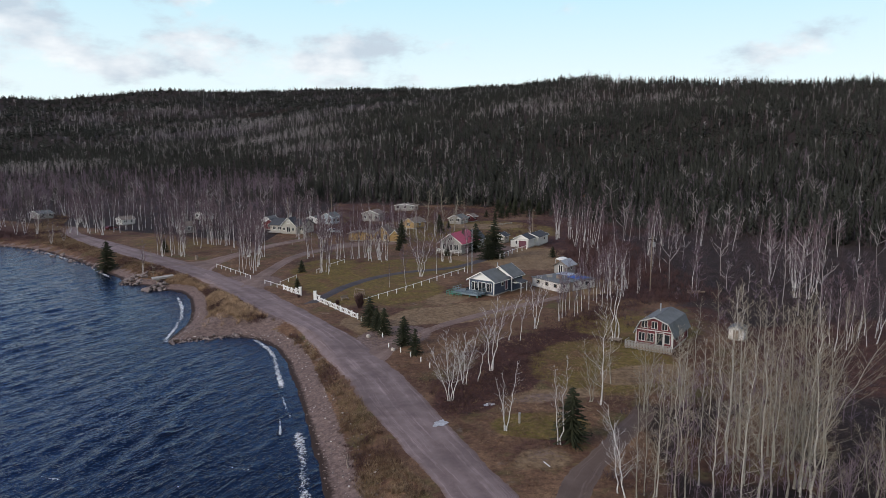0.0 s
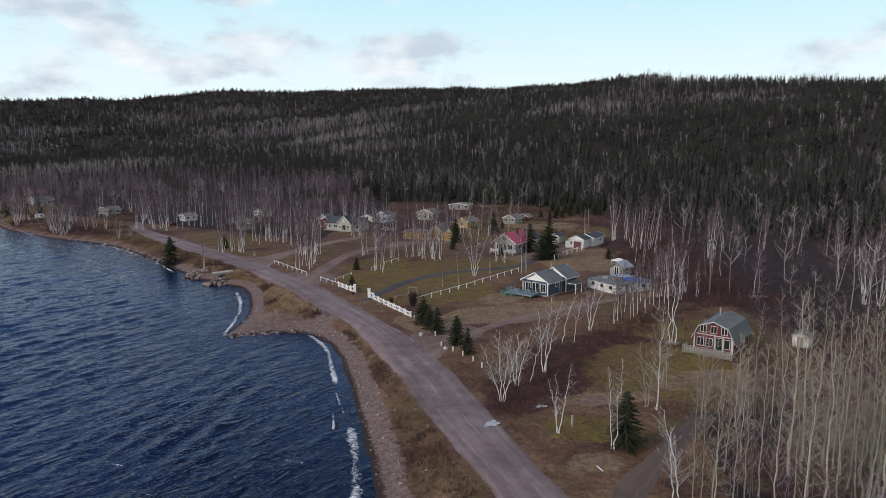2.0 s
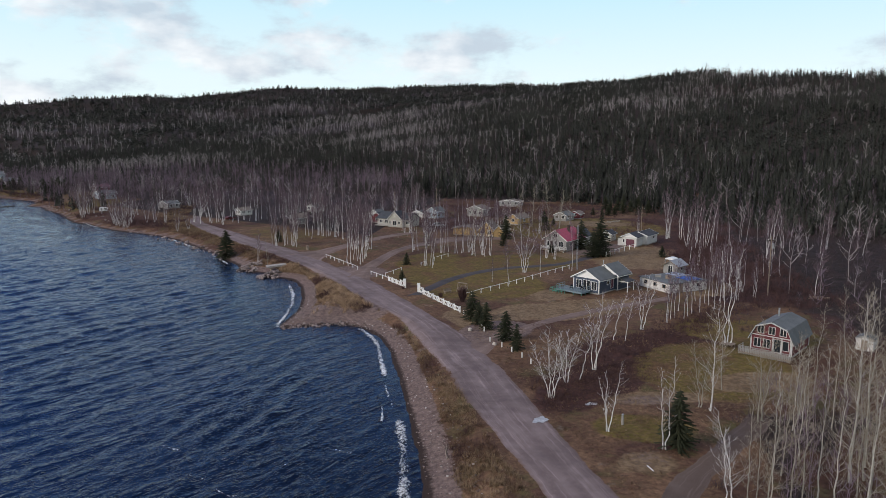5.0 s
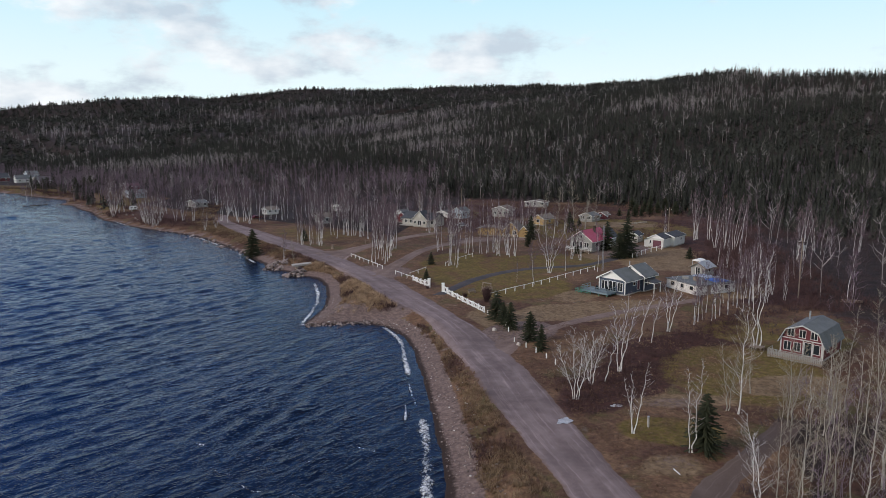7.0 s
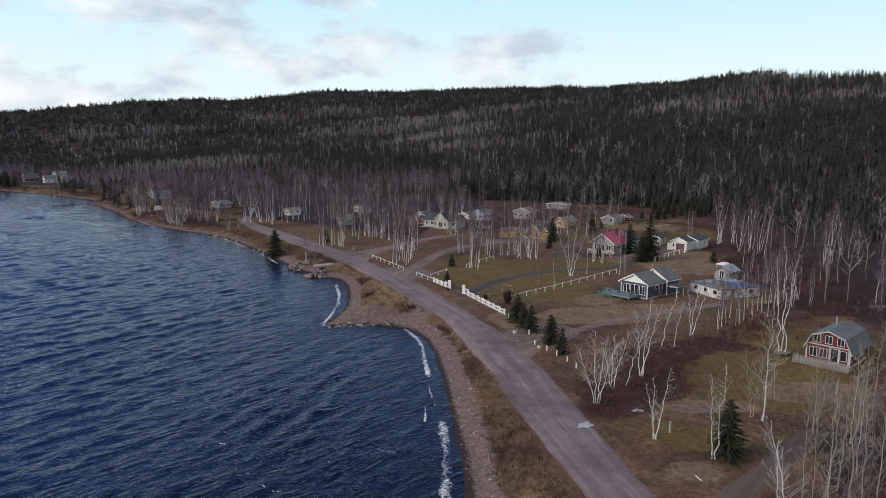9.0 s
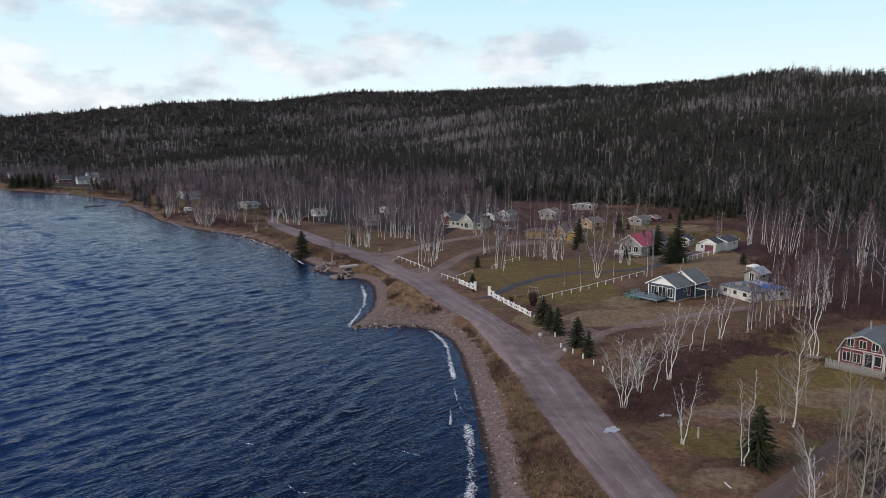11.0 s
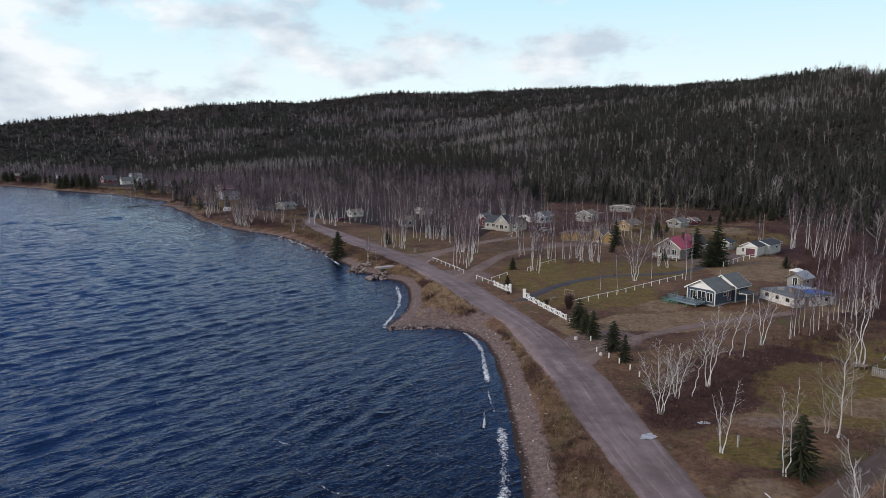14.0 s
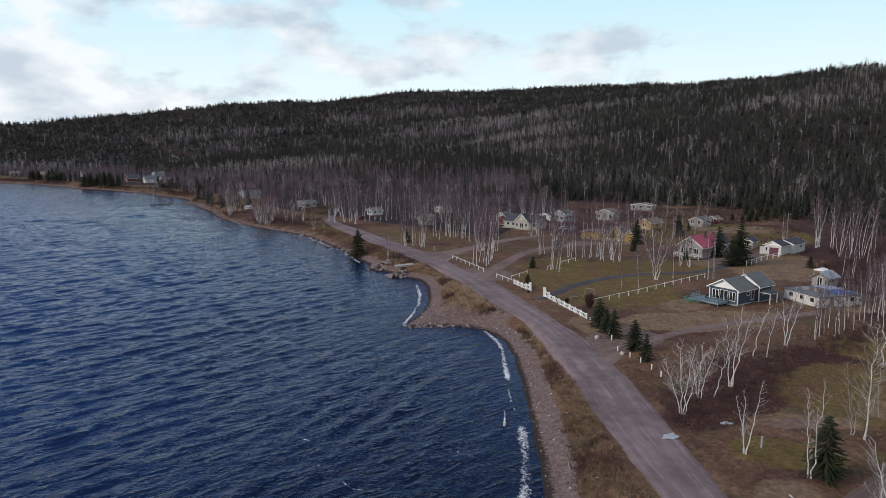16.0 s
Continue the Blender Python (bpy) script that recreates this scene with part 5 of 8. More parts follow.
# ---- brush, dry grass and low twigs ----
def bush_form(g, n, spread_w, high):
    V, F = [], []
    for _ in range(n):
        a, r = g.uniform(0, 6.28), spread_w * g.uniform(0, 0.5)
        p = np.array([r * math.cos(a), r * math.sin(a), 0.0])
        e = np.array([p[0] * 2.2 + g.normal(0, 0.18), p[1] * 2.2 + g.normal(0, 0.18), high * g.uniform(0.5, 1.0)])
        sd = np.cross(e - p, g.normal(0, 1, 3)); sd = sd / (np.linalg.norm(sd) + 1e-9) * 0.018
        m = (p + e) / 2 + g.normal(0, 0.06, 3)
        o = len(V)
        V += [p - sd, p + sd, m + sd * 0.8, m - sd * 0.8, e]
        F += [(o, o + 1, o + 2), (o, o + 2, o + 3), (o + 3, o + 2, o + 4)]
    return np.array(V), np.array(F)


def tuft_form(g, n, high, wide):
    V, F = [], []
    for _ in range(n):
        a = g.uniform(0, 6.28); r = wide * g.uniform(0, 0.5)
        p = np.array([r * math.cos(a), r * math.sin(a), 0.0])
        ln = high * g.uniform(0.5, 1)
        e = p + np.array([math.cos(a) * ln * g.uniform(0.1, 0.8), math.sin(a) * ln * g.uniform(0.1, 0.8), ln])
        sd = np.array([-math.sin(a), math.cos(a), 0]) * 0.022
        o = len(V); V += [p - sd, p + sd, e]; F.append((o, o + 1, o + 2))
    return np.array(V), np.array(F)


bg = np.random.default_rng(61)
M_rustgrass = material("rust_weeds", (0.128, 0.077, 0.053), 0.9, vary=0.45, scale=0.3, fine=1.6)
BUSHES = [bush_form(bg, 15, 1.0, 1.0) for _ in range(4)]
TUFTS = [tuft_form(bg, 16, 0.6, 0.7) for _ in range(4)]


def plant(name, label, category, forms, x, y, lo, hi, mat, seed):
    g = np.random.default_rng(seed)
    z = height(x, y)
    soups = []
    for k, (v, f) in enumerate(forms):
        sl = slice(k, None, len(forms))
        n = len(x[sl])
        soups.append(spread(v, f, np.stack([x[sl], y[sl], z[sl] - 0.03], 1), g.uniform(lo, hi, n), g.uniform(0, 6.28, n), g.uniform(0.7, 1.2, n)))
    return stuff(name, label, category, soups, mat)


ROAD_MID = [(18, 30), (8.5, 56), (4.1, 62.5), (-1, 75), (-6, 88), (-12.5, 105), (-18, 117), (-22.6, 125.5), (-28.8, 135), (-36.3, 145.6), (-43, 156), (-49.2, 164.7), (-56, 173), (-73, 193), (-95, 215), (-113, 234), (-124, 246), (-140.5, 269.5), (-152, 295), (-164, 324)]


def clear_of_road(x, y, gap=4.6):
    d, i = seg_dist(x, y, ROAD_MID)
    return d > gap + 0.35 * wob(x, y, 2.0, 4)


# verge between beach and road
n = 24000
s = bg.uniform(2, len(ROAD_MID) - 1.01, n)
cx = np.interp(s, np.arange(len(ROAD_MID)), [p[0] for p in ROAD_MID]); cy = np.interp(s, np.arange(len(ROAD_MID)), [p[1] for p in ROAD_MID])
vx, vy = cx - bg.uniform(2, 16, n), cy + bg.uniform(-5, 5, n)
sdv = shore_dist(vx, vy)
good = (sdv > 3.7 + 0.8 * wob(vx, vy, 3, 1)) & clear_of_road(vx, vy, 4.3) & ~((np.hypot(vx + 40, vy - 131) < 8)) & ((wob(vx, vy, 2.5, 8) > -0.75))
good &= ~((np.hypot((vx + 31) / 6, (vy - 127) / 4) < 1))
vx, vy = vx[good], vy[good]
pick = wob(vx, vy, 4, 3) + bg.normal(0, 0.4, len(vx))
plant("dry_grass", "tufts of tawny dry grass on the lake verge", "grass", TUFTS, vx[pick > 0.0], vy[pick > 0.0], 0.6, 1.3, M_drygrass, 1)
plant("verge_weeds", "rust-brown dead weeds on the lake verge", "grass", TUFTS, vx[(pick <= 0.0) & (pick > -0.7)], vy[(pick <= 0.0) & (pick > -0.7)], 0.5, 1.2, M_rustgrass, 21)
plant("verge_brush", "low red-brown twiggy brush on the lake verge", "brush", BUSHES, vx[pick <= -0.85], vy[pick <= -0.85], 0.5, 1.0, M_twig_red, 2)
# short dead grass by the road and round the near lawn
n = 9000
px_, py_ = bg.uniform(-12, 34, n), bg.uniform(60, 125, n)
good = clear_of_road(px_, py_, 4.7) & (shore_dist(px_, py_) > 10) & ~((np.hypot((px_ - 11) / 5, (py_ - 72) / 4) < 0.8) & (wob(px_, py_, 1.1, 6) > -0.1)) & ~((np.hypot((px_ - 15) / 6, (py_ - 88.5) / 3.5) < 0.8) & (wob(px_, py_, 1.3, 9) > -0.1)) & (px_ < 16 + 0.16 * (py_ - 58) + 6) & (wob(px_, py_, 3.0, 12) > -0.5)
good &= ~(np.abs((px_ - 17) * 0.78 - (py_ - 71) * 0.62) < 2.2)
gxk, gyk = px_[good], py_[good]
redn = wob(gxk, gyk, 4.5, 6) + bg.normal(0, 0.3, len(gxk)) - 0.04 * (seg_dist(gxk, gyk, ROAD_MID)[0] - 8)
plant("verge_grass", "short tawny dead grass on the roadside", "grass", TUFTS, gxk[redn < 0.1], gyk[redn < 0.1], 0.25, 0.6, M_drygrass, 11)
plant("verge_weeds", "short rust-brown dead weeds on the roadside", "grass", TUFTS, gxk[redn >= 0.1], gyk[redn >= 0.1], 0.3, 0.75, M_rustgrass, 12)
# scrub on the cleared bank behind the houses
n = 2600
px_, py_ = bg.uniform(-50, 95, n), bg.uniform(290, 362, n)
good = (np.hypot((px_ - 22) / 66, (py_ - 332) / 30) < 1) & ~(np.hypot((px_ + 18) / 9, (py_ - 337) / 7) < 1) & (wob(px_, py_, 9, 3) > -0.2)
plant("bank_scrub", "orange-brown scrub on the cleared bank", "brush", BUSHES, px_[good], py_[good], 0.7, 1.9, M_rustgrass, 13)
# golden tall grass by the point
n = 5200
u, v2 = bg.uniform(0, 1, n), bg.normal(0, 2.9, n)
px_, py_ = -67 + 33 * u + 0.80 * v2, 176 - 44 * u + 0.55 * v2
good = (shore_dist(px_, py_) > 3.6) & clear_of_road(px_, py_, 5.0) & (wob(px_, py_, 2.2, 4) > -0.8)
tan = (wob(px_, py_, 3.2, 9) + 0.7 * (u - 0.28)) > -0.05
plant("tall_grass", "tall golden dry grass at the point", "grass", TUFTS, px_[good & tan], py_[good & tan], 0.7, 1.9, M_gold, 3)
plant("point_brush", "dark rust-brown brush among the golden grass", "brush", BUSHES, px_[good & ~tan][::3], py_[good & ~tan][::3], 0.6, 1.4, M_twig_red, 31)
# red brush along the birch row
n = 1500
u, v2 = bg.uniform(-0.12, 1.05, n), bg.normal(0, 3.4, n)
px_, py_ = 2 + 34 * u + 0.8 * v2, 90 + 52 * u - 0.6 * v2
good = clear_of_road(px_, py_, 5.5) & ~(np.hypot((px_ - 25) / 9, (py_ - 104) / 12) < 1)
plant("red_brush", "dense dark red-brown brush under the birches", "brush", BUSHES, px_[good], py_[good], 0.4, 1.05, M_twig_red, 4)
# brush through the aspen grove and the wet land behind
n = 1900
px_, py_ = bg.uniform(14, 110, n), bg.uniform(45, 235, n)
good = (px_ > 15.5 + 0.16 * (py_ - 58)) & ~(np.hypot((px_ - 26) / 13, (py_ - 104) / 16) < 1) & ~(np.hypot((px_ - 38) / 9, (py_ - 112) / 8) < 1) & ((py_ < 150) | (px_ > 44)) & ((px_ > 34) | (py_ < 92))
plant("red_brush", "tangled red-brown undergrowth among the aspens", "brush", BUSHES, px_[good], py_[good], 0.6, 1.7, M_twig_dark, 5)
# shoreline thicket towards the far woods
n = 80000
px_, py_ = bg.uniform(-620, -112, n), bg.uniform(222, 520, n)
inl = shore_dist(px_, py_)
good = (inl > 3.2) & (inl < 13 + 5 * wob(px_, py_, 14, 3)) & (wob(px_, py_, 9, 5) > -0.25) & clear_of_road(px_, py_, 6)
plant("shore_brush", "mauve-brown leafless brush along the rocky shore", "brush", BUSHES, px_[good], py_[good], 0.7, 2.2, M_twig_red, 17)
# rear scrub between the houses and the wood
n = 2700
px_, py_ = bg.uniform(-70, 100, n), bg.uniform(240, 335, n)
good = (py_ + 0.3 * px_ > 246 + 14 * wob(px_, py_, 16, 2)) & (wob(px_, py_, 8, 6) > -0.35) & ~(np.hypot((px_ - 14) / 17, (py_ - 268) / 12) < 1)
for hx, hy in ((-28, 296), (-12, 271), (-16, 337), (6, 283), (12, 290), (-44, 285), (-50, 287), (-68, 276), (-65, 269), (-56, 262)):
    good &= ~(np.hypot(px_ - hx, py_ - hy) < 6.5)
plant("rear_scrub", "dark brown leafless scrub behind the houses", "brush", BUSHES, px_[good], py_[good], 0.7, 2.2, M_twig_red, 18)
# saplings and suckers under the aspens
n = 260
px_, py_ = bg.uniform(20, 50, n), bg.uniform(56, 97, n)
good = (px_ > 20.5 + 0.22 * (py_ - 58)) & (np.hypot((px_ - 38) / 5, (py_ - 99) / 8) > 1) & (wob(px_, py_, 4, 7) > -0.6)
plant("aspen_saplings", "thin leafless grey aspen saplings under the grove", "saplings", BARES_MID, px_[good], py_[good], 2.5, 6.0, M_twig, 23)
# thicket between the yard and the wet flat
n = 1300
px_, py_ = bg.uniform(32, 62, n), bg.uniform(142, 240, n)
good = (px_ > 35.5 + 4 * wob(px_, py_, 7, 3)) & (np.hypot(px_ - 47.5, py_ - 154) > 2) & ~((px_ < 42) & (py_ > 210))
plant("red_brush", "dark red-brown thicket behind the outbuilding", "brush", BUSHES, px_[good], py_[good], 0.7, 2.4, M_twig_red, 19)
# mixed woods along the far shore, open round the houses
n = 8200
px_, py_ = bg.uniform(-660, -205, n), bg.uniform(300, 640, n)
inl = shore_dist(px_, py_)
good = (inl > np.where(px_ > -335, 7, 17) + 6 * wob(px_, py_, 20, 2)) & ~inside(px_, py_, HILL)
for hx, hy in ((-246, 354), (-277, 402), (-397, 455), (-424, 468), (-376, 450), (-430, 508), (-516, 512), (-546, 498), (-600, 514)):
    good &= ~(np.hypot(px_ - hx - 3, py_ - hy - 2) < 15) & ~(np.hypot(px_ - hx - 5, py_ - hy + 20) < 13)
fx_, fy_ = px_[good], py_[good]
kind = bg.uniform(0, 1, len(fx_)) + 0.25 * wob(fx_, fy_, 30, 4)
plant("shore_spruces", "dark spruces in the woods of the far shore", "woods", SPRUCES_MID, fx_[kind > 0.8], fy_[kind > 0.8], 5, 9, M_conifer, 15)
plant("bare_woods", "mauve-brown leafless trees along the far shore", "woods", BARES_MID, fx_[kind <= 0.8], fy_[kind <= 0.8], 6, 11, M_twig, 16)
# low bare saplings and birches of the wet land and the plain behind the houses
n = 8400
px_, py_ = bg.uniform(-330, 230, n), bg.uniform(120, 460, n)
inl = shore_dist(px_, py_)
wet_land = (px_ > 46 + 0.1 * (py_ - 120)) & (py_ > 118)
back = (py_ > 318 - 0.12 * (px_ + 60)) & (px_ < -70)
left_woods = (px_ < -60) & (py_ > 222 - 0.55 * (px_ + 60)) & (inl > 26)
good = (wet_land | back | left_woods) & ~inside(px_, py_, HILL) & clear_of_road(px_, py_, 7) & (bg.uniform(0, 1, n) < np.where(wet_land, 0.9, 0.8))
good &= ~(np.hypot((px_ + 123) / 16, (py_ - 283) / 12) < 1) & ~(np.hypot((px_ + 97) / 10, (py_ - 252) / 10) < 1) & ~(np.hypot((px_ - 25) / 60, (py_ - 330) / 34) < 1)
sx_, sy_ = px_[good], py_[good]
half = bg.uniform(0, 0.79, len(sx_))
plant("bare_woods", "purple-brown leafless saplings on the wet flat", "woods", SAPLINGS, sx_[half < 0.50], sy_[half < 0.50], 3, 8, M_twig_dark, 6)
mid_s = (half >= 0.50) & (half < 0.72)
plant("bare_woods", "mauve leafless saplings crowding the wet flat", "woods", SAPLINGS, sx_[mid_s], sy_[mid_s], 3, 7.5, M_twig, 66)
plant("bare_woods", "pale leafless birch stems among the saplings", "woods", BARES_MID, sx_[half >= 0.72], sy_[half >= 0.72], 8, 14, M_hill_birch, 7)


# ---- buildings ----
def siding_material(name, base, board=0.16, rough=0.7, vary=0.1):
    """Painted lap siding: faint shadow lines at each board, some weathering."""
    m = material(name, base, rough, vary=vary, scale=0.8, fine=6.0)
    n, l = m.node_tree.nodes, m.node_tree.links
    b = n["Principled BSDF"]
    tc = n.new("ShaderNodeTexCoord"); sp = n.new("ShaderNodeSeparateXYZ"); l.new(tc.outputs["Object"], sp.inputs[0])
    md = n.new("ShaderNodeMath"); md.operation = "FRACT"
    dv = n.new("ShaderNodeMath"); dv.operation = "DIVIDE"; dv.inputs[1].default_value = board
    l.new(sp.outputs["Z"], dv.inputs[0]); l.new(dv.outputs[0], md.inputs[0])
    bu = n.new("ShaderNodeBump"); bu.inputs["Strength"].default_value = 0.7; bu.inputs["Distance"].default_value = 0.03
    l.new(md.outputs[0], bu.inputs["Height"]); l.new(bu.outputs[0], b.inputs["Normal"])
    return m


M_blue = siding_material("blue_grey_siding", (0.060, 0.078, 0.115))
M_red = siding_material("barn_red_siding", (0.125, 0.030, 0.036))
M_cream = siding_material("cream_siding", (0.40, 0.385, 0.345))
M_yellow = siding_material("yellow_siding", (0.40, 0.27, 0.125), vary=0.3)
M_greywall = siding_material("grey_siding", (0.29, 0.285, 0.275))
M_paleblue = siding_material("pale_blue_siding", (0.36, 0.42, 0.47))
M_whitewall = siding_material("white_siding", (0.60, 0.60, 0.58))
M_rusty = siding_material("peeling_white_siding", (0.62, 0.60, 0.58), 0.3, vary=0.45)
M_trim = material("weathered_white_trim", (0.52, 0.51, 0.50), 0.7, vary=0.2, scale=1.0, fine=8)
M_shingle = material("grey_shingles", (0.135, 0.145, 0.15), 0.9, vary=0.25, scale=0.7, fine=9, bump=0.4, bump_scale=14)
M_shingle_blue = material("dark_shingles", (0.060, 0.065, 0.075), 0.9, vary=0.25, scale=0.7, fine=9, bump=0.4, bump_scale=14)
M_redroof = material("red_metal_roof", (0.40, 0.080, 0.130), 0.5, vary=0.12, scale=0.5, fine=5)
M_brownroof = material("brown_shingles", (0.19, 0.16, 0.14), 0.9, vary=0.3, scale=0.7, fine=9)
M_glass = material("window_glass", (0.02, 0.025, 0.03), 0.08, vary=0.2, spec=0.6)
M_deck = material("grey_green_deck", (0.17, 0.22, 0.25), 0.8, vary=0.2, scale=1, fine=8)
M_green = material("green_stained_wood", (0.085, 0.22, 0.17), 0.8, vary=0.25)
M_plum = material("plum_paint", (0.13, 0.05, 0.07), 0.6, vary=0.1)
M_wood = material("weathered_wood", (0.24, 0.19, 0.15), 0.85, vary=0.3, scale=1.5, fine=10)
M_concrete = material("concrete", (0.34, 0.32, 0.30), 0.9, vary=0.2, scale=0.8, fine=7)
M_tarp = material("blue_tarp", (0.04, 0.10, 0.34), 0.5, vary=0.2, bump=0.4, bump_scale=2)
M_galv = material("galvanised_steel", (0.38, 0.39, 0.40), 0.5, 0.6, vary=0.15)


def window(parent, face, u, z, w, h, mat_frame, W, L, dark=None, door=False, split=1):
    """A window or glazed door on one face of a body W wide (x) and L deep (y). face: front, right, left."""
    d = 0.05
    bm = bmesh.new()
    t = 0.08
    for a in ((-w / 2 - t, w / 2 + t, h, h + t), (-w / 2 - t, w / 2 + t, -t, 0), (-w / 2 - t, -w / 2, 0, h), (w / 2, w / 2 + t, 0, h)):
        box(bm, a[0], a[1], -d, d, a[2], a[3])
    for k in range(1, split):
        c = -w / 2 + w * k / split
        box(bm, c - 0.04, c + 0.04, -d, d, 0, h)
    place = {"front": pose(u, 0, z), "right": pose(W, u, z, 0, 0, 90), "left": pose(0, u, z, 0, 0, -90)}[face]
    fr = part("door" if door else "window", bm, mat_frame, parent, "", place)
    part("pane", boxes((-w / 2, w / 2, -0.02, 0.03, 0, h)), dark or M_glass, fr)
    return fr


def roof_slab(bm, x0, z0, x1, z1, y0, y1, t=0.16):
    nx, nz = -(z1 - z0), (x1 - x0)
    ln = math.hypot(nx, nz); s = t / ln * (1 if nz > 0 else -1)
    prism(bm, [(x0, z0), (x1, z1), (x1 + nx * s, z1 + nz * s), (x0 + nx * s, z0 + nz * s)], y0, y1)


def body(root, W, L, wall_h, rise, wall, roof, trim, eave=0.45, x0=0.0, y0=0.0, ridge=None, base=0.35, gable=None):
    """Gabled block: the wall, a roof slope each side, rake boards and a footing."""
    r = x0 + W / 2 if ridge is None else ridge
    part("wall", prism(bmesh.new(), [(x0, base), (x0 + W, base), (x0 + W, wall_h), (r, wall_h + rise), (x0, wall_h)], y0, y0 + L), wall, root)
    part("footing", boxes((x0 + 0.06, x0 + W - 0.06, y0 + 0.06, y0 + L - 0.06, -0.6, base)), M_concrete, root)
    for sgn, xe in ((-1, x0), (1, x0 + W)):
        slope = rise / abs(xe - r)
        bm = bmesh.new()
        roof_slab(bm, xe + sgn * eave, wall_h - slope * eave + 0.02, r, wall_h + rise + 0.02, y0 - eave, y0 + L + eave)
        part("roof", bm, roof, root)
    for yy in (y0 - eave - 0.05, y0 + L + eave + 0.003):
        for sgn, xe in ((-1, x0), (1, x0 + W)):
            slope = rise / abs(xe - r)
            ex, ez = xe + sgn * (eave + 0.02), wall_h - slope * eave
            part("rake_board", prism(bmesh.new(), [(ex, ez - 0.03), (r, wall_h + rise - 0.03), (r, wall_h + rise + 0.20), (ex, ez + 0.20)], yy, yy + 0.05), trim, root)
    for sgn, xe in ((-1, x0), (1, x0 + W)):
        slope = rise / abs(xe - r); ex = xe + sgn * eave; ez = wall_h - slope * eave
        part("fascia", boxes((ex - 0.03, ex + 0.03, y0 - eave, y0 + L + eave, ez - 0.10, ez + 0.06)), trim, root)
    if gable is not None:
        part("gable", prism(bmesh.new(), [(x0 + 0.1, wall_h), (x0 + W - 0.1, wall_h), (r, wall_h + rise - 0.12)], y0 - 0.05, y0 - 0.004), gable, root)


def corner(root, x, y, h, trim, base=0.35):
    part("corner_board", boxes((x - 0.09, x + 0.09, y - 0.09, y + 0.09, base, h)), trim, root)


def stand(x, y, turn, lift=0.0):
    return pose(x, y, ground(x, y) + lift, 0, 0, turn)


def rails(bm, pts, top, step=1.6, pickets=True):
    for a, b in zip(pts[:-1], pts[1:]):
        a, b = Vector(a), Vector(b)
        n = max(1, round((b - a).length / step))
        for k in range(n + 1):
            p = a + (b - a) * k / n
            beam(bm, p, p + Vector((0, 0, top)), 0.07)
        for h in ((top, top * 0.5) if pickets else (top,)):
            beam(bm, a + Vector((0, 0, h)), b + Vector((0, 0, h)), 0.055)


# blue cottage with deck
h = empty("cottage", stand(6.9, 153.6, -36.7), "blue-grey cottage with white gable and raised deck", "house")
body(h, 6.4, 6.2, 3.3, 1.75, M_blue, M_shingle, M_white, 0.5, gable=M_white)
body(h, 6.2, 4.6, 3.6, 1.9, M_blue, M_shingle, M_white, 0.5, x0=1.0, y0=6.2, gable=M_white)
for x, y, hh in ((0, 0, 3.2), (6.4, 0, 3.2), (7.2, 6.2, 3.5)):
    corner(h, x, y, hh, M_white)
window(h, "front", 1.35, 0.95, 1.3, 1.75, M_white, 6.4, 7.2, split=2)
window(h, "front", 3.3, 0.75, 1.7, 2.05, M_white, 6.4, 7.2, door=True, split=2)
window(h, "front", 5.2, 0.95, 1.2, 1.75, M_white, 6.4, 7.2, split=2)
window(h, "right", 3.6, 1.9, 0.9, 0.7, M_white, 6.4, 7.2)
window(h, "right", 5.2, 0.8, 0.95, 2.0, M_white, 6.4, 7.2, M_plum, door=True)
window(h, "right", 8.3, 1.7, 1.4, 1.0, M_white, 7.2, 7.2, split=2)
for k in range(23):
    part("deck_board", boxes((-2.3 + 0.29 * k, -2.3 + 0.29 * k + 0.27, -3.4, -0.12, 0.66, 0.74)), M_deck, h)
for x in (-2.2, 0.0, 2.2, 4.2):
    for y in (-3.3, -1.8, -0.3):
        part("deck_post", boxes((x - 0.07, x + 0.07, y - 0.07, y + 0.07, -0.5, 0.66)), M_green, h)
bm = bmesh.new()
box(bm, -2.3, 4.4, -3.4, -3.28, 0.4, 0.66); box(bm, -2.3, -2.18, -3.4, -0.1, 0.4, 0.66); box(bm, 4.3, 4.42, -3.4, -0.1, 0.4, 0.66)
part("deck_frame", bm, M_deck, h)
bm = bmesh.new(); rails(bm, [(-2.2, -0.2, 0.7), (-2.2, -3.3, 0.7), (4.3, -3.3, 0.7), (4.3, -0.2, 0.7)], 1.0, 1.1)
part("railing", bm, M_deck, h, "blue-grey deck railing")
bm = bmesh.new()
rails(bm, [(0.6, -4.2, -0.1), (-3.3, -4.2, -0.1), (-3.3, -1.4, -0.1), (-2.4, -1.4, -0.1)], 1.0, 0.8)
box(bm, -2.9, -2.32, -3.2, -1.8, -0.4, 0.42); box(bm, -3.2, -2.9, -3.2, -1.8, -0.4, 0.15)
part("steps", bm, M_green, h, "green painted steps and rail")
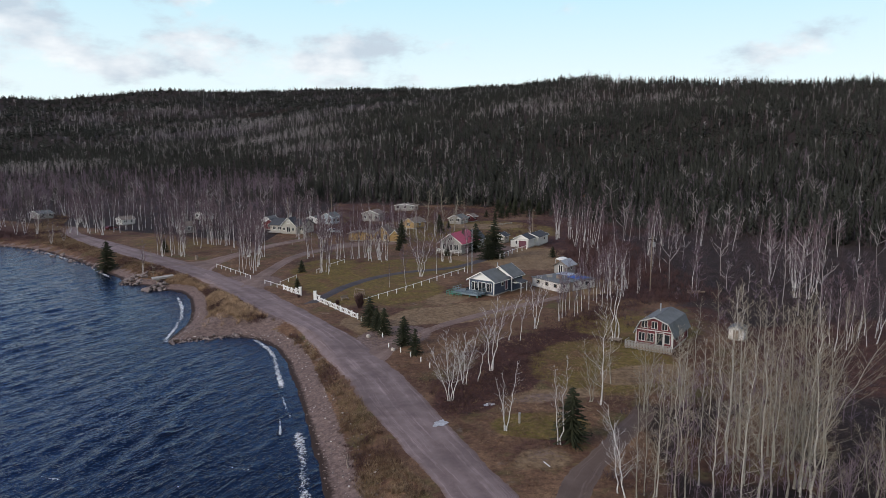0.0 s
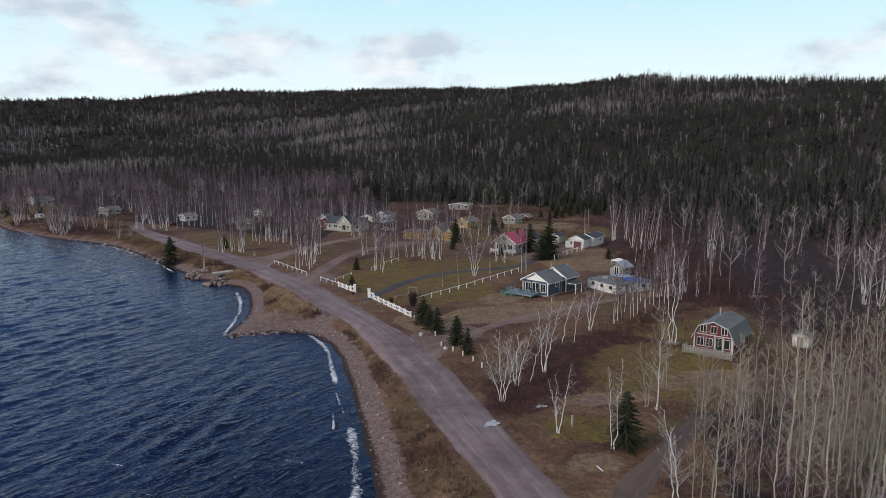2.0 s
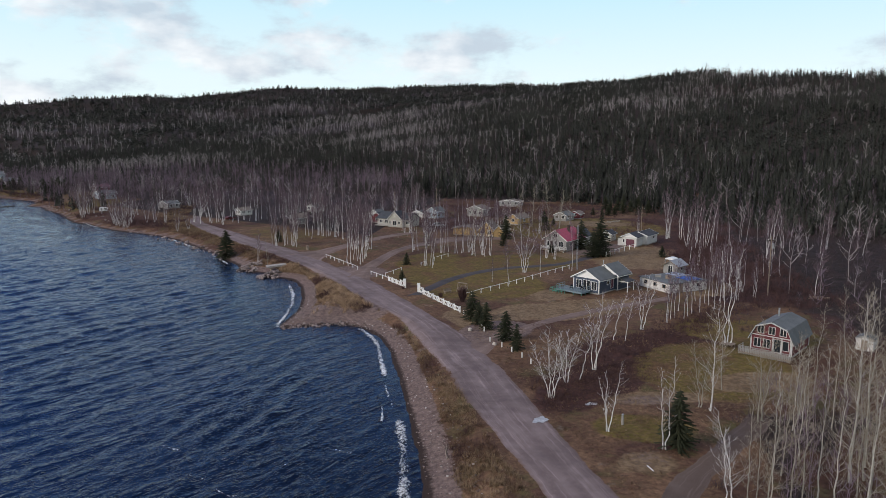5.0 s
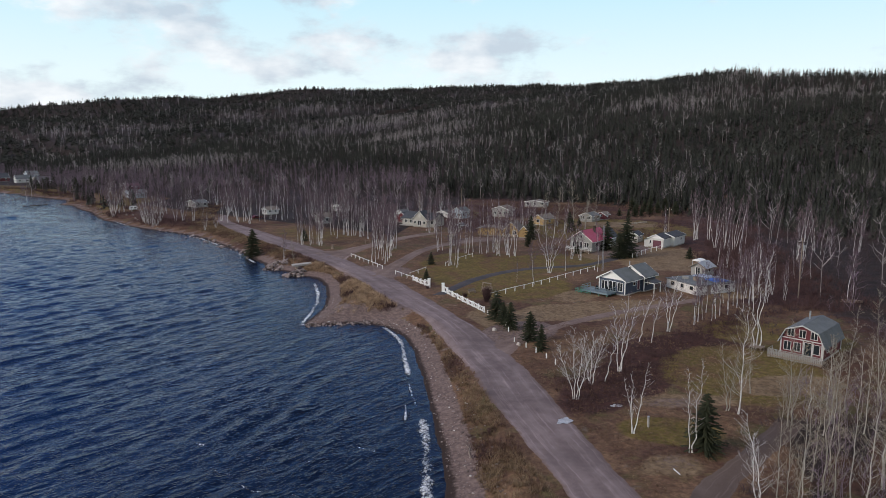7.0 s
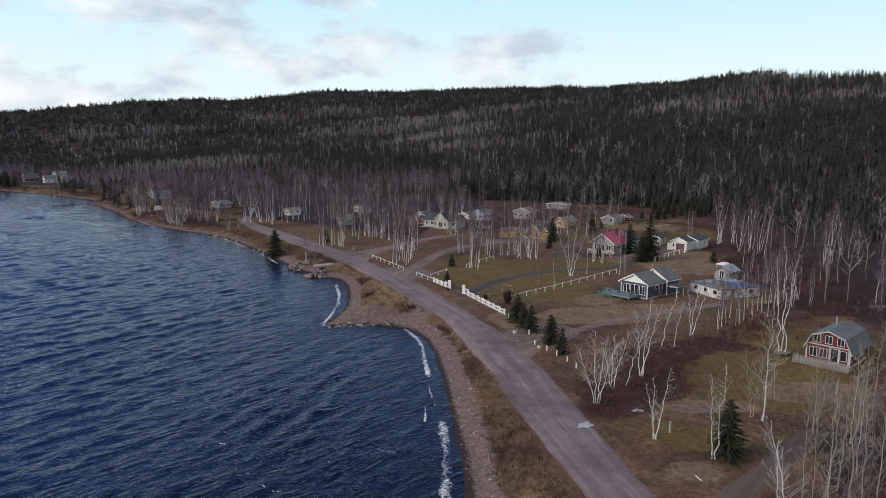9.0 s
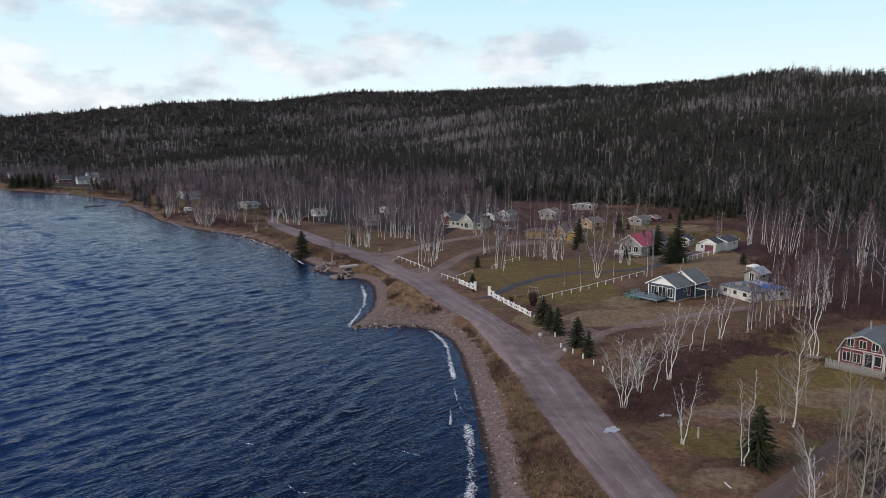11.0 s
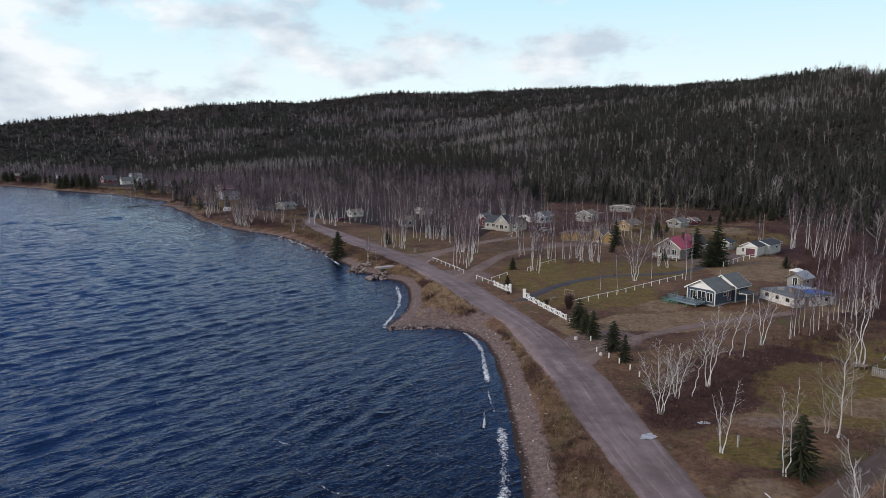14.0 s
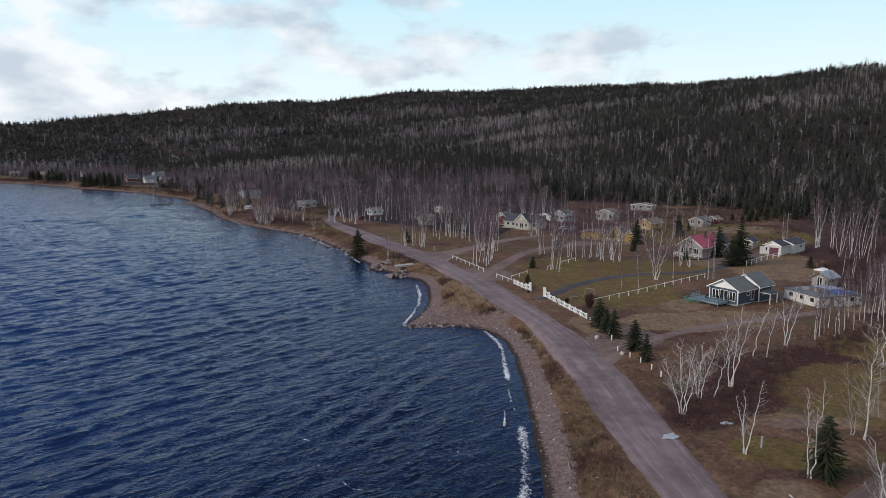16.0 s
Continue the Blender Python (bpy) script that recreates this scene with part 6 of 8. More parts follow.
# side porch roof
bm = bmesh.new(); roof_slab(bm, 9.6, 2.3, 7.25, 2.8, 6.4, 9.4, 0.12); part("porch_roof", bm, M_shingle_blue, h)
for x, y in ((9.4, 6.6), (9.4, 9.2)):
    part("porch_post", boxes((x - 0.06, x + 0.06, y - 0.06, y + 0.06, -0.4, 2.2)), M_white, h)
bm = bmesh.new()
box(bm, 9.32, 9.5, 6.4, 9.4, 2.16, 2.32); box(bm, 7.25, 9.32, 6.4, 6.5, 2.2, 2.32)
part("porch_beam", bm, M_white, h)
part("chimney_pipe", beam(bmesh.new(), (2.6, 7.6, 4.6), (2.6, 7.6, 6.2), 0.12, 8), M_galv, h, "grey metal flue pipe")
for x, y in ((0.6, -1.8), (2.9, -1.0)):
    t = empty("deck_chair", stand(6.9, 153.6, -36.7) @ pose(x, y, 0.74, 0, 0, 25 * x), "small dark slatted chair on the deck", "chair", "deck chairs")
    part("seat", boxes((-0.3, 0.3, -0.3, 0.3, 0.36, 0.44)), M_glass, t)
    part("backrest", boxes((-0.3, 0.3, 0.24, 0.32, 0.44, 0.95)), M_glass, t)
    for lx in (-0.25, 0.25):
        for ly in (-0.25, 0.25):
            part("leg", boxes((lx - 0.03, lx + 0.03, ly - 0.03, ly + 0.03, 0, 0.36)), M_glass, t)

# barn-red gambrel house
h = empty("gambrel_house", stand(32.6, 112.2, -35.0), "barn-red gambrel house with white-framed windows", "house")
W, L = 6.0, 8.4
outline = [(0, 0.5), (W, 0.5), (W, 2.9), (W - 0.75, 4.35), (W / 2, 5.15), (0.75, 4.35), (0, 2.9)]
part("wall", prism(bmesh.new(), outline, 0, L), M_red, h)
part("footing", boxes((0.1, W - 0.1, 0.1, L - 0.1, -0.5, 0.5)), M_concrete, h)
for a, b in (((-0.35, 2.2), (0.70, 4.37)), ((0.66, 4.33), (W / 2, 5.21)), ((W + 0.35, 2.2), (W - 0.70, 4.37)), ((W - 0.66, 4.33), (W / 2, 5.21))):
    bm = bmesh.new(); roof_slab(bm, a[0], a[1], b[0], b[1], -0.4, L + 0.4, 0.14); part("roof", bm, M_shingle, h)
for a, b in (((-0.35, 2.2), (0.70, 4.37)), ((0.66, 4.33), (W / 2, 5.21)), ((W + 0.35, 2.2), (W - 0.70, 4.37)), ((W - 0.66, 4.33), (W / 2, 5.21))):
    part("rake_board", prism(bmesh.new(), [(a[0], a[1]), (b[0], b[1]), (b[0], b[1] + 0.17), (a[0], a[1] + 0.17)], -0.47, -0.405), M_trim, h)
for u in (1.35, 3.0, 4.65):
    window(h, "front", u, 3.4, 0.85, 1.1, M_trim, W, L, split=2)
for u in (0.95, 2.35):
    window(h, "front", u, 1.15, 0.95, 1.3, M_trim, W, L, split=2)
window(h, "front", 3.9, 0.7, 0.95, 2.0, M_trim, W, L, door=True)
window(h, "front", 5.1, 1.2, 0.8, 1.4, M_trim, W, L)
window(h, "right", 2.4, 1.3, 1.2, 1.3, M_trim, W, L, split=2)
window(h, "right", 5.6, 1.3, 1.0, 1.3, M_trim, W, L, split=2)
for x, y, hh in ((0, 0, 3.1), (W, 0, 3.1), (W, L, 3.1)):
    corner(h, x, y, hh, M_trim, 0.5)
for u in (3.25, 4.55, 5.85):
    part("porch_post", boxes((u - 0.07, u + 0.07, -0.2, -0.06, 0.5, 3.0)), M_trim, h)
part("belt_board", boxes((0.1, W - 0.1, -0.05, -0.004, 2.95, 3.1)), M_trim, h)
part("porch_deck", boxes((-1.2, W + 0.6, -2.2, -0.12, 0.30, 0.45)), M_wood, h)
bm = bmesh.new(); rails(bm, [(-1.1, -0.3, 0.45), (-1.1, -2.1, 0.45), (W + 0.5, -2.1, 0.45)], 0.9, 1.3)
for k in range(30):
    box(bm, -1.1 + 0.25 * k, -1.1 + 0.25 * k + 0.14, -2.13, -2.09, 0.1, 1.25)
part("porch_railing", bm, M_greywall, h, "weathered grey board railing")
for x in (-1.0, 2.5, W + 0.4):
    part("porch_post", boxes((x - 0.1, x + 0.1, -2.1, -1.9, -0.4, 0.3)), M_wood, h)
part("chimney_pipe", beam(bmesh.new(), (2.0, 6.0, 4.9), (2.0, 6.0, 6.3), 0.13, 8), M_galv, h)

# white garage with plum door, long white workshop behind
h = empty("garage", stand(24.0, 218.6, -29), "white gabled garage with a plum-coloured door", "garage")
body(h, 4.7, 5.5, 2.9, 1.1, M_whitewall, M_shingle_blue, M_white, 0.35, gable=M_white)
window(h, "front", 2.75, 0.1, 2.6, 2.2, M_white, 4.7, 5.5, M_plum, door=True)
window(h, "front", 0.65, 1.2, 0.5, 1.0, M_white, 4.7, 5.5)
body(h, 5.6, 8.6, 2.9, 1.0, M_whitewall, M_shingle_blue, M_white, 0.35, x0=0.3, y0=5.5, gable=M_whitewall)
window(h, "right", 11.0, 1.6, 1.0, 0.7, M_white, 5.9, 5.5)
part("shed_lean", boxes((-1.6, -0.05, 0.8, 4.0, -0.4, 2.2)), M_whitewall, h)
bm = bmesh.new(); roof_slab(bm, -1.8, 2.1, -0.02, 2.7, 0.6, 4.2, 0.1); part("lean_roof", bm, M_shingle_blue, h)

# house with red metal roof
h = empty("cottage", stand(0.6, 209.0, -30), "pale grey cottage with a raspberry-red metal roof", "house")
body(h, 7.2, 10.5, 3.5, 2.5, M_greywall, M_redroof, M_white, 0.6, base=0.6)
bm = bmesh.new()
for k in range(19):
    y = -0.55 + 0.63 * k
    for sgn in (-1, 1):
        xe = 3.6 + sgn * 4.2
        beam(bm, (xe, y, 3.5 - 0.417 + 0.22), (3.6, y, 6.24), 0.03)
part("roof_seam", bm, M_redroof, h)
window(h, "front", 1.6, 1.4, 1.3, 1.4, M_white, 7.2, 10.5, split=2)
window(h, "front", 3.6, 0.9, 1.0, 2.0, M_white, 7.2, 10.5, door=True)
window(h, "front", 5.5, 1.4, 1.3, 1.4, M_white, 7.2, 10.5, split=2)
window(h, "front", 3.6, 4.1, 1.0, 0.9, M_white, 7.2, 10.5)
window(h, "right", 3.0, 1.5, 1.2, 1.2, M_white, 7.2, 10.5, split=2)
window(h, "right", 7.0, 1.5, 1.2, 1.2, M_white, 7.2, 10.5, split=2)
part("veranda", boxes((-0.3, 7.5, -2.2, -0.1, 0.35, 0.55)), M_wood, h)
bm = bmesh.new(); rails(bm, [(-0.2, -0.2, 0.55), (-0.2, -2.1, 0.55), (7.4, -2.1, 0.55), (7.4, -0.2, 0.55)], 0.9, 1.2)
for x in (-0.2, 2.4, 4.9, 7.4):
    box(bm, x - 0.08, x + 0.08, -2.18, -2.02, -0.5, 0.55)
part("veranda_rail", bm, M_white, h)
bm = bmesh.new(); box(bm, 4.4, 5.0, 5.6, 6.2, 5.2, 7.0); box(bm, 4.3, 5.1, 5.5, 6.3, 7.0, 7.12); part("chimney", bm, M_bark_dark, h, "dark brick chimney")
body(h, 5.0, 6.0, 3.3, 2.3, M_greywall, M_shingle_blue, M_white, 0.5, x0=1.6, y0=10.6)

# long cream house with a pointed dormer wing
h = empty("house", stand(-62.0, 258.5, -21), "long cream house with dark roof and pointed front wing", "house")
h.scale = (0.95, 0.95, 0.84)
Lh = 14.6
part("wall", boxes((0, Lh, 0, 8, 0.4, 3.6)), M_cream, h)
part("footing", boxes((0.1, Lh - 0.1, 0.1, 7.9, -0.8, 0.4)), M_concrete, h)
for y0, y1 in ((-0.5, 4.0), (8.5, 4.0)):
    bm = bmesh.new()
    a = [bm.verts.new(p) for p in ((-0.5, y0, 3.35), (Lh + 0.5, y0, 3.35), (Lh + 0.5, y1, 5.9), (-0.5, y1, 5.9))]
    b = [bm.verts.new(v.co + Vector((0, 0, 0.2))) for v in a]
    bm.faces.new(a[::-1]); bm.faces.new(b)
    for k in range(4):
        bm.faces.new((a[k], a[(k + 1) % 4], b[(k + 1) % 4], b[k]))
    part("roof", bm, M_shingle_blue, h)
for xx in (0.0, Lh):
    bm = bmesh.new(); s = 0.02 if xx else -0.02
    v = [bm.verts.new((xx + d, y, z)) for d in (-0.1, 0.0) for y, z in ((0, 3.6), (8, 3.6), (4, 5.8))]
    bm.faces.new(v[:3]); bm.faces.new(v[3:][::-1])
    for k in range(3):
        bm.faces.new((v[k], v[(k + 1) % 3], v[3 + (k + 1) % 3], v[3 + k]))
    part("gable", bm, M_cream, h)
body(h, 6.4, 4.5, 3.6, 3.4, M_cream, M_shingle_blue, M_white, 0.4, x0=6.0, y0=-1.6, gable=M_cream)
for u, z, w, hh in ((9.2, 0.9, 1.6, 2.0), (11.2, 1.5, 1.0, 1.2), (7.2, 1.5, 1.0, 1.2), (9.2, 4.6, 1.1, 1.3)):
    fr = window(h, "front", u, z, w, hh, M_white, 1, 1, split=2); fr.matrix_basis = pose(u, -1.62, z)
for u, w in ((1.8, 1.2), (4.2, 1.4), (14.0, 1.2),):
    window(h, "front", u, 1.5, w, 1.25, M_white, 1, 1, split=2)
part("veranda", boxes((0, 6.0, -2.4, -0.1, 0.4, 0.6)), M_concrete, h)

# yellow house under repair with low wing
h = empty("house", stand(-21.2, 233.6, -10), "yellow house with bare sheathing and steep gables", "house")
h.scale = (1.0, 1.0, 0.84)
body(h, 5.0, 7.0, 3.0, 3.0, M_yellow, M_brownroof, M_white, 0.45, gable=M_yellow)
window(h, "front", 1.3, 1.2, 1.1, 1.5, M_white, 5, 7, split=2)
window(h, "front", 3.6, 1.2, 1.1, 1.5, M_white, 5, 7, split=2)
window(h, "front", 2.5, 3.8, 0.9, 1.0, M_white, 5, 7)
part("porch_deck", boxes((-0.2, 5.2, -1.8, -0.1, 0.3, 0.45)), M_wood, h)
bm = bmesh.new(); rails(bm, [(-0.1, -0.2, 0.45), (-0.1, -1.7, 0.45), (5.1, -1.7, 0.45)], 0.9, 1.2)
for x in (-0.1, 2.5, 5.1):
    box(bm, x - 0.07, x + 0.07, -1.77, -1.63, -0.5, 0.45)
part("porch_rail", bm, M_white, h)
body(h, 3.2, 4.0, 2.7, 2.0, M_yellow, M_brownroof, M_white, 0.35, x0=5.4, y0=-0.8, gable=M_yellow)
body(h, 9.2, 6.0, 2.8, 0.8, M_yellow, M_brownroof, M_wood, 0.55, x0=-9.4, y0=0.9)
for u in (-7.8, -4.9, -2.0):
    fr = window(h, "front", u, 0.4, 2.4, 2.0, M_wood, 1, 1, M_yellow, door=True); fr.matrix_basis = pose(u, 0.88, 0.4)


def small_house(name, label, x, y, turn, W, L, wh, rise, wall, roof, front=2, side=2, lift=0.0, category="house"):
    h = empty(name, stand(x, y, turn, lift), label, category)
    h.scale = (1.0, 1.0, 0.88)
    body(h, W, L, wh, rise, wall, roof, M_white, 0.3)
    for k in range(front):
        window(h, "front", W * (k + 0.5) / front, 1.25, min(1.2, W / front * 0.55), 1.25, M_white, W, L, split=2)
    for k in range(side):
        window(h, "right", L * (k + 0.5) / side, 1.25, 1.1, 1.2, M_white, W, L, split=2)
        window(h, "left", L * (k + 0.5) / side, 1.25, 1.1, 1.2, M_white, W, L, split=2)
    return h


small_house("shed", "small cream shed with gabled roof beside the spruces", 18.6, 228.5, -25, 3.4, 4.5, 2.6, 1.1, M_cream, M_shingle_blue, 1, 1, category="shed")
small_house("house", "white two-gabled house below the cleared bank", -31.6, 293, -20, 7.4, 6.5, 3.5, 1.6, M_greywall, M_brownroof, 3, 2)
small_house("shed", "yellow outbuilding with brown roof below the bank", -13.5, 268, -35, 5.5, 7, 2.8, 1.6, M_yellow, M_brownroof, 1, 1, category="shed")
small_house("house", "low pale mobile home under the cleared bank", -20.5, 334, -14, 10, 6, 2.7, 0.8, M_greywall, M_brownroof, 3, 1)
small_house("house", "grey cottage with white trim on the rear lawn", 4.3, 281, -30, 5.5, 6.5, 2.6, 1.4, M_greywall, M_shingle, 2, 2)
small_house("shed", "dark red shed on the rear lawn", 11.0, 289, -30, 4, 4, 2.3, 1.1, M_red, M_brownroof, 1, 1, category="shed")
small_house("house", "pale blue house behind the cream house", -47.0, 283, -28, 5.0, 5.5, 3.6, 1.6, M_paleblue, M_shingle, 2, 2)
small_house("garage", "white garage with low roof beside the pale blue house", -53.6, 285, -22, 5.2, 4.5, 2.4, 1.0, M_whitewall, M_shingle, 1, 1, category="garage")
small_house("shed", "small white shed behind a dark red barn", -69.0, 274, -20, 4.5, 5, 3.2, 1.5, M_whitewall, M_shingle, 1, 1, category="shed")
small_house("barn", "dark red barn with grey roof at the wood's edge", -66.5, 267, -20, 5, 6, 2.8, 1.6, M_red, M_shingle_blue, 1, 1, category="barn")
small_house("house", "white cabin with open deck among birches", -131, 285.6, -38, 4.6, 5.5, 2.5, 1.3, M_whitewall, M_brownroof, 2, 2)
small_house("house", "grey-pink cabin half hidden by birches", -97, 259, -33, 4.2, 5, 3.0, 1.5, M_greywall, M_brownroof, 2, 1)
small_house("house", "white bungalow deep among the birches", -105, 303, -30, 6, 5, 2.5, 1.2, M_whitewall, M_shingle, 2, 2)
small_house("house", "grey-green cottage with a veranda by the lake", -243, 354, -45, 11, 9, 3.2, 1.8, M_paleblue, M_shingle, 4, 2)
small_house("house", "dark red roofed house among bare trees", -277, 402, -45, 10, 8, 3.0, 2.0, M_red, M_plum, 2, 2)
small_house("house", "low grey bungalow among bare birches", -181, 312, -40, 10, 6, 2.6, 1.2, M_greywall, M_shingle, 3, 2)
small_house("house", "white lakeside house with a steep grey roof", -399, 452, -34, 6.5, 9, 3.4, 3.0, M_whitewall, M_shingle, 3, 2)
small_house("house", "dark red house with white gables by the lake", -430, 466, -36, 12, 9, 3.2, 3.4, M_red, M_shingle_blue, 3, 2)
small_house("house", "blue-green roofed house behind the lakeside lawn", -436, 505, -38, 14, 8, 3.4, 3.0, M_paleblue, M_shingle, 3, 2)
small_house("house", "low grey bungalow beside the lakeside lawn", -382, 449, -30, 14, 9, 2.6, 3.0, M_greywall, M_shingle, 4, 1)
small_house("house", "white cabin at the wooded shore", -520, 510, -38, 6, 7, 3.4, 2.6, M_whitewall, M_shingle, 1, 1)
small_house("house", "brown house with white front near the far shore", -550, 494, -40, 13, 9, 3.8, 2.4, M_red, M_brownroof, 3, 2)
small_house("house", "grey house at the far end of the shore", -606, 510, -40, 16, 8, 3.4, 1.8, M_greywall, M_shingle, 3, 2)

# flat-roofed peeling outbuilding and its tarp
h = empty("outbuilding", stand(21.9, 160.4, -57), "low white outbuilding with peeling paint and flat roof", "outbuilding")
part("wall", boxes((0, 9.6, 0, 10.5, 0.1, 2.1)), M_rusty, h)
part("roof", boxes((-0.25, 9.85, -0.25, 10.75, 2.1, 2.26)), M_shingle, h)
part("footing", boxes((0.2, 9.4, 0.2, 10.3, -0.5, 0.1)), M_wood, h)
for u in (2.0, 5.0, 7.8):
    window(h, "front", u, 1.0, 0.9, 0.7, M_wood, 9.6, 13.5)
window(h, "right", 3.0, 0.2, 0.9, 1.9, M_wood, 9.6, 13.5, M_wood, door=True)
window(h, "right", 8.0, 1.0, 1.1, 0.8, M_white, 9.6, 13.5)
bm = bmesh.new(); bmesh.ops.create_grid(bm, x_segments=10, y_segments=10, size=1.9)
for v in bm.verts:
    v.co.z = 0.12 + 0.35 * math.exp(-(v.co.x ** 2 + v.co.y ** 2) / 2.2) + 0.09 * math.sin(4 * v.co.x + 2) * math.sin(3.3 * v.co.y)
bmesh.ops.solidify(bm, geom=bm.faces[:], thickness=0.05)
tp = part("tarpaulin", bm, M_tarp, None, "", stand(21.9, 160.4, -57) @ pose(7.2, 7.5, 2.27))
tagged(tp, "crumpled blue tarpaulin over a heap on the roof", "tarpaulin")
M_greytarp = material("grey_tarp", (0.30, 0.34, 0.42), 0.5, vary=0.3, bump=0.4, bump_scale=2)
bm = bmesh.new(); bmesh.ops.create_grid(bm, x_segments=12, y_segments=8, size=1.7)
for v in bm.verts:
    v.co.x *= 1.2
    v.co.z = 0.10 + 0.22 * math.exp(-((v.co.x - 0.6) ** 2 + v.co.y ** 2) / 1.6) + 0.08 * math.sin(3.1 * v.co.x + 1) * math.sin(4.2 * v.co.y)
bmesh.ops.solidify(bm, geom=bm.faces[:], thickness=0.05)
tp = part("tarpaulin", bm, M_greytarp, None, "", stand(21.9, 160.4, -57) @ pose(2.6, 8.4, 2.27))
tagged(tp, "rumpled grey-blue tarpaulin spread on the flat roof", "tarpaulin")
d = empty("plank", stand(11.0, 70.2, -68), "loose white-painted plank lying in the dead grass", "plank")
part("board", boxes((0, 1.25, -0.055, 0.055, 0.02, 0.06)), M_white, d)

# small cabin with a white boat hull on its roof ridge
h = empty("cabin", stand(29.4, 175.0, -38), "small grey cabin with a silver metal roof", "cabin")
body(h, 3.6, 4.4, 2.3, 1.1, M_greywall, M_galv, M_wood, 0.4)
window(h, "front", 1.8, 0.4, 1.0, 1.9, M_white, 3.6, 4.4, split=2, door=True)
window(h, "right", 2.2, 1.2, 0.9, 0.8, M_white, 3.6, 4.4)
hv = empty("canopy", stand(31.6, 180.6, -38), "white rounded canopy shelter behind the cabin", "canopy")
bm = bmesh.new(); prism(bm, [(1.2 * math.cos(radians(a)), 2.6 + 0.5 * math.sin(radians(a))) for a in range(0, 181, 20)], 0, 2.4); part("cover", bm, M_white, hv)
for x in (-1.1, 1.1):
    for y in (0.15, 2.25):
        part("leg", boxes((x - 0.06, x + 0.06, y - 0.06, y + 0.06, -0.2, 2.6)), M_galv, hv)
h = empty("shed", stand(49.2, 115.2, -35), "small white shed half hidden among aspens", "shed")
body(h, 2.4, 2.8, 1.9, 0.4, M_rusty, M_shingle, M_greywall, 0.12, base=0.2)
window(h, "front", 1.2, 0.25, 0.8, 1.5, M_greywall, 2.4, 2.8, M_wood, door=True)


# ---- fences ----
def run(a, b, step):
    a, b = np.array(a, float), np.array(b, float)
    n = max(1, round(float(np.linalg.norm(b - a)) / step))
    return [a + (b - a) * k / n for k in range(n + 1)]


def picket_panel_fence(start, end, label, tall_end=True):
    """White ornamental fence: posts, two rails and crossed boards, stepped up at the gate."""
    pts = run(start, end, 2.4)
    f = empty("fence", pose(start[0], start[1], ground(*start)), label, "fence", "white fences")
    o = Vector((start[0], start[1], ground(*start)))
    for k, p in enumerate(pts):
        z = ground(*p)
        hh = 1.15 + (0.75 if k == 0 and tall_end else 0.25 if k == 1 and tall_end else 0)
        w = 0.28 if k == 0 and tall_end else 0.09
        q = Vector((p[0], p[1], z)) - o
        bm = boxes((q.x - w, q.x + w, q.y - w, q.y + w, q.z - 0.3, q.z + hh))
        box(bm, q.x - w - 0.05, q.x + w + 0.05, q.y - w - 0.05, q.y + w + 0.05, q.z + hh, q.z + hh + 0.09)
        part("post", bm, M_white, f)
    for k in range(len(pts) - 1):
        a, b = (Vector((p[0], p[1], ground(*p))) - o for p in pts[k:k + 2])
        bm = bmesh.new()
        up = 0.35 if k == 0 and tall_end else 0.0
        for h1 in (0.22, 1.0 + up):
            beam(bm, a + Vector((0, 0, h1)), b + Vector((0, 0, h1)), 0.075)
        n = 2
        for s in range(n):
            c, d = a + (b - a) * s / n, a + (b - a) * (s + 1) / n
            beam(bm, c + Vector((0, 0, 0.25)), d + Vector((0, 0, 0.98 + up)), 0.05); beam(bm, d + Vector((0, 0, 0.25)), c + Vector((0, 0, 0.98 + up)), 0.05)
            m = (c + d) / 2
            beam(bm, m + Vector((0, 0, 0.22)), m + Vector((0, 0, 1.0 + up)), 0.05)
        part("panel", bm, M_white, f)
    return f


picket_panel_fence((-26.6, 147.6), (-15.6, 131.0), "white ornamental board fence with crossed panels beside the drive")
picket_panel_fence((-30.6, 152.0), (-35.8, 158.8), "white ornamental board fence with a stepped gate end")


def post_rail_fence(points, label, step, tall, mat, r=0.075, two=False):
    o = Vector((points[0][0], points[0][1], ground(*points[0])))
    f = empty("fence", Matrix.Translation(o), label, "fence", "post and rail fences")
    pts = []
    for a, b in zip(points[:-1], points[1:]):
        pts += run(a, b, step)[:-1]
    pts.append(np.array(points[-1], float))
    vs = [Vector((p[0], p[1], ground(*p))) - o for p in pts]
    for v in vs:
        part("post", beam(bmesh.new(), v - Vector((0, 0, 0.3)), v + Vector((0, 0, tall + 0.08)), r, 4), mat, f)
    for a, b in zip(vs[:-1], vs[1:]):
        for h1 in ((tall - 0.08, tall * 0.5) if two else (tall - 0.08,)):
            part("rail", beam(bmesh.new(), a + Vector((0, 0, h1)), b + Vector((0, 0, h1)), 0.055, 4), mat, f)
    return f


post_rail_fence([(-16.6, 142.6), (-9.4, 153.5), (6.8, 178.6)], "white post and rail fence dividing the yards", 3.4, 1.05, M_white)
post_rail_fence([(17.6, 197.6), (22, 206), (27.4, 214.5)], "white post and rail fence by the garage", 3.4, 1.3, M_white, 0.10)
post_rail_fence([(-60.0, 187.6), (-46.6, 171.4)], "white rail fence on the grassy corner", 3.2, 0.95, M_white)
post_rail_fence([(-41.6, 165.2), (-35.8, 158.8)], "low white rail fence along the verge", 2.8, 0.95, M_white)
post_rail_fence([(-37.6, 163.6), (-35.2, 171.2)], "thin white rail fence across the lawn", 4.0, 0.9, M_white, 0.06)
post_rail_fence([(-31.4, 178.4), (-31, 181.4)], "short white rail beside birches", 3.2, 0.9, M_white, 0.06)
